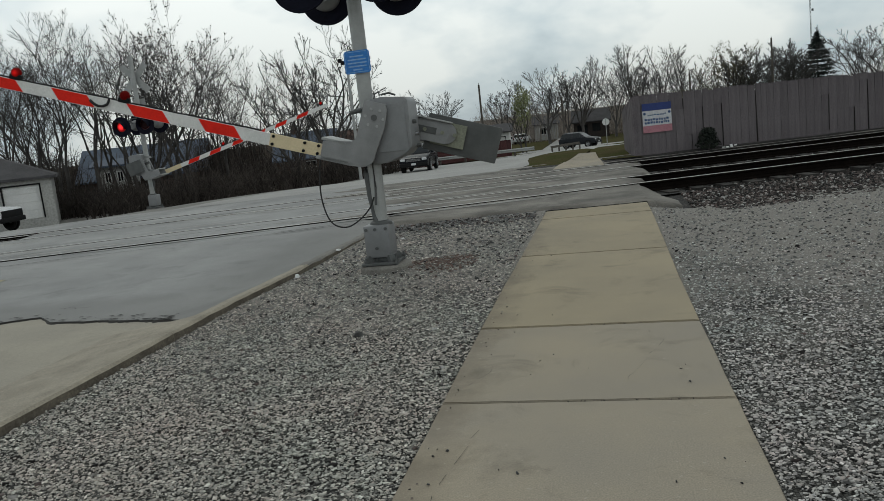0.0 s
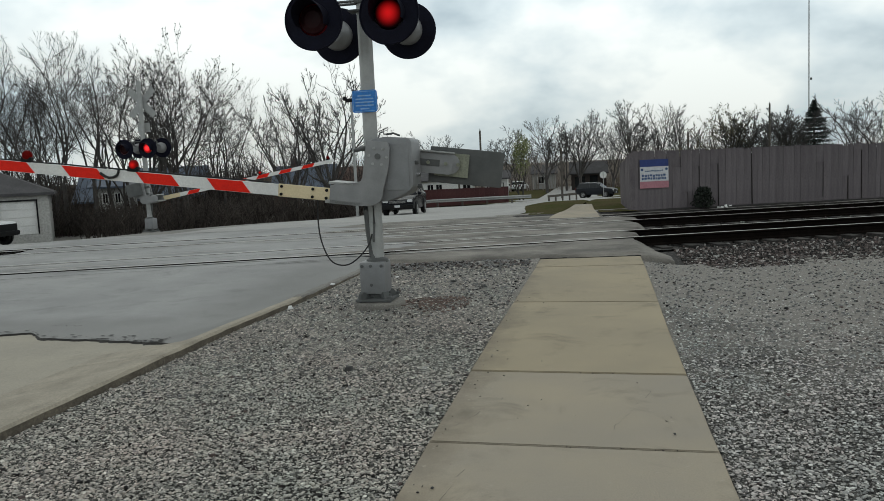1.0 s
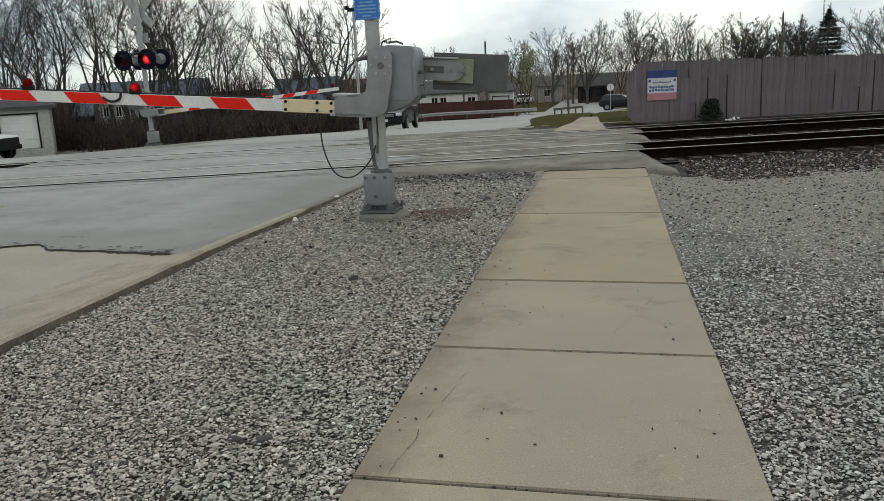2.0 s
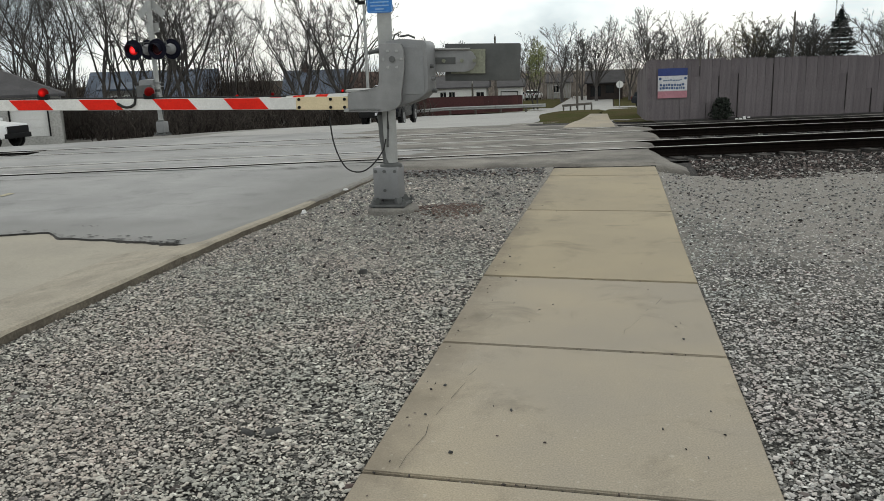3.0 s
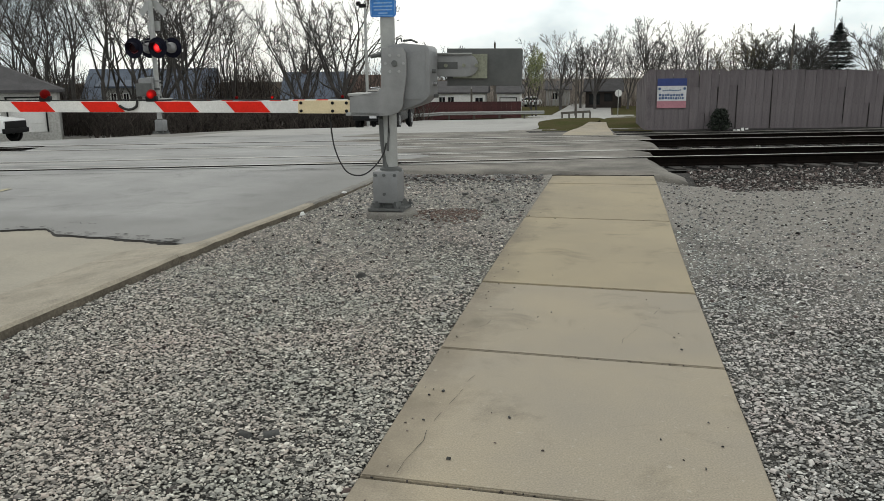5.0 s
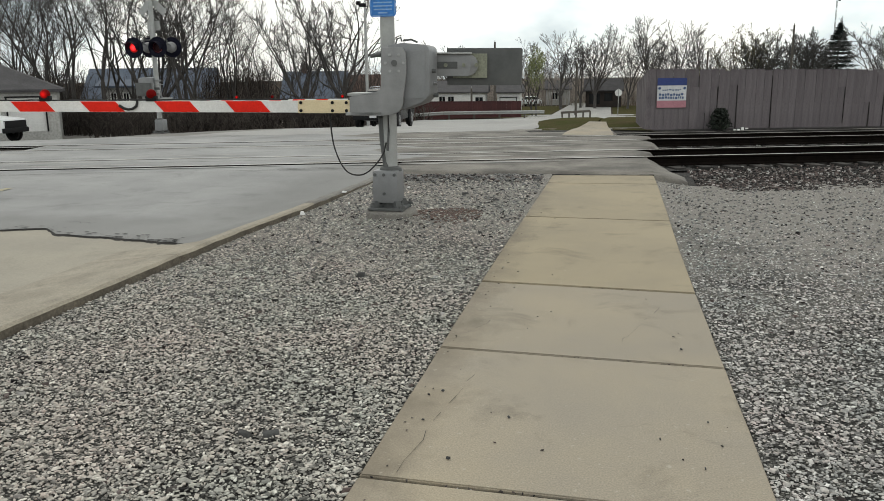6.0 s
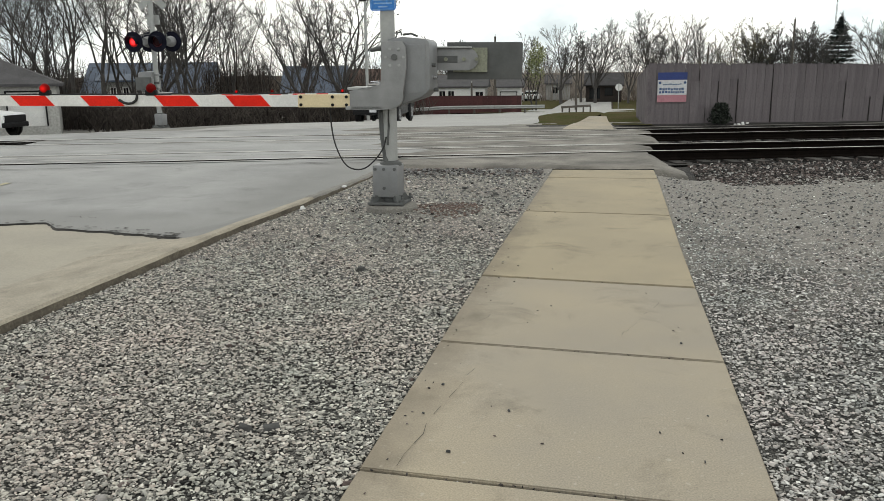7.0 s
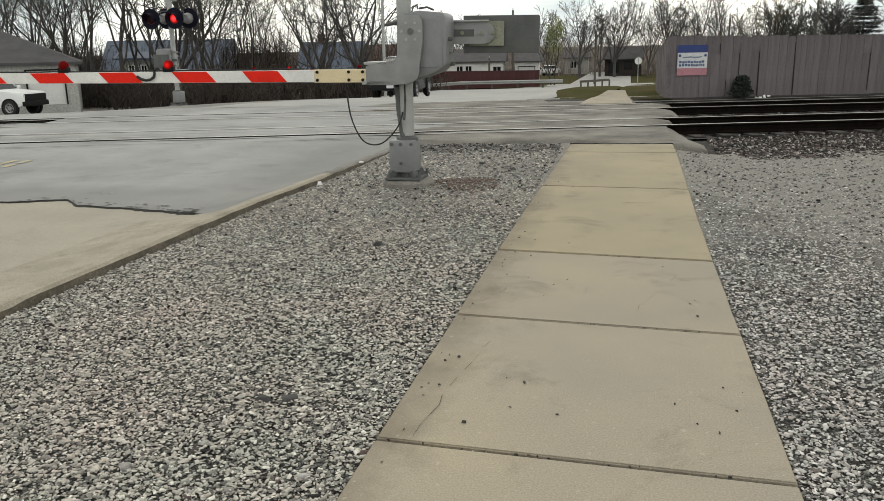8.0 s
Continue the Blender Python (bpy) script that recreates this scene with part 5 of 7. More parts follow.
        part("plate", bm, M_GALV, s, "plain silver back of a small plate")
    return s


def gate(name, m, label, length, first, reach, lamps=(-2.64, -3.815)):
    """The moving gate: bracket with pivot at the origin, striped arm towards -x, counterweights towards +x, cut short by reach."""
    g = thing(name, m, label, "barrier", "crossing gates")
    outline = [(-0.145, 0.183), (0.092, 0.183), (0.125, 0.12), (0.131, 0.02), (0.131, -0.13), (0.098, -0.39), *arc(-0.06, -0.46, 0.155, 20, -85, 6), (-0.19, -0.625), (-0.51, -0.625),
               (-0.51, -0.40), (-0.35, -0.36), (-0.20, -0.346), (-0.16, -0.32), (-0.145, -0.27)]
    outline = [(px * 0.95, pz * 0.876) for px, pz in outline]
    for nm, y0, y1 in (("bracket", -0.03, 0.03), ("rear_bracket", 0.52, 0.57)):
        bm = bmesh.new()
        plate(bm, outline, y0, y1, 0.008)
        br = part(nm, bm, M_BRACKET, g, "heavy grey J-shaped gate bracket", True)
        bm = bmesh.new()
        rod(bm, (0, y0 - 0.022, 0), (0, y1 + 0.01, 0), 0.032, None, 12)
        part("pivot_bolt", bm, M_WEIGHT, br)
        for k in range(6):
            a = radians(60 * k)
            bm = bmesh.new()
            rod(bm, (0.095 * math.cos(a), y0 - 0.014, 0.095 * math.sin(a)), (0.095 * math.cos(a), y0 + 0.01, 0.095 * math.sin(a)), 0.016, None, 6)
            part("bolt", bm, M_GALV, br)
    bm = bmesh.new()
    box(bm, (-0.37, 0.27, -0.325), (0.27, 0.60, 0.03), 0.006)
    part("upper_tie", bm, M_GALV, g, "", True)
    bm = bmesh.new()
    box(bm, (-0.33, 0.27, -0.525), (0.40, 0.60, 0.04), 0.006)
    part("lower_tie", bm, M_GALV, g, "", True)
    bm = bmesh.new()
    rod(bm, (0, 0, 0), (0, 0.55, 0), 0.04, None, 12)
    part("pivot_shaft", bm, M_GALV, g, "", True)
    # adaptor and arm
    zc = -0.452
    bm = bmesh.new()
    box(bm, (-0.7425, 0.0, zc), (0.605, 0.035, 0.138), 0.004)
    ad = part("adaptor", bm, M_CREAM, g, "cream fibreglass adaptor with black bolts")
    for xx in (-0.52, -0.67, -1.01):
        for zz in (-0.042, 0.042):
            bm = bmesh.new()
            rod(bm, (xx, -0.034, zc + zz), (xx, -0.015, zc + zz), 0.017, None, 8)
            part("bolt", bm, M_PLASTIC, ad)
    bm = bmesh.new()
    h0, h1 = 0.126, 0.108
    x0, x1 = -1.045, -length
    plate(bm, [(x0, zc - h0 / 2), (x0, zc + h0 / 2), (x1, zc + h1 / 2), (x1, zc - h1 / 2)], -0.02, 0.02, 0.004)
    arm = part("arm", bm, M_WHITE, g, "white gate arm with red slanted stripes")
    for k in range(12):
        x = first - 0.775 * k + (0.034, 0.032, -0.01, -0.01, 0.0, 0.01)[k % 6]
        if x - 0.3875 < x1 + 0.1:
            break
        for y in (-0.0225, 0.0225):
            bm = bmesh.new()
            hh = 0.5 * (h0 + (h1 - h0) * (x - x0) / (x1 - x0)) - 0.004
            plate(bm, [(x + 0.05, zc - hh), (x - 0.05, zc + hh), (x - 0.4375, zc + hh), (x - 0.3375, zc - hh)], y - 0.002, y + 0.002)
            part("stripe", bm, M_RED, arm)
    bm = bmesh.new()
    pts = [(-1.15, 0, zc + h0 / 2 + 0.012)]
    n = 26
    for k in range(n + 1):
        xx = -1.2 + (x1 + 0.6 + 1.2) * k / n
        pts.append((xx, 0.0, zc + h0 / 2 - 0.02 * (xx + 1.2) / x1 + 0.012 + 0.004 * math.sin(k * 2.1)))
    tube(bm, pts, 0.009, 6)
    tube(bm, [(-2.79, -0.03, zc + 0.075), (-2.79, -0.032, zc + 0.04), (-2.80, -0.034, zc + 0.005), (-2.84, -0.036, zc - 0.022), (-2.89, -0.036, zc - 0.030), (-2.94, -0.034, zc - 0.018), (-2.99, -0.03, zc + 0.012)], 0.015, 6)
    part("lamp_cable", bm, M_RUBBER, arm, "black cable along the top of the arm")
    for i, xx in enumerate(lamps):
        bm = bmesh.new()
        box(bm, (xx, 0, zc + 0.085), (0.12, 0.06, 0.06), 0.01)
        rod(bm, (xx, 0, zc + 0.06), (xx, 0, zc + 0.12), 0.025, None, 8)
        lm = part("arm_lamp", bm, M_PLASTIC, g, "red warning lamp on the arm", True)
        bm = bmesh.new()
        prof = [(0.0, 0.050), (0.03, 0.044), (0.048, 0.026), (0.056, 0.0)]
        lathe(bm, prof, Matrix.Translation((0, 0, 0)) @ pose(0, 0, 0, 90), 20)
        first_n = len(bm.faces)
        lathe(bm, [(r, -h) for r, h in prof], Matrix.Translation((0, 0, 0)) @ pose(0, 0, 0, 90), 20)
        bm.faces.ensure_lookup_table()
        for f in bm.faces[first_n:]:
            f.material_index = 1
        lens = part("arm_lens", bm, M_ARMLIT, lm, "round red lens", True)
        lens.data.materials.append(M_ARMOFF)
        seat = Matrix.Translation((xx, 0, zc + 0.130))
        lens.matrix_local = seat
        FLASHERS.append((lens, seat, -1, (1 - i) % 2))
    # counterweights
    bm = bmesh.new()
    plate(bm, [(0.10, -0.135), (0.10, 0.105), (0.76 - reach, 0.105), *arc(0.76 - reach, -0.015, 0.12, 90, -90, 8), (0.76 - reach, -0.135)], 0.47, 0.50, 0.006)
    part("weight_arm", bm, M_BRACKET, g, "grey counterweight arm with a rounded end", True)
    bm = bmesh.new()
    plate(bm, [(0.60 - reach, -0.155), (0.60 - reach, 0.11), (0.98 - reach, 0.11), (0.98 - reach, -0.155)], 0.51, 0.535, 0.004)
    part("spacer_plate", bm, M_OLIVE, g, "dull olive spacer plate")
    bm = bmesh.new()
    plate(bm, [(0.53 - reach, -0.235), (0.53 - reach, 0.172), (1.36 - 1.6 * reach, 0.172), (1.375 - 1.6 * reach, 0.155), (1.37 - 1.6 * reach, -0.225), (1.36 - 1.6 * reach, -0.235)], 0.56, 0.66, 0.012)
    part("counterweight", bm, M_WEIGHT, g, "dark grey slab counterweight", True)
    for xx in (0.52 - reach, 0.72 - reach, 0.86 - reach):
        bm = bmesh.new()
        rod(bm, (xx, 0.44, -0.015), (xx, 0.52, -0.015), 0.022, None, 8)
        part("weight_bolt", bm, M_OLIVE, g)
    bm = bmesh.new()
    box(bm, (0.48 - reach, 0.468, -0.015), (0.34, 0.006, 0.075), 0.002)
    part("slot", bm, M_WEIGHT, g, "dark adjusting slot in the weight arm")
    bm = bmesh.new()
    box(bm, (0.50 - reach, 0.46, 0.112), (0.62, 0.05, 0.018), 0.004)
    part("flange", bm, M_GALV, g)
    return g

# ---- fence and its things ----
def fence_y(x):
    return 23.3 + 0.30 * x


def fence():
    f = thing("fence", pose(0, 0, 0), "tall weathered grey-brown board fence behind the tracks", "fence")
    rng = random.Random(9)
    bm = bmesh.new()
    box(bm, (0, 0, 0), (1, 1, 1))
    for v in bm.verts:
        if v.co.z > 0:
            v.co.x *= 0.97
    bmesh.ops.bevel(bm, geom=[ed for ed in bm.edges if abs(ed.verts[0].co.z - ed.verts[1].co.z) > 0.5], offset=0.003, segments=1, affect="EDGES")
    b0 = part("board", bm, M_FENCE, f)
    first = True
    def board(x, y, ang, w, h, z0):
        nonlocal first
        o = b0 if first else new("board", b0.data)
        first = False
        o.parent = f
        o.matrix_local = pose(x, y, z0 + h / 2, rng.uniform(-0.6, 0.6), rng.uniform(-0.5, 0.5), ang) @ Matrix.Diagonal((w, 0.022, h, 1))
    # gaps where boards have shrunk or gone: place, width, foot and head
    gaps = ((1.90, 0.012, 0, 1.7), (3.40, 0.028, 1.2, 1.7), (3.43, 0.022, -0.1, 0.45), (3.86, 0.031, 0.5, 1.2), (4.40, 0.034, -0.1, 1.25), (5.44, 0.037, 0.0, 1.65), (7.62, 0.031, 0.1, 1.15), (8.35, 0.037, -0.05, 0.7), (8.70, 0.037, -0.05, 1.45), (10.9, 0.031, 0, 1.3), (13.4, 0.031, 0, 1.5))
    x = 1.98
    while x < 22:
        wide = rng.uniform(0.13, 0.28)
        zt = 1.72 - 0.012 * (x - 2) + rng.uniform(-0.012, 0.012) - (0.05 if rng.random() < 0.06 else 0)
        here = [g_ for g_ in gaps if x <= g_[0] < x + wide * 0.958]
        deep = rng.uniform(-0.002, 0.003)
        if here:
            gw, z0, z1 = here[0][1:]
            z0 = max(z0, -0.12)
            for foot, head, w in ((-0.12, z0, wide), (z0, min(z1, zt), wide - gw), (z1, zt, wide)):
                if head - foot > 0.03:
                    board(x + w / 2, fence_y(x + w / 2) + deep, 16.7, w - 0.002, head - foot, foot)
        else:
            board(x + wide / 2, fence_y(x + wide / 2) + deep, 16.7, wide - 0.0015, zt + 0.12, -0.12)
        x += wide * 0.958
    for i in range(17):
        y = 24.0 + 0.16 * i
        board(1.94 - 0.075 * (y - 24), y, 94, 0.156, 1.72 - 0.05 + 0.10 - 0.01 * i + rng.uniform(-0.02, 0.02), -0.1 - 0.012 * i)
    # dark sheet added so that the gaps look shaded
    bm = bmesh.new()
    box(bm, (12.05, fence_y(12.05) + 0.035, 0.70), (20.8, 0.02, 1.62), 0.0, pose(0, 0, 0, 0, 0, 16.7))
    part("backing", bm, M_TIE, f, "dark sheet added behind the boards to shade the gaps")
    bm = bmesh.new()
    box(bm, (1.985, fence_y(1.985) + 0.03, 0.78), (0.13, 0.13, 1.80), 0.006, pose(0, 0, 0, 0, 0, 16.7))
    part("corner_post", bm, M_FENCE, f)
    for zz in (0.35, 1.35):
        bm = bmesh.new()
        box(bm, (12, 23.3 + 3.6 + 0.05, zz), (21, 0.045, 0.09), 0.0, pose(0, 0, 0, 0, 0, 16.7))
        part("fence_rail", bm, M_FENCE, f)
    # notice panel
    s = thing("notice_board", pose(2.63, fence_y(2.63) - 0.05, 1.04, 0, 0, 16.7), "square panel, navy above white above pink, on the fence", "sign")
    for nm, z, h, m_ in (("top_panel", 0.315, 0.21, M_NAVY), ("middle_panel", -0.005, 0.43, M_PALE), ("bottom_panel", -0.32, 0.20, M_PINK)):
        bm = bmesh.new()
        box(bm, (0, 0, z), (0.86, 0.02, h - 0.004))
        part(nm, bm, m_, s)
    for xx in (-0.37, 0.37):
        bm = bmesh.new()
        lathe(bm, [(0.0, 0.0), (0.04, 0.0), (0.04, 0.004), (0.0, 0.004)], Matrix.Translation((xx, -0.011, 0.13)) @ pose(0, 0, 0, 90), 12)
        part("emblem", bm, M_INK, s)
    rr = random.Random(4)
    for row, zz in enumerate((0.085, -0.05, -0.135)):
        xx = -0.28 if row == 0 else -0.38
        while xx < (0.25 if row == 0 else 0.36):
            w = rr.uniform(0.03, 0.075)
            bm = bmesh.new()
            box(bm, (xx + w / 2, -0.0125, zz + rr.uniform(-0.01, 0.01)), (w, 0.003, 0.062 if row else 0.035))
            part("print_bar", bm, M_INK, s)
            xx += w + 0.022
    # evergreen shrub
    sh = thing("shrub", pose(4.02, fence_y(4.02) - 0.35, -0.02), "small dark evergreen shrub against the fence", "shrub")
    rr = random.Random(12)
    vs, fs = [], []
    for _ in range(1400):
        a, h = rr.uniform(0, 2 * PI), rr.random()
        r = 0.31 * (1.0 - 0.66 * h) ** 0.8 * min(1.0, 0.5 + 4 * h) * rr.uniform(0.35, 1.25)
        p = Vector((r * math.cos(a), r * math.sin(a), 0.02 + 0.58 * h))
        d = Vector((rr.uniform(-1, 1), rr.uniform(-1, 1), rr.uniform(-0.3, 1))).normalized() * 0.06
        e2 = d.cross(Vector((rr.uniform(-1, 1), rr.uniform(-1, 1), rr.uniform(-1, 1)))).normalized() * 0.025
        k = len(vs)
        vs += [p - e2, p + e2, p + d]
        fs.append((k, k + 1, k + 2))
    o = new("foliage", mesh_of("foliage", vs, fs, M_SHRUB))
    o.parent = sh
    bm = bmesh.new()
    rod(bm, (0, 0, -0.08), (0, 0, 0.5), 0.03, 0.015, 6)
    part("stem", bm, M_BARK, sh)
    p = np.array([(4.62, fence_y(4.62) - 0.7, 0.02), (4.5, fence_y(4.5) - 0.72, 0.0), (4.75, fence_y(4.7) - 0.66, 0.03), (4.4, fence_y(4.4) - 0.7, 0.0)])
    stones("pale_rocks", p, np.array([0.12, 0.09, 0.11, 0.08]), M_WHITE, "a few pale rocks beside the track", 9, 0.7)


# ---- trees ----
def net(name, segs, sides, material):
    """Tapered limbs, one joined mesh: rows of p0, p1, r0, r1."""
    s = np.array(segs)
    a, b, r0, r1 = s[:, 0:3], s[:, 3:6], s[:, 6], s[:, 7]
    d = b - a
    d /= np.linalg.norm(d, axis=1)[:, None] + 1e-9
    up = np.where(np.abs(d[:, 2:3]) > 0.9, np.array([[1.0, 0, 0]]), np.array([[0, 0, 1.0]]))
    e1 = np.cross(d, up)
    e1 /= np.linalg.norm(e1, axis=1)[:, None] + 1e-9
    e2 = np.cross(d, e1)
    ang = 2 * np.pi * np.arange(sides) / sides
    off = np.cos(ang)[None, :, None] * e1[:, None] + np.sin(ang)[None, :, None] * e2[:, None]
    v = np.concatenate([a[:, None] + off * r0[:, None, None], b[:, None] + off * r1[:, None, None]], 1)
    n = len(s)
    k = np.arange(sides)
    q = np.stack([k, (k + 1) % sides, sides + (k + 1) % sides, sides + k], 1)
    f = (q[None] + (2 * sides) * np.arange(n)[:, None, None]).reshape(-1, 4)
    me = bpy.data.meshes.new(name)
    me.vertices.add(v.shape[0] * v.shape[1])
    me.vertices.foreach_set("co", v.reshape(-1))
    me.loops.add(f.size)
    me.loops.foreach_set("vertex_index", f.reshape(-1).astype(np.int32))
    me.polygons.add(len(f))
    me.polygons.foreach_set("loop_start", np.arange(0, f.size, 4, dtype=np.int32))
    me.polygons.foreach_set("use_smooth", np.ones(len(f), dtype=bool))
    me.materials.append(material)
    me.update(calc_edges=True)
    return me


def grow(rng, height, spread, stems, leaders, twigs, thick, gauge=1.0):
    """Trunk and limb rows, and twig rows, of a bare tree whose limbs fan upward from low forks."""
    big, small = [], []
    tip = 0.0085 * gauge
    def run(p, d, length, r0, r1, n, wander, rise, rows):
        pts = []
        for i in range(n):
            bend = Vector((rng.uniform(-1, 1), rng.uniform(-1, 1), rng.uniform(-0.6, 0.6)))
            d = (d + bend * wander + Vector((0, 0, rise))).normalized()
            q = p + d * (length / n)
            a, b = r0 + (r1 - r0) * i / n, r0 + (r1 - r0) * (i + 1) / n
            rows.append((*p, *q, a, b))
            pts.append((p, q, d, b))
            p = q
        return pts
    def side(d, angle):
        az = rng.uniform(0, 2 * PI)
        s_ = Vector((math.cos(az), math.sin(az), 0.25))
        s_ = (s_ - d * s_.dot(d)).normalized()
        return (d * math.cos(angle) + s_ * math.sin(angle)).normalized()
    kids = (6, 4, 1 + twigs)
    def limb(p, d, length, r, level):
        n = (8, 5, 4, 3)[level]
        end = max(tip, r * (0.25, 0.3, 0.45, 0.8)[level])
        pts = run(p, d, length, r, end, n, (0.21, 0.27, 0.28, 0.26)[level], (0.03, 0.04, 0.05, 0.04)[level], big if level < 2 else small)
        if level == 3:
            return
        for k in range(kids[level]):
            at = 0.22 + 0.78 * (k + rng.random()) / kids[level]
            a, b, dd, rr = pts[min(n - 1, int(n * at))]
            ln = length * rng.uniform(0.36, 0.62) * (1.15 - 0.55 * at)
            limb(a.lerp(b, rng.random()), side(dd, 0.30 + 0.55 * rng.random() + 0.25 * spread * rng.random()), ln, max(tip * (2.2, 1.6, 1.1)[level], rr * rng.uniform(0.45, 0.7)), level + 1)
        for _ in range(2):
            limb(pts[-1][1], side(pts[-1][2], rng.uniform(0.15, 0.45)), length * rng.uniform(0.22, 0.36), max(tip, end * 0.8), level + 1)
    for s_ in range(stems):
        a = rng.uniform(0, 2 * PI)
        off = 0.3 if stems > 1 else 0.0
        lean = 0.05 + 0.14 * (stems > 1)
        d = Vector((lean * math.cos(a), lean * math.sin(a), 1)).normalized()
        th = height * rng.uniform(0.18, 0.30)
        pts = run(Vector((off * math.cos(a), off * math.sin(a), -0.3)), d, th, thick, thick * 0.8, 4, 0.05, 0.03, big)
        p, d = pts[-1][1], pts[-1][2]
        for k in range(leaders):
            ang = spread * rng.uniform(0.25, 0.72) if k else 0.08
            at = p if k < 3 else pts[-2][1]
            limb(at, side(d, ang), (height - th) * rng.uniform(0.66, 0.92), thick * rng.uniform(0.38, 0.62), 0)
    return big, small


def tufts(rng, rows, step, count, reach, size, material, name):
    """Small leaves, buds or seed clusters round the twig ends."""
    vs, fs = [], []
    for sgm in rows[::step]:
        p = Vector(sgm[3:6])
        for _ in range(count):
            q = p + Vector((rng.uniform(-1, 1), rng.uniform(-1, 1), rng.uniform(-1, 0.8))) * reach
            d = Vector((rng.uniform(-1, 1), rng.uniform(-1, 1), rng.uniform(-1, 0.6))).normalized() * size * rng.uniform(0.7, 1.3)
            e2 = d.cross(Vector((rng.uniform(-1, 1), rng.uniform(-1, 1), rng.uniform(-1, 1)))).normalized() * size * 0.4
            k = len(vs)
            vs += [q - e2, q + e2, q + d]
            fs.append((k, k + 1, k + 2))
    return new(name, mesh_of(name, vs, fs, material))


def tree(name, seed, height, spread, stems, fork, twigs, thick, label, twig_mat=None, gauge=1.0, hung=None, trunk_mat=None):
    """A bare tree. hung: (name, material, step, count, reach, size) of what its twigs carry."""
    rng = random.Random(seed)
    big, small = grow(rng, height, spread, stems, fork, twigs, thick, gauge)
    top = max(r[5] for r in small)
    k = height / top
    big, small = ([tuple(v * k for v in r[:6]) + r[6:] for r in rows] for rows in (big, small))
    t = thing(name, pose(0, 0, 0), label, "tree")
    o = new("trunk", net("trunk", big, 6, trunk_mat or M_BARK))
    o.parent = t
    o = new("crown", net("crown", small, 3, twig_mat or M_TWIG))
    o.parent = t
    if hung:
        nm, m_, step, count, reach, size = hung
        o = tagged(tufts(rng, small, step, count, reach, size, m_, nm), kind="stuff")
        o.parent = t
    return t


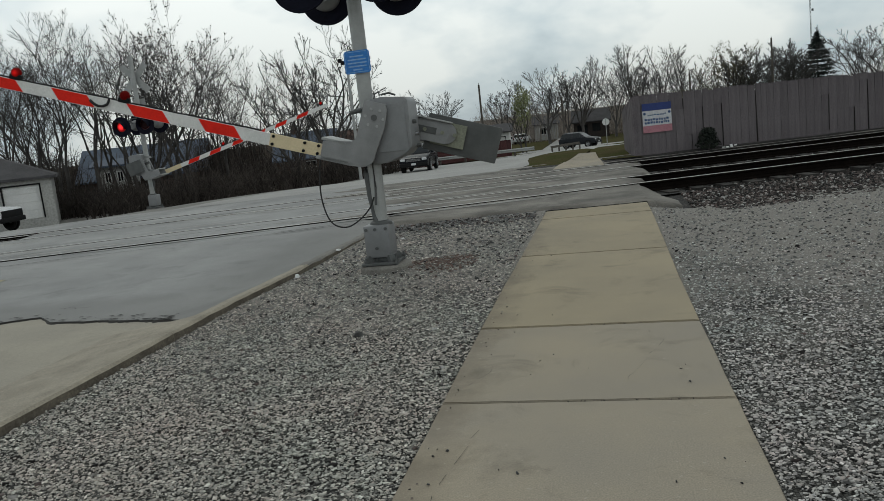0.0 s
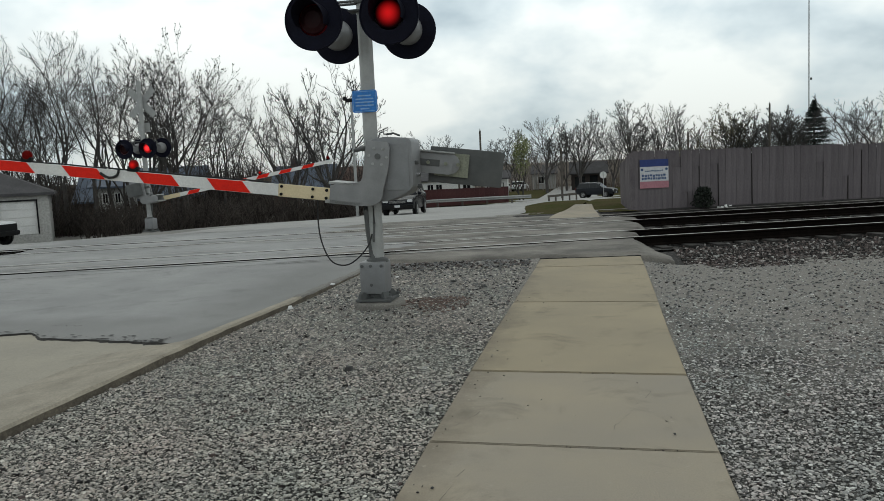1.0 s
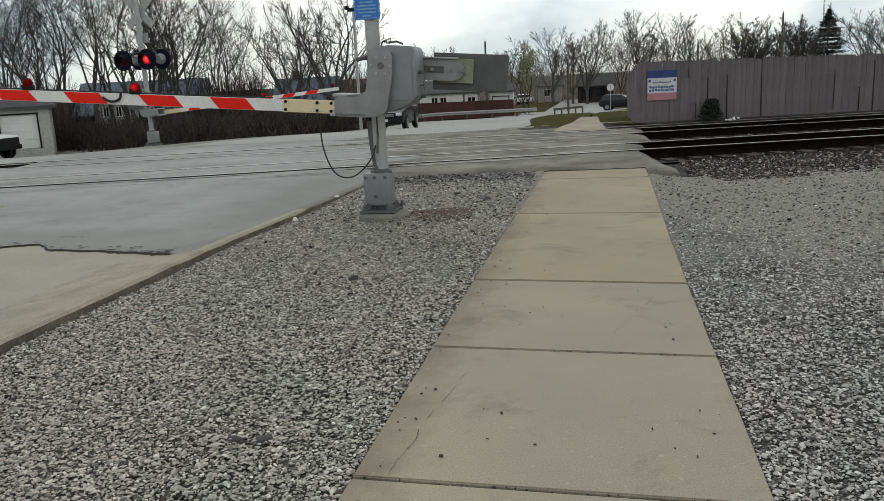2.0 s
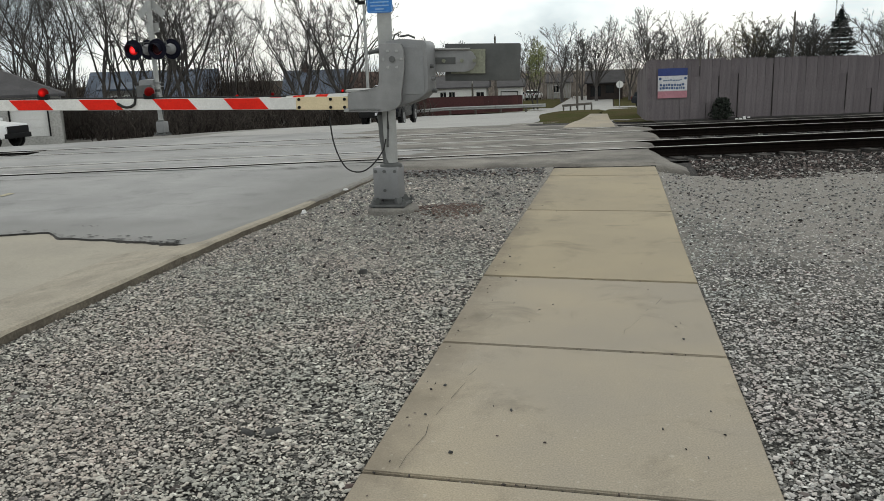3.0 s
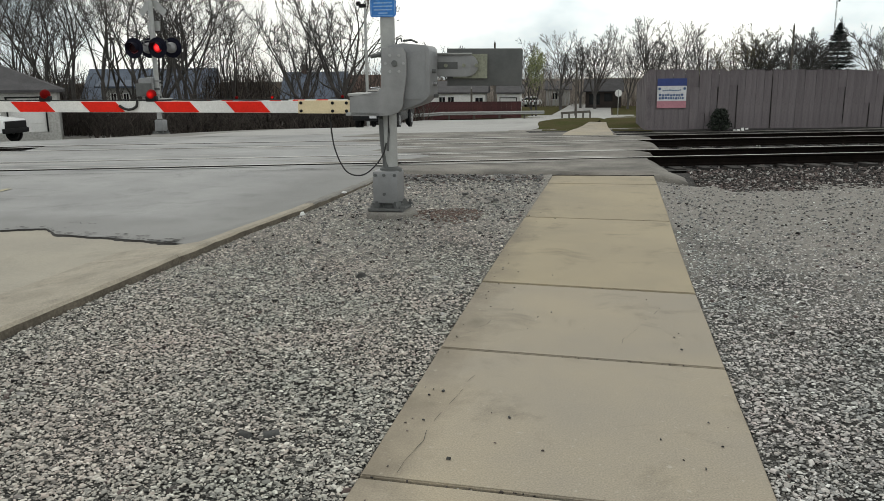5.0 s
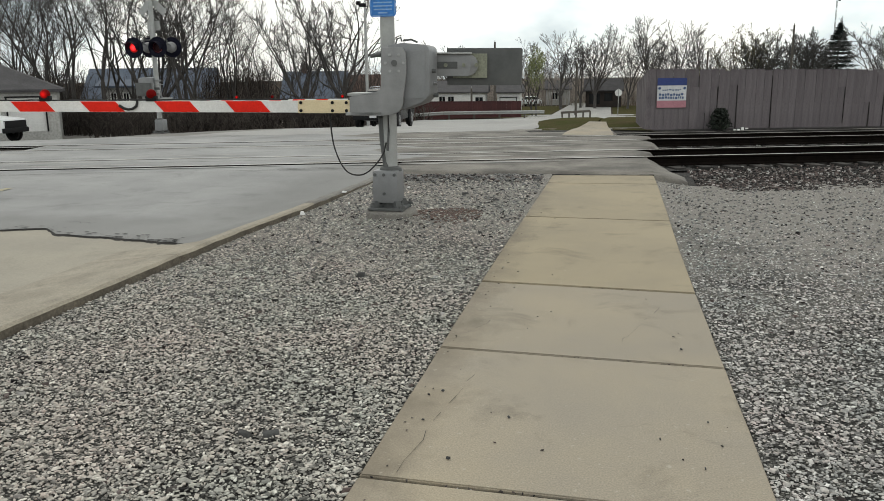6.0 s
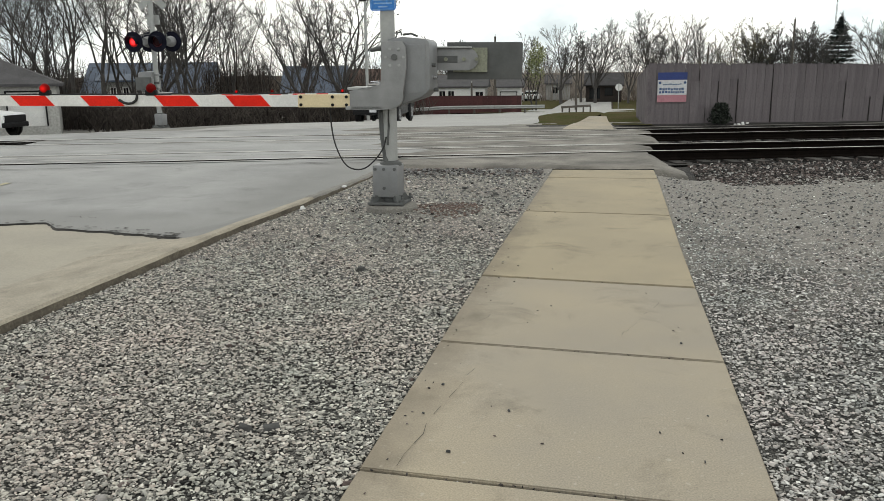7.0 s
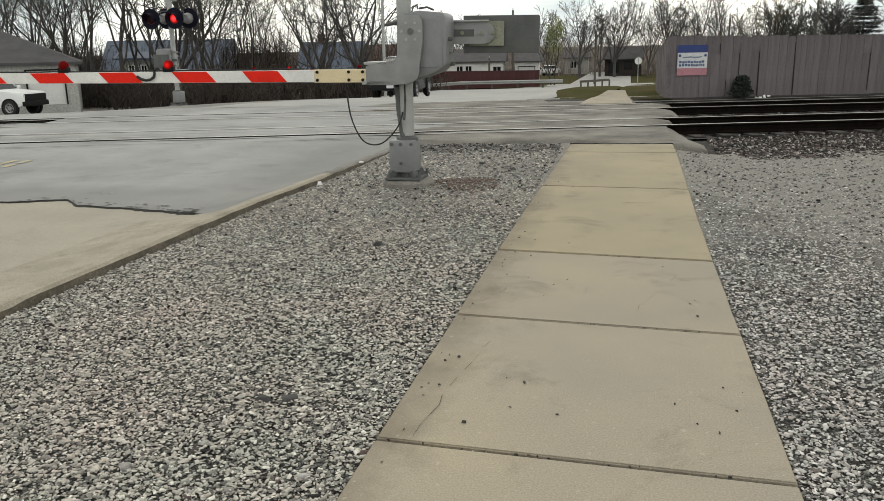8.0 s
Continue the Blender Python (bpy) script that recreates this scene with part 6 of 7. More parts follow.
def trees():
    kinds = [
        tree("bare_tree", 1, 14, 0.58, 1, 4, 2, 0.17, "tall slender bare tree with fine upright twigs"),
        tree("bare_tree", 2, 13, 0.60, 2, 2, 2, 0.15, "bare tree with two leaning stems"),
        tree("bare_tree", 3, 15, 0.56, 2, 3, 2, 0.17, "tall bare tree with a dense twiggy crown"),
        tree("bare_tree", 4, 11, 0.95, 1, 5, 2, 0.20, "broad bare tree with spreading limbs", None, 2.0, None, M_BARKHAZE),
        tree("bare_tree", 5, 12, 1.05, 1, 7, 2, 0.27, "old broad bare oak with a wide crown", None, 2.0, None, M_BARKHAZE),
        tree("budding_tree", 6, 11.5, 0.95, 2, 4, 2, 0.22, "tree with a haze of yellow-green buds", M_TWIG2, 1.3, ("bud_haze", M_BUD, 6, 1, 0.12, 0.16)),
        tree("bare_tree", 7, 11, 0.95, 1, 6, 2, 0.22, "broad bare tree standing at the edge of the wood", None, 1.5),
        tree("bare_tree", 8, 14.5, 0.55, 2, 3, 2, 0.17, "tall bare tree hung with dark seed clusters", None, 1.0, ("seed_haze", M_SEED, 9, 1, 0.10, 0.15)),
        tree("bushy_tree", 9, 8, 1.15, 3, 5, 2, 0.10, "low bushy tree with a thick brown-olive haze of buds", M_TWIG2, 1.5, ("bud_haze", M_BUD, 4, 1, 0.20, 0.17)),
        tree("bare_tree", 10, 10.5, 0.75, 2, 4, 3, 0.16, "bare tree with a close fan of brown twigs", None, 2.2, None, M_BARKHAZE),
    ]
    used = set()
    def put(k, x, y, s, a):
        s *= 1.02 if y > 100 else 1.05 if y < 58 else 1.0
        m = pose(x, y, gz(x, y) - 0.05, 0, 0, a) @ Matrix.Scale(s, 4)
        if k not in used:
            used.add(k)
            kinds[k].matrix_basis = m
            return kinds[k]
        return copy_thing(kinds[k], m)
    rows = [
        # the wood behind the garage yard
        (0, -46, 52, 0.96, 10), (2, -43, 56, 0.93, 80), (1, -41.5, 50, 1.02, 200), (2, -40, 54, 0.97, 130), (0, -37.8, 52.5, 1.0, 20), (7, -36.2, 57, 0.95, 70), (0, -34.5, 51.5, 0.98, 300),
        (6, -33.5, 57, 1.1, 150), (1, -31.7, 53, 0.95, 240), (7, -29.8, 55, 0.97, 40), (7, -28.6, 53, 0.94, 160), (0, -27.0, 56.5, 0.80, 10),
        (1, -23.4, 60, 0.62, 100), (0, -21.4, 64, 0.54, 20), (6, -17.6, 54.5, 0.90, 200), (6, -20.9, 55.5, 0.80, 215),
        (0, -48, 60, 0.97, 210), (0, -31, 64, 0.90, 170), (0, -52, 55, 0.97, 15), (2, -55, 60, 1.0, 100), (1, -26.5, 70, 0.70, 30), (0, -50.5, 66, 1.0, 300), (1, -29.5, 66, 0.85, 200), (2, -63, 70, 1.0, 330), (0, -57, 74, 1.05, 120), (1, -61, 62, 1.0, 60),
        # far trees beyond the road
        (3, -23, 122, 1.02, 70), (3, -12.3, 118, 0.92, 10), (4, -6.4, 124, 0.98, 200), (3, -3.6, 130, 1.0, 20), (4, -1.3, 126, 1.03, 120), (3, 3.6, 124, 1.0, 250),
        (4, 7.4, 128, 1.14, 310), (4, 10.8, 126, 1.06, 20), (8, 12.2, 112, 0.72, 40), (8, 17.2, 113, 0.95, 180), (9, 22.0, 128, 1.0, 80), (5, 19.8, 124, 1.05, 90), (4, 14.8, 124, 0.95, 300), (9, 24.0, 133, 1.02, 10), (9, 30.5, 131, 1.0, 290), (9, 25.4, 124, 1.02, 220), (9, 28.4, 126, 1.05, 140),
        (3, 38.6, 126, 1.12, 60), (4, 42.5, 128, 1.06, 60), (3, 48.0, 124, 1.15, 330), (4, 52.0, 130, 1.15, 200), (0, -30, 120, 0.81, 0), (9, 33.0, 132, 0.90, 33),
    ]
    for r in rows:
        put(*r)
    # small willow with first leaves
    rng = random.Random(77)
    big, small = grow(rng, 7.4, 0.6, 2, 4, 3, 0.12)
    w = thing("young_willow", pose(-7.9, 98, gz(-7.9, 98)), "young willow in yellow-green first leaf", "tree")
    o = new("trunk", net("trunk", big, 6, M_BARK))
    o.parent = w
    tall = [r for r in small if abs(r[3]) < 0.9]
    leaves = tufts(rng, tall, 5, 2, 0.32, 0.18, M_LEAF, "leaves")
    leaves.parent = w
    # dark pine
    def pine(x, y, h):
        t = thing("pine_tree", pose(x, y, gz(x, y)), "dark green pine with drooping tiers of branches", "tree")
        bm = bmesh.new()
        rod(bm, (0, 0, -0.2), (0, 0, h), 0.28, 0.03, 8)
        part("trunk", bm, M_BARK, t)
        vs, fs = [], []
        rg = random.Random(int(x))
        z = 1.6
        while z < h - 0.15:
            reach = (h - z) * 0.41 * rg.uniform(0.85, 1.15) + 0.10
            nb = 15
            for j in range(nb):
                a = 2 * PI * (j + rg.random()) / nb
                ln = reach * rg.uniform(0.65, 1.15)
                zb = z + rg.uniform(-0.12, 0.12)
                for _ in range(40):
                    s_ = rg.random() ** 0.7
                    wv = min(0.34, 0.26 * reach) * (1 - 0.4 * s_)
                    q = Vector((math.cos(a) * ln * s_, math.sin(a) * ln * s_, zb - 0.20 * ln * s_ + 0.18 * s_ * s_ * ln)) + Vector((rg.uniform(-wv, wv), rg.uniform(-wv, wv), rg.uniform(-.24, .08)))
                    k = len(vs)
                    d = Vector((math.cos(a) + rg.uniform(-.8, .8), math.sin(a) + rg.uniform(-.8, .8), rg.uniform(-.35, .2))) * min(0.36, 0.10 + 0.20 * reach)
                    e = Vector((-math.sin(a), math.cos(a), rg.uniform(-.4, .4))) * min(0.13, 0.05 + 0.07 * reach)
                    vs += [q - e, q + e, q + d]
                    fs.append((k, k + 1, k + 2))
            z += (0.28 + 0.30 * min(1.0, reach / 2.2)) * rg.uniform(0.85, 1.15)
        o = new("needles", mesh_of("needles", vs, fs, M_PINE))
        o.parent = t
    pine(33.7, 130, 12.3)
    # brown brush under the wood
    rng = random.Random(3)
    segs = []
    for _ in range(4600):
        x = rng.uniform(-60, -12.5)
        y = 47.5 + 0.28 * (x + 45) * 0.3 + rng.uniform(0, 12)
        if x > -31 and rng.random() < 0.45:
            y = 45 + rng.uniform(-1, 4) + (x + 31) * 0.25
        z = gz(x, y)
        h = rng.uniform(0.6, 2.2) * (1.0 if rng.random() < 0.88 else 1.7)
        p = Vector((x, y, z - 0.1))
        q = p + Vector((rng.uniform(-.6, .6), rng.uniform(-.6, .6), h * 0.55))
        e = q + Vector((rng.uniform(-.7, .7), rng.uniform(-.7, .7), h * 0.45))
        r = rng.uniform(0.018, 0.05)
        segs.append((*p, *q, r, r * 0.7))
        segs.append((*q, *e, r * 0.7, 0.012))
        for _ in range(2):
            g_ = q.lerp(e, rng.random())
            w_ = g_ + Vector((rng.uniform(-.7, .7), rng.uniform(-.7, .7), rng.uniform(0, .8)))
            segs.append((*g_, *w_, 0.016, 0.01))
    for _ in range(6400):      # deeper undergrowth
        x = rng.uniform(-82, -22)
        y = rng.uniform(60, 84) + 0.12 * (x + 40)
        if (y < 71 and -49.5 < x * 70 / y < -37) or (y < 81 and -34 < x * 80 / y < -24.5):
            continue
        h = rng.uniform(2.4, 6.2) * (1.0 if rng.random() < 0.8 else 1.35)
        p = Vector((x, y, gz(x, y) - 0.1))
        q = p + Vector((rng.uniform(-.8, .8), rng.uniform(-.8, .8), h * 0.5))
        e = q + Vector((rng.uniform(-1, 1), rng.uniform(-1, 1), h * 0.5))
        segs += [(*p, *q, 0.035, 0.03), (*q, *e, 0.03, 0.015)]
        for _ in range(3):
            g_ = p.lerp(e, rng.uniform(0.3, 1))
            segs.append((*g_, *(g_ + Vector((rng.uniform(-.9, .9), rng.uniform(-.9, .9), rng.uniform(0, 1)))), 0.02, 0.012))
    o = tagged(new("brush", net("brush", segs, 3, M_BRUSH)), "dense brown leafless brush under the trees", "brush", "", "stuff")
    segs = []
    for _ in range(4000):
        x = rng.uniform(-60, 70)
        y = rng.uniform(136, 190)
        z = gz(x, y)
        clump = 0.5 + noise.noise((x * 0.13, y * 0.05, 4.0))
        h = rng.uniform(2.0, 4.4) + 3.8 * max(0.0, clump)
        p = Vector((x, y, z - 0.1))
        q = p + Vector((rng.uniform(-.5, .5), rng.uniform(-.5, .5), h * 0.5))
        e = q + Vector((rng.uniform(-.8, .8), rng.uniform(-.8, .8), h * 0.5))
        segs += [(*p, *q, 0.04, 0.03), (*q, *e, 0.03, 0.014)]
        for _ in range(3):
            g_ = q.lerp(e, rng.random() * 0.8)
            segs.append((*g_, *(g_ + Vector((rng.uniform(-.9, .9), rng.uniform(-.5, .5), h * rng.uniform(.12, .35)))), 0.02, 0.012))
    tagged(new("far_brush", net("far_brush", segs, 3, M_THICKET)), "far brown leafless thicket", "brush", "", "stuff")


# ---- buildings ----
def house(name, m, w, d, wall_h, roof_h, walls, roof, label, hip=0.0, over=0.4, openings=(), category="house", chimney=False, trim=None):
    """A house with its front at y = 0 facing -y, x from 0 to w. openings: (x, z, width, height, kind)."""
    h = thing(name, m, label, category)
    t = 0.2
    cols = sorted([(x, z, ww, hh, k) for x, z, ww, hh, k in openings])
    bm = bmesh.new()
    x = 0.0
    for ox, oz, ow, oh, k in cols:
        if ox > x:
            box(bm, ((x + ox) / 2, t / 2, wall_h / 2), (ox - x, t, wall_h))
        if oz > 0.02:
            box(bm, (ox + ow / 2, t / 2, oz / 2), (ow, t, oz))
        if oz + oh < wall_h - 0.02:
            box(bm, (ox + ow / 2, t / 2, (oz + oh + wall_h) / 2), (ow, t, wall_h - oz - oh))
        x = ox + ow
    if x < w:
        box(bm, ((x + w) / 2, t / 2, wall_h / 2), (w - x, t, wall_h))
    box(bm, (w / 2, d - t / 2, wall_h / 2), (w, t, wall_h))
    box(bm, (t / 2, d / 2, wall_h / 2), (t, d - 2 * t, wall_h))
    box(bm, (w - t / 2, d / 2, wall_h / 2), (t, d - 2 * t, wall_h))
    box(bm, (w / 2, d / 2, -0.3), (w, d, 0.6))
    if not hip:
        for xx in (0.06, w - 0.06):
            vs = [bm.verts.new(p) for p in ((xx - 0.05, 0, wall_h), (xx - 0.05, d, wall_h), (xx - 0.05, d / 2, wall_h + roof_h - 0.05), (xx + 0.05, 0, wall_h), (xx + 0.05, d, wall_h), (xx + 0.05, d / 2, wall_h + roof_h - 0.05))]
            for f in ((0, 1, 2), (5, 4, 3), (0, 3, 4, 1), (1, 4, 5, 2), (2, 5, 3, 0)):
                bm.faces.new([vs[i] for i in f])
    part("wall", bm, walls, h)
    bm = bmesh.new()
    a = [(-over, -over), (w + over, -over), (w + over, d + over), (-over, d + over)]
    lo = [bm.verts.new((px, py, wall_h - 0.02)) for px, py in a]
    lo2 = [bm.verts.new((px, py, wall_h + 0.14)) for px, py in a]
    r0, r1 = bm.verts.new((hip - over * (hip == 0), d / 2, wall_h + roof_h)), bm.verts.new((w - hip + over * (hip == 0), d / 2, wall_h + roof_h))
    bm.faces.new(lo[::-1])
    for k in range(4):
        bm.faces.new((lo[k], lo[(k + 1) % 4], lo2[(k + 1) % 4], lo2[k]))
    bm.faces.new((lo2[0], lo2[1], r1, r0))
    bm.faces.new((lo2[1], lo2[2], r1))
    bm.faces.new((lo2[2], lo2[3], r0, r1))
    bm.faces.new((lo2[3], lo2[0], r0))
    part("roof", bm, roof, h)
    for ox, oz, ow, oh, k in cols:
        bm = bmesh.new()
        if k == "window":
            box(bm, (ox + ow / 2, 0.12, oz + oh / 2), (ow, 0.02, oh))
            win = part("window", bm, M_GLASS, h, "dark window")
            bm = bmesh.new()
            for cx, cz, sx, sz in ((ox + ow / 2, oz + oh, ow + 0.16, 0.08), (ox + ow / 2, oz, ow + 0.16, 0.08), (ox, oz + oh / 2, 0.08, oh), (ox + ow, oz + oh / 2, 0.08, oh), (ox + ow / 2, oz + oh / 2, 0.05, oh)):
                box(bm, (cx, -0.005, cz), (sx, 0.06, sz))
            part("frame", bm, trim or M_DOORW, win)
        else:
            n = 4
            for i in range(n):
                box(bm, (ox + ow / 2, 0.13, oz + oh * (i + 0.5) / n), (ow - 0.02, 0.04, oh / n - 0.025), 0.008)
            box(bm, (ox + ow / 2, 0.15, oz + oh / 2), (ow - 0.01, 0.02, oh))
            dr = part("garage_door" if k == "garage" else "door", bm, M_DOORW, h, "white panelled door")
            bm = bmesh.new()
            for cx, cz, sx, sz in ((ox + ow / 2, oz + oh + 0.03, ow + 0.2, 0.09), (ox - 0.04, oz + oh / 2, 0.09, oh), (ox + ow + 0.04, oz + oh / 2, 0.09, oh)):
                box(bm, (cx, -0.01, cz), (sx, 0.05, sz))
            part("frame", bm, M_PLASTIC, dr)
    if chimney:
        bm = bmesh.new()
        box(bm, (w * 0.3, d / 2, wall_h + roof_h), (0.6, 0.6, 1.6), 0.02)
        part("chimney", bm, M_BRICK, h)
    return h


def buildings():
    z = -1.42
    house("garage", pose(-31.7, 42.8, z, 0, 0, 36) @ pose(-14.1, 0, 0), 14.1, 9.0, 2.40, 2.3, M_SIDING, M_ROOF, "pale sided garage with a dark hipped roof", hip=4.6, over=0.35, category="garage",
          openings=((3.0, 0.05, 2.4, 2.0, "garage"), (7.2, 0.9, 0.9, 1.1, "window"), (8.6, 0.05, 1.0, 2.0, "door"), (11.4, 0.05, 2.0, 2.02, "garage")))
    house("blue_roofed_house", pose(-48.0, 68.2, -2.7, 0, 0, 20), 11.6, 8, 2.3, 3.2, M_BRICK, M_BLUEROOF, "brown house with a blue-grey roof among the trees", openings=((3, 0.9, 1.2, 1.2, "window"), (6, 0.9, 1.2, 1.2, "window")), chimney=False)
    house("grey_shed", pose(-44.4, 65.6, -2.6, 0, 0, 20), 3.2, 3.0, 3.6, 0.7, M_SIDING, M_BLUEROOF, "small pale grey shed before the blue-roofed house", openings=((0.8, 2.2, 0.5, 0.9, "window"), (1.9, 2.2, 0.5, 0.9, "window")), category="shed")
    house("blue_roofed_house", pose(-32.8, 80, -2.9, 0, 0, 14), 6.2, 7, 2.3, 3.0, M_BRICK, M_BLUEROOF, "small brown house with a blue-grey roof", openings=((3, 0.9, 1.2, 1.2, "window"),), chimney=True)
    house("brown_house", pose(-26.6, 83, -2.9, 0, 0, 8), 6.4, 6, 2.3, 2.6, M_DARKWALL, M_BRICK, "dark house with a red-brown roof behind the brush", openings=((2, 0.9, 1.2, 1.2, "window"),))
    house("white_house", pose(-21.4, 98, -2.9, 0, 0, 6), 7.2, 7, 2.6, 1.5, M_DOORW, M_ROOF, "low white house with a grey roof", openings=((1.5, 1.0, 0.8, 1.2, "window"), (2.6, 1.0, 0.8, 1.2, "window"), (6, 0.9, 1.0, 1.2, "window")))
    house("white_house", pose(-13.0, 101, -2.9, 0, 0, 4), 2.9, 5, 2.5, 1.1, M_DOORW, M_ROOF, "small white garage with a dark roof", openings=((0.4, 0.05, 2.0, 1.9, "garage"),))
    house("grey_house", pose(-10.4, 146, -3.3, 0, 0, 2), 4.2, 6, 2.6, 1.6, M_SIDING, M_ROOF, "far pale house with a dark roof", openings=((1, 0.9, 1.2, 1.2, "window"),))
    house("dark_house", pose(-2.9, 132, -3.2, 0, 0, 0), 5.6, 7, 2.4, 2.0, M_DARKWALL, M_ROOF, "far dark brown house with a low roof", trim=M_PLASTIC, openings=((0.6, 0.4, 1.6, 1.6, "window"), (3.0, 0.9, 1.2, 1.2, "window")))
    # dark red board wall before the white houses
    f = thing("red_fence", pose(-18.8, 78, gz(-14, 78)), "low dark red board fence before white houses", "fence")
    bm = bmesh.new()
    box(bm, (0, 0, 0.82), (0.478, 0.04, 1.85), 0.004)
    b0 = part("board", bm, M_REDWALL, f)
    for i in range(1, 24):
        o = new("board", b0.data)
        o.parent = f
        o.location = (0.48 * i, 0.02 * i, 0)


def street_things():
    g = thing("guardrail", pose(0, 0, 0), "pale steel guardrail on the outside of the bend", "guardrail")
    pts = [(-15.2, 59.0), (-11.5, 60.1), (-7.7, 60.8), (-3.9, 61.2)]
    for (xa, ya), (xb, yb) in zip(pts, pts[1:]):
        za, zb = gz(xa, ya), gz(xb, yb)
        bm = bmesh.new()
        prof = [(0.0, 0.34), (-0.05, 0.37), (-0.05, 0.42), (0.0, 0.46), (-0.05, 0.50), (-0.05, 0.56), (0.0, 0.60), (0.02, 0.60), (0.02, 0.34)]
        r0 = [bm.verts.new((xa, ya + a, za + b)) for a, b in prof]
        r1 = [bm.verts.new((xb - 0.02, yb + a, zb + b)) for a, b in prof]
        for k in range(len(prof)):
            bm.faces.new((r0[k], r0[(k + 1) % len(prof)], r1[(k + 1) % len(prof)], r1[k]))
        bm.faces.new(r0)
        bm.faces.new(r1)
        part("beam", bm, M_GALV, g, "pale corrugated steel beam")
        for t in (0.1, 0.6):
            px, py = xa + (xb - xa) * t, ya + (yb - ya) * t + 0.12
            bm = bmesh.new()
            box(bm, (px, py, gz(px, py) + 0.15), (0.13, 0.15, 0.85), 0.01)
            part("post", bm, M_WOODP, g)
    r = thing("low_rail", pose(0, 0, 0), "low dark wooden rail on short posts", "rail")
    bm = bmesh.new()
    box(bm, (-1.6, 61.4, gz(-1.6, 61.4) + 0.44), (2.2, 0.08, 0.17), 0.01, pose(0, 0, 0, 0, -3, 8))
    part("rail_beam", bm, M_WOODP, r)
    for k in range(5):
        px = -2.6 + 0.52 * k
        bm = bmesh.new()
        box(bm, (px, 61.48 + 0.07 * k, gz(px, 61.4) + 0.12), (0.12, 0.1, 0.70), 0.01)
        part("post", bm, M_WOODP, r)
    s = thing("road_sign", pose(1.75, 83, gz(1.75, 83)), "back of a round-cornered street sign on a post", "sign")
    bm = bmesh.new()
    rod(bm, (0, 0, -0.2), (0, 0, 2.7), 0.035, None, 8)
    part("post", bm, M_GALV, s)
    bm = bmesh.new()
    lathe(bm, [(0.0, 0.0), (0.37, 0.0), (0.37, 0.02), (0.0, 0.02)], Matrix.Translation((0, 0.06, 2.3)) @ pose(0, 0, 0, 90), 8)
    part("sign_face", bm, M_WHITE, s, "pale eight-sided sign")
    # slim street light and wooden poles
    p = thing("light_pole", pose(-12.75, 44.5, gz(-12.75, 44.5)), "slim pale pole with a small lamp head", "street light")
    bm = bmesh.new()
    rod(bm, (0, 0, -0.3), (0, 0, 6.6), 0.10, 0.075, 10)
    part("pole", bm, M_GALV, p)
    bm = bmesh.new()
    box(bm, (-0.12, 0, 6.7), (0.42, 0.2, 0.22), 0.04)
    box(bm, (-0.38, 0, 6.82), (0.22, 0.2, 0.24), 0.04)
    part("lamp_head", bm, M_PLASTIC, p)
    for x, y, h in ((-12.75, 97, 8.75), (-15.6, 97, 3.6), (-3.1, 99, 6.2), (12.9, 108, 7.6), (22.9, 108, 10.6)):
        p = thing("utility_pole", pose(x, y, gz(x, y)), "dark wooden utility pole", "pole")
        bm = bmesh.new()
        rod(bm, (0, 0, -0.3), (0, 0, h), 0.15, 0.11, 8)
        part("pole", bm, M_WOODP, p)
        bm = bmesh.new()
        rod(bm, (0, 0, h), (0, 0, h + 0.25), 0.05, 0.03, 6)
        part("pole_cap", bm, M_GALV, p)
    t = thing("radio_mast", pose(40.6, 161, gz(40, 161)), "very tall slim pale radio mast with small aerials", "mast")
    bm = bmesh.new()
    for a in range(3):
        an = 2 * PI * a / 3
        rod(bm, (0.12 * math.cos(an), 0.12 * math.sin(an), 0), (0.09 * math.cos(an), 0.09 * math.sin(an), 33.5), 0.03, None, 5)
    for k in range(46):
        z0 = 0.72 * k
        for a in range(3):
            an, bn = 2 * PI * a / 3, 2 * PI * (a + 1) / 3
            rod(bm, (0.11 * math.cos(an), 0.11 * math.sin(an), z0), (0.11 * math.cos(bn), 0.11 * math.sin(bn), z0 + 0.7), 0.016, None, 4, False)
    part("lattice", bm, M_GALV, t)
    bm = bmesh.new()
    for dx in (-0.45, 0.45):
        box(bm, (dx, 0, 33.3), (0.35, 0.35, 0.9), 0.03)
    rod(bm, (0, 0, 33), (0, 0, 34.6), 0.05, None, 6)
    box(bm, (0.4, 0, 18), (0.3, 0.3, 0.4))
    part("aerials", bm, M_WEIGHT, t)


# ---- vehicles ----
def wheel(parent, x, y, r, w, rim):
    wh = part("wheel", lathe(bmesh.new(), [(r * 0.62, -w / 2), (r * 0.93, -w / 2), (r, -w / 2 + 0.04), (r, w / 2 - 0.04), (r * 0.93, w / 2), (r * 0.62, w / 2)], pose(0, 0, 0, 90), 24), M_TYRE, parent, "black tyre", True)
    wh.location = (x, y, r)
    bm = bmesh.new()
    sgn = 1 if y > 0 else -1
    lathe(bm, [(0.0, 0.02), (r * 0.14, 0.02), (r * 0.18, 0.0), (r * 0.45, -0.01), (r * 0.60, 0.03), (r * 0.63, 0.02), (r * 0.63, -0.05), (0.0, -0.05)], pose(0, 0, 0, -90 * sgn) @ Matrix.Translation((0, 0, w / 2 - 0.02)), 20)
    for k in range(5):
        a = 2 * PI * k / 5
        box(bm, (r * 0.36 * math.cos(a), sgn * (w / 2 - 0.005), r * 0.36 * math.sin(a)), (r * 0.46, 0.02, r * 0.13), 0, pose(0, 0, 0, 0, -math.degrees(a), 0))
    part("rim", bm, rim, wh, "silver rim")
    return wh


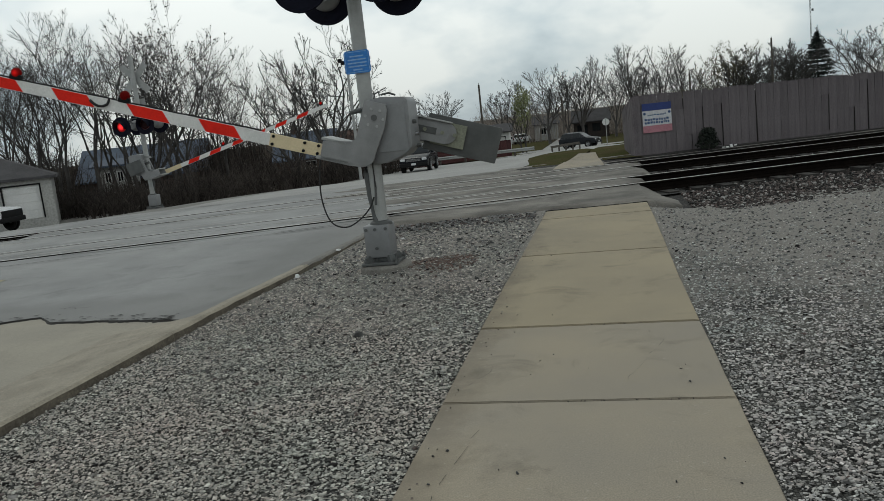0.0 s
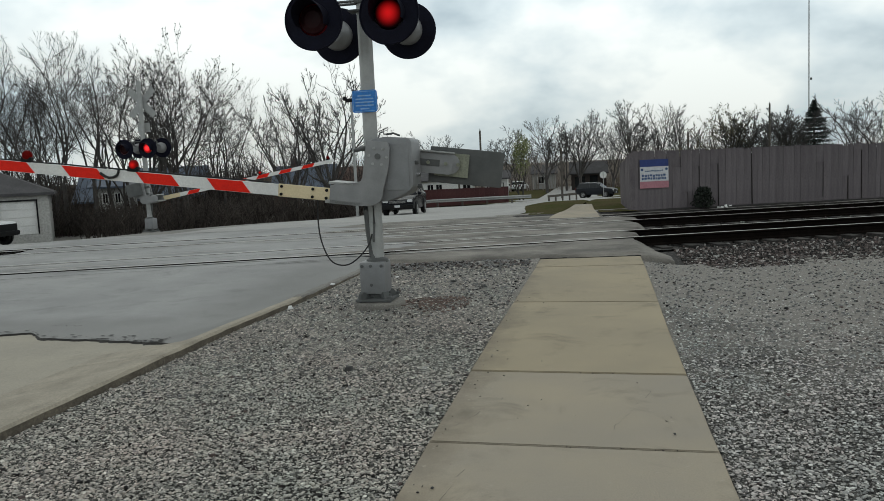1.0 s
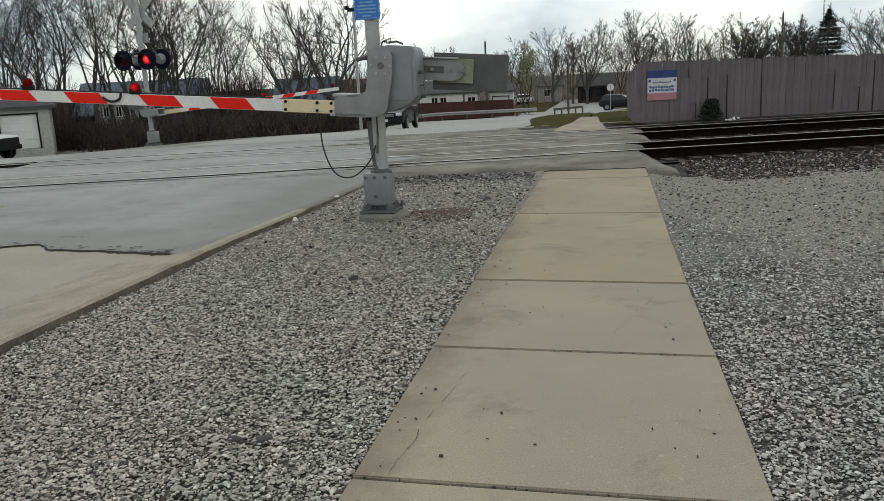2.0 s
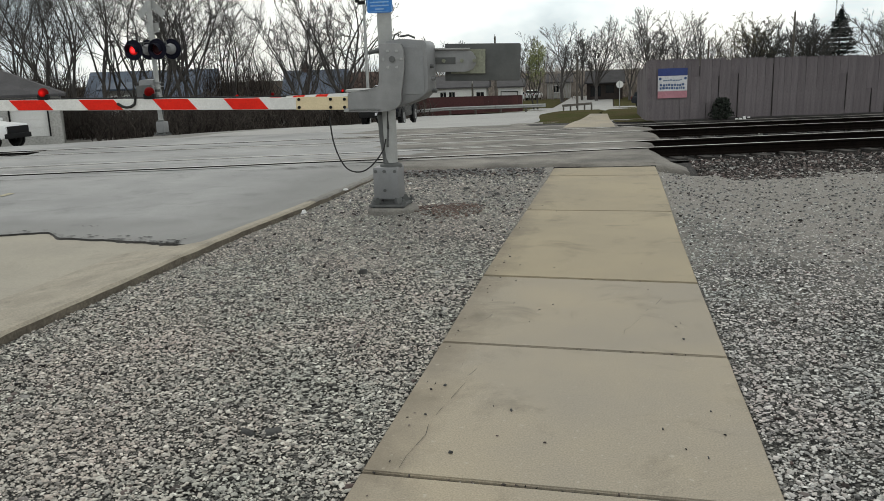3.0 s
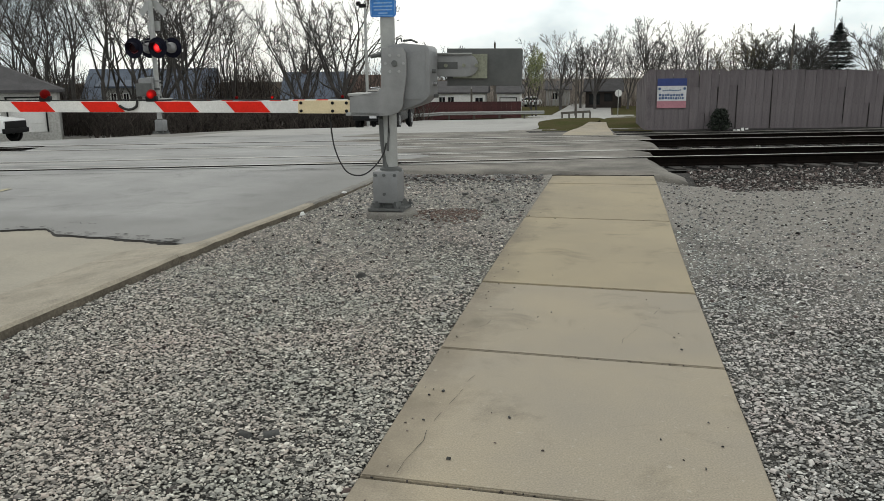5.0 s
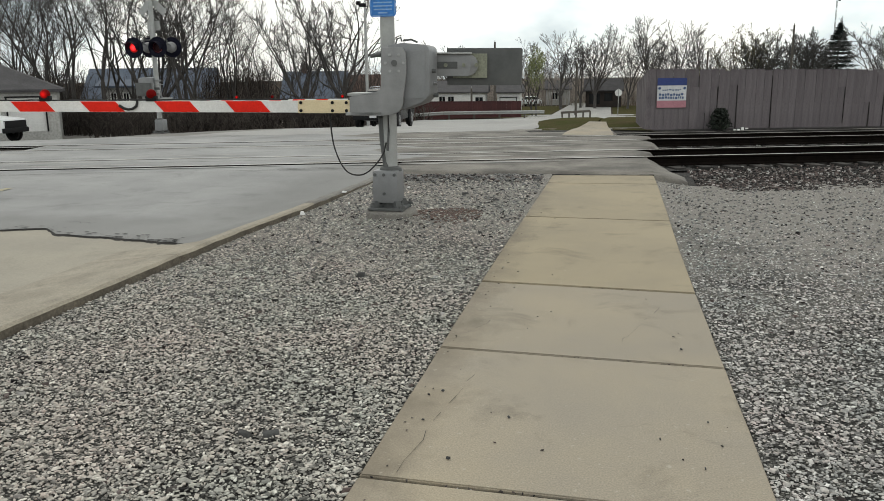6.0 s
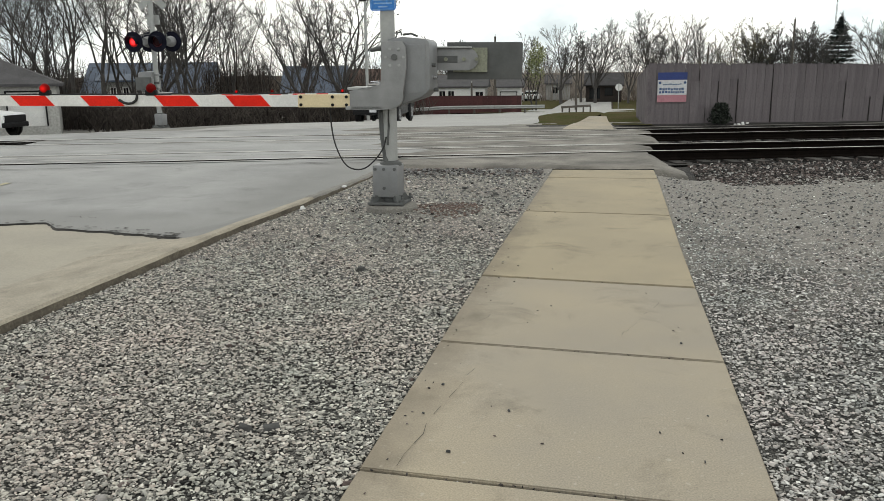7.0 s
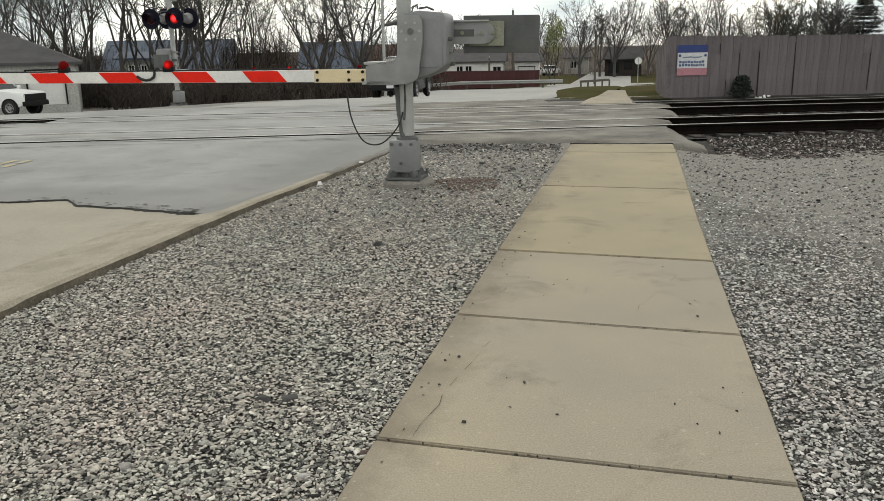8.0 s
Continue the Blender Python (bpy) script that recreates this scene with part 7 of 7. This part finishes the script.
def shell(bm, prof, half, tuck, bevel):
    """A body from a side profile in x and z; its sides lean in by tuck per metre above the belt line."""
    a = [bm.verts.new((x, -half(x, z), z)) for x, z in prof]
    b = [bm.verts.new((x, half(x, z), z)) for x, z in prof]
    n = len(prof)
    f0, f1 = bm.faces.new(a), bm.faces.new(b[::-1])
    for k in range(n):
        bm.faces.new((a[k], b[k], b[(k + 1) % n], a[(k + 1) % n]))
    es = list({ed for f in (f0, f1) for ed in f.edges})
    bmesh.ops.bevel(bm, geom=es, offset=bevel, segments=3, affect="EDGES", profile=0.5)
    return bm


def vehicle(name, m, label, paint, kind):
    """A vehicle heading +x with its wheels on z = 0."""
    c = thing(name, m, label, "car" if kind != "pickup" else "pickup truck")
    if kind == "pickup":
        W, r = 0.99, 0.40
        wx = (1.95, -1.75)
        body = [(2.75, 0.50), (2.80, 0.95), (2.70, 1.18), (1.35, 1.30), (1.20, 1.32), (-0.70, 1.32), (-0.75, 1.36), (-2.85, 1.36), (-2.90, 0.60), (-2.2, 0.45), (-1.2, 0.42), (1.4, 0.42), (2.45, 0.45)]
        cab = [(1.28, 1.28), (0.62, 1.90), (0.40, 1.96), (-0.85, 1.96), (-1.02, 1.90), (-1.10, 1.30)]
        glass = [(1.16, 1.34), (0.58, 1.87), (0.38, 1.92), (-0.82, 1.92), (-0.95, 1.88), (-1.02, 1.34)]
    else:
        W, r = 0.92, 0.36
        wx = (1.38, -1.35)
        body = [(2.22, 0.42), (2.28, 0.70), (2.20, 0.92), (1.95, 1.02), (1.05, 1.12), (0.95, 1.13), (-2.05, 1.15), (-2.25, 1.05), (-2.30, 0.70), (-2.22, 0.45), (-1.7, 0.34), (1.7, 0.34)]
        cab = [(1.12, 1.10), (0.40, 1.62), (0.20, 1.69), (-1.60, 1.70), (-1.85, 1.64), (-2.12, 1.12)]
        glass = [(1.02, 1.14), (0.38, 1.585), (0.20, 1.64), (-1.58, 1.65), (-1.78, 1.60), (-2.02, 1.16)]
    half_b = lambda x, z: W * (1 - 0.035 * max(0, abs(x) - 1.6) / 0.7) - 0.05 * max(0, 0.55 - z)
    half_c = lambda x, z: W - 0.07 - 0.26 * max(0.0, z - 1.15)
    part("body", shell(bmesh.new(), body, half_b, 0, 0.05), paint, c, "", True)
    part("cab", shell(bmesh.new(), cab, half_c, 0, 0.05), paint, c, "", True)
    # side windows, windscreen, rear window
    post = [(0.30, 0.38), (-0.62, -0.54)] if kind != "pickup" else [(-0.10, -0.02)]
    zs = [p[1] for p in glass]
    cuts = [glass[0][0] - 0.12, *(q for pr in post for q in pr[::-1]), glass[-1][0] + 0.10]
    zl, zh = glass[0][1] + 0.02, max(zs) - 0.07
    edges = sorted(cuts, reverse=True)
    for a_, b_ in zip(edges[::2], edges[1::2]):
        for s_ in (-1, 1):
            def top_at(x):
                return zh - max(0.0, (x - glass[2][0])) * (zh - zl) / (glass[0][0] - glass[2][0] + 0.001)
            bm = bmesh.new()
            q = [(a_, zl), (b_, zl), (b_, max(zl + 0.03, min(zh, top_at(b_)))), (a_, max(zl + 0.03, min(zh, top_at(a_))))]
            outer = [bm.verts.new((x, s_ * (half_c(x, z) + 0.006), z)) for x, z in q]
            inner = [bm.verts.new((x, s_ * (half_c(x, z) - 0.03), z)) for x, z in q]
            bm.faces.new(outer)
            bm.faces.new(inner[::-1])
            for k in range(4):
                bm.faces.new((outer[k], inner[k], inner[(k + 1) % 4], outer[(k + 1) % 4]))
            part("side_window", bm, M_GLASS, c, "dark side window")
    for nm, (xa, za), (xb, zb) in (("windscreen", cab[0], cab[1]), ("rear_window", cab[5], cab[4])):
        bm = bmesh.new()
        n = Vector((zb - za, 0, xa - xb)).normalized() * (1 if nm == "windscreen" else -1)
        lo, hi = (xa + (xb - xa) * 0.10, za + (zb - za) * 0.10), (xa + (xb - xa) * 0.93, za + (zb - za) * 0.93)
        pts = [Vector((lo[0], -half_c(*lo) + 0.08, lo[1])), Vector((lo[0], half_c(*lo) - 0.08, lo[1])), Vector((hi[0], half_c(*hi) - 0.08, hi[1])), Vector((hi[0], -half_c(*hi) + 0.08, hi[1]))]
        o1 = [bm.verts.new(p + n * 0.008) for p in pts]
        o2 = [bm.verts.new(p - n * 0.02) for p in pts]
        bm.faces.new(o1)
        bm.faces.new(o2[::-1])
        for k in range(4):
            bm.faces.new((o1[k], o2[k], o2[(k + 1) % 4], o1[(k + 1) % 4]))
        part(nm, bm, M_GLASS, c)
    fx = body[1][0]
    if kind == "pickup":
        bm = bmesh.new()
        box(bm, (fx - 0.03, 0, 0.86), (0.14, 1.66, 0.48), 0.03)
        part("grille", bm, M_PLASTIC, c, "large black grille", True)
        bm = bmesh.new()
        box(bm, (fx - 0.02, 0, 0.60), (0.20, 1.90, 0.26), 0.05)
        part("bumper", bm, M_PLASTIC, c, "dark front bumper", True)
        bm = bmesh.new()
        box(bm, (0.3, 0, 0.46), (2.2, 1.86, 0.10), 0.03)
        part("running_board", bm, M_PLASTIC, c)
    else:
        bm = bmesh.new()
        box(bm, (fx - 0.05, 0, 0.80), (0.12, 0.92, 0.16), 0.02)
        part("grille_backing", bm, M_PLASTIC, c, "", True)
        bm = bmesh.new()
        for k in range(4):
            box(bm, (fx + 0.012, 0, 0.745 + 0.036 * k), (0.02, 0.88, 0.014))
        part("grille", bm, M_CHROME, c, "bright slatted grille", True)
        bm = bmesh.new()
        box(bm, (fx + 0.0, 0, 0.52), (0.18, 1.78, 0.24), 0.05)
        part("bumper", bm, M_PLASTIC, c, "black front bumper", True)
        bm = bmesh.new()
        box(bm, (fx + 0.095, 0, 0.56), (0.012, 0.30, 0.12))
        part("number_plate", bm, M_PALE, c, "blank pale number plate")
        for s_ in (-0.62, 0.62):
            bm = bmesh.new()
            rod(bm, (0.2, s_, 1.74), (-1.6, s_, 1.75), 0.02, None, 6)
            part("roof_rail", bm, M_CHROME, c)
    for s_ in (-1, 1):
        bm = bmesh.new()
        box(bm, (fx - 0.09, s_ * (W - 0.24), 0.84 if kind != "pickup" else 0.98), (0.20, 0.30, 0.14 if kind != "pickup" else 0.19), 0.04)
        part("headlight", bm, M_LENS, c, "headlight in a pale colour that stands in for its light", True)
        bm = bmesh.new()
        box(bm, (cab[0][0] - 0.22, s_ * (W + 0.09), 1.20 if kind != "pickup" else 1.42), (0.10, 0.20, 0.16), 0.03)
        part("mirror", bm, paint, c, "", True)
        bm = bmesh.new()
        box(bm, (-2.27 if kind != "pickup" else -2.88, s_ * (W - 0.16), 0.95), (0.08, 0.2, 0.3), 0.02)
        part("tail_light", bm, M_ARMOFF, c, "red tail light")
        for x in wx:
            bm = bmesh.new()
            lathe(bm, [(r * 0.2, -0.06), (r * 1.22, -0.06), (r * 1.22, 0.06), (r * 0.2, 0.06)], Matrix.Translation((x, s_ * (W - 0.055), r * 1.02)) @ pose(0, 0, 0, 90), 24)
            part("wheel_arch", bm, M_PLASTIC, c, "", True)
            wheel(c, x, s_ * (W - 0.09), r, 0.24, M_RIM)
    return c


# ---- put it together ----
land()
roads()
grass_patches()
kerb()
gravel_lots()
signal("crossing_signal", pose(-1.48, 8.45, 0), "grey railway crossing signal mast with four flashers", 3.10, False, 5.2, True, M_LITDIM)
signal("crossing_signal", pose(-13.5, 23.75, -0.24, 0, 0, 180), "far railway crossing signal with a crossbuck seen from behind", 2.80, True, 5.0, False, M_LIT)
NEAR_GATE = gate("gate_arm", pose(-1.352, 8.24, 1.683), "red and white striped crossing gate coming down", 6.3, -1.425, 0.0)
FAR_GATE = gate("gate_arm", pose(-13.65, 23.96, 1.30), "far red and white striped crossing gate coming down", 6.3, -1.36, 0.60, (-2.64, -3.815, -6.12))
bm = bmesh.new()
cable_pts = [(-0.62, -0.25, 1.27), (-0.625, -0.25, 1.08), (-0.60, -0.25, 0.84), (-0.54, -0.24, 0.65), (-0.46, -0.23, 0.53), (-0.36, -0.21, 0.49), (-0.26, -0.18, 0.51), (-0.16, -0.14, 0.60), (-0.08, -0.11, 0.72), (-0.05, -0.09, 0.84)]
dense = []
for i in range(len(cable_pts) - 1):
    p0, p1, p2, p3 = (Vector(cable_pts[max(0, min(len(cable_pts) - 1, i + d))]) for d in (-1, 0, 1, 2))
    for j in range(4):
        t = j / 4
        dense.append(0.5 * ((2 * p1) + (p2 - p0) * t + (2 * p0 - 5 * p1 + 4 * p2 - p3) * t * t + (3 * p1 - p0 - 3 * p2 + p3) * t ** 3))
dense.append(Vector(cable_pts[-1]))
hang = Vector((-0.05, -0.09, 0.84))
tube(bm, [p - hang for p in dense], 0.0085, 6)
CABLE = tagged(part("lamp_cable_loop", bm, M_RUBBER, None, "", True), "black cable hanging in a loop from the gate to the mast", "cable")
CABLE.matrix_world = Matrix.Translation((-1.45, 8.45, 0)) @ Matrix.Translation(hang)
fence()
buildings()
street_things()
vehicle("pickup_truck", pose(-32.55, 36.6, gz(-31.0, 36.4) + 0.01, 0, 0, 3), "white pickup truck with a black grille waiting in the yard", M_CARWHT, "pickup")
CAR = vehicle("black_suv", pose(-8.6, 35.3, gz(-8.6, 35), 0, 0, -96), "shiny black sport utility car stopping before the tracks", M_CARBLK, "suv")
SUV = vehicle("grey_suv", pose(0, 97, gz(0, 97), 0, 0, 0), "dark grey sport utility car driving along the cross street", M_CARGREY, "suv")
for x, y, a in ((-14.6, 139, 60), (-12.2, 140.5, 75)):
    vehicle("parked_car", pose(x, y, gz(x, y), 0, 0, a), "white car parked beside a house", M_CARWHT, "suv")
trees()
loose_stones()
tracks()
sidewalk()


# ---- what moves ----
FLASH = 0.725            # seconds for which one side is lit
FLASH_START = 0.40


def motions():
    # lens units turn half round at every change of side
    for ob, rest, facing, phase in FLASHERS:
        out = 0.0 if facing < 0 else 180.0
        def at(lit, extra=0.0):
            return rest @ pose(0, 0, 0, 0, 0, out + (0 if lit else 180) + extra)
        lit = phase == 0
        rows = [(0.0, at(lit))]
        turn = 0.0 if lit else 180.0
        t = FLASH_START
        while t < 8.0:
            for k, a in enumerate((0, 60, 120, 180)):
                tt = t - 0.05 + k / 30
                rows.append((tt, rest @ pose(0, 0, 0, 0, 0, out + turn + a)))
            turn += 180
            t += FLASH
        rows.append((8.2, rest @ pose(0, 0, 0, 0, 0, out + turn)))
        walk(ob, rows)
    drop = [(0.0, 18.2), (0.5, 11.4), (1.0, 7.7), (1.5, 6.4), (2.0, 4.8), (2.6, 2.4), (3.3, 0.9), (3.6, 0.6), (8.0, 0.5)]
    walk(NEAR_GATE, [(t, pose(-1.352, 8.24, 1.683, 0, a, GATE_YAW)) for t, a in drop])
    fall = [(0.0, 15.5), (0.5, 12.5), (1.0, 9.6), (1.5, 7.0), (2.0, 4.8), (2.6, 2.4), (3.3, 0.3), (3.6, 0.0), (8.0, 0.0)]
    walk(FAR_GATE, [(t, pose(-13.65, 23.96, 1.30, 0, a, 180 + GATE_YAW)) for t, a in fall])
    base = Matrix.Translation((-1.45, 8.45, 0)) @ Matrix.Translation((-0.05, -0.09, 0.84))
    walk(CABLE, [(t, base @ pose(0, 0, 0, 0, a * 0.62, 0)) for t, a in drop])
    path = [(0.0, -10.45, 50.2, -87), (0.2, -10.20, 48.7, -87), (0.7, -9.92, 45.8, -87), (1.2, -9.78, 43.4, -87), (1.6, -9.76, 41.9, -87), (2.0, -9.70, 40.6, -87), (2.6, -9.42, 37.9, -87), (3.3, -9.05, 35.3, -87), (3.8, -8.97, 34.8, -87), (8.0, -8.97, 34.8, -87)]
    walk(CAR, [(t, pose(x, y, gz(x, y) + 0.015, 0, 0, a)) for t, x, y, a in path])
    ride = [(0.0, -1.25, 95.0, -22), (0.7, 0.45, 94.8, -20), (1.2, 1.4, 94.7, -18), (2.0, 3.0, 94.6, -14), (3.3, 6.4, 94.8, -6), (5.0, 12.0, 95.6, 0), (8.0, 24.0, 97.2, 3)]
    walk(SUV, [(t, pose(x, y, gz(x, y) + 0.03, 0, 0, a)) for t, x, y, a in ride])


GATE_YAW = 9.0
motions()
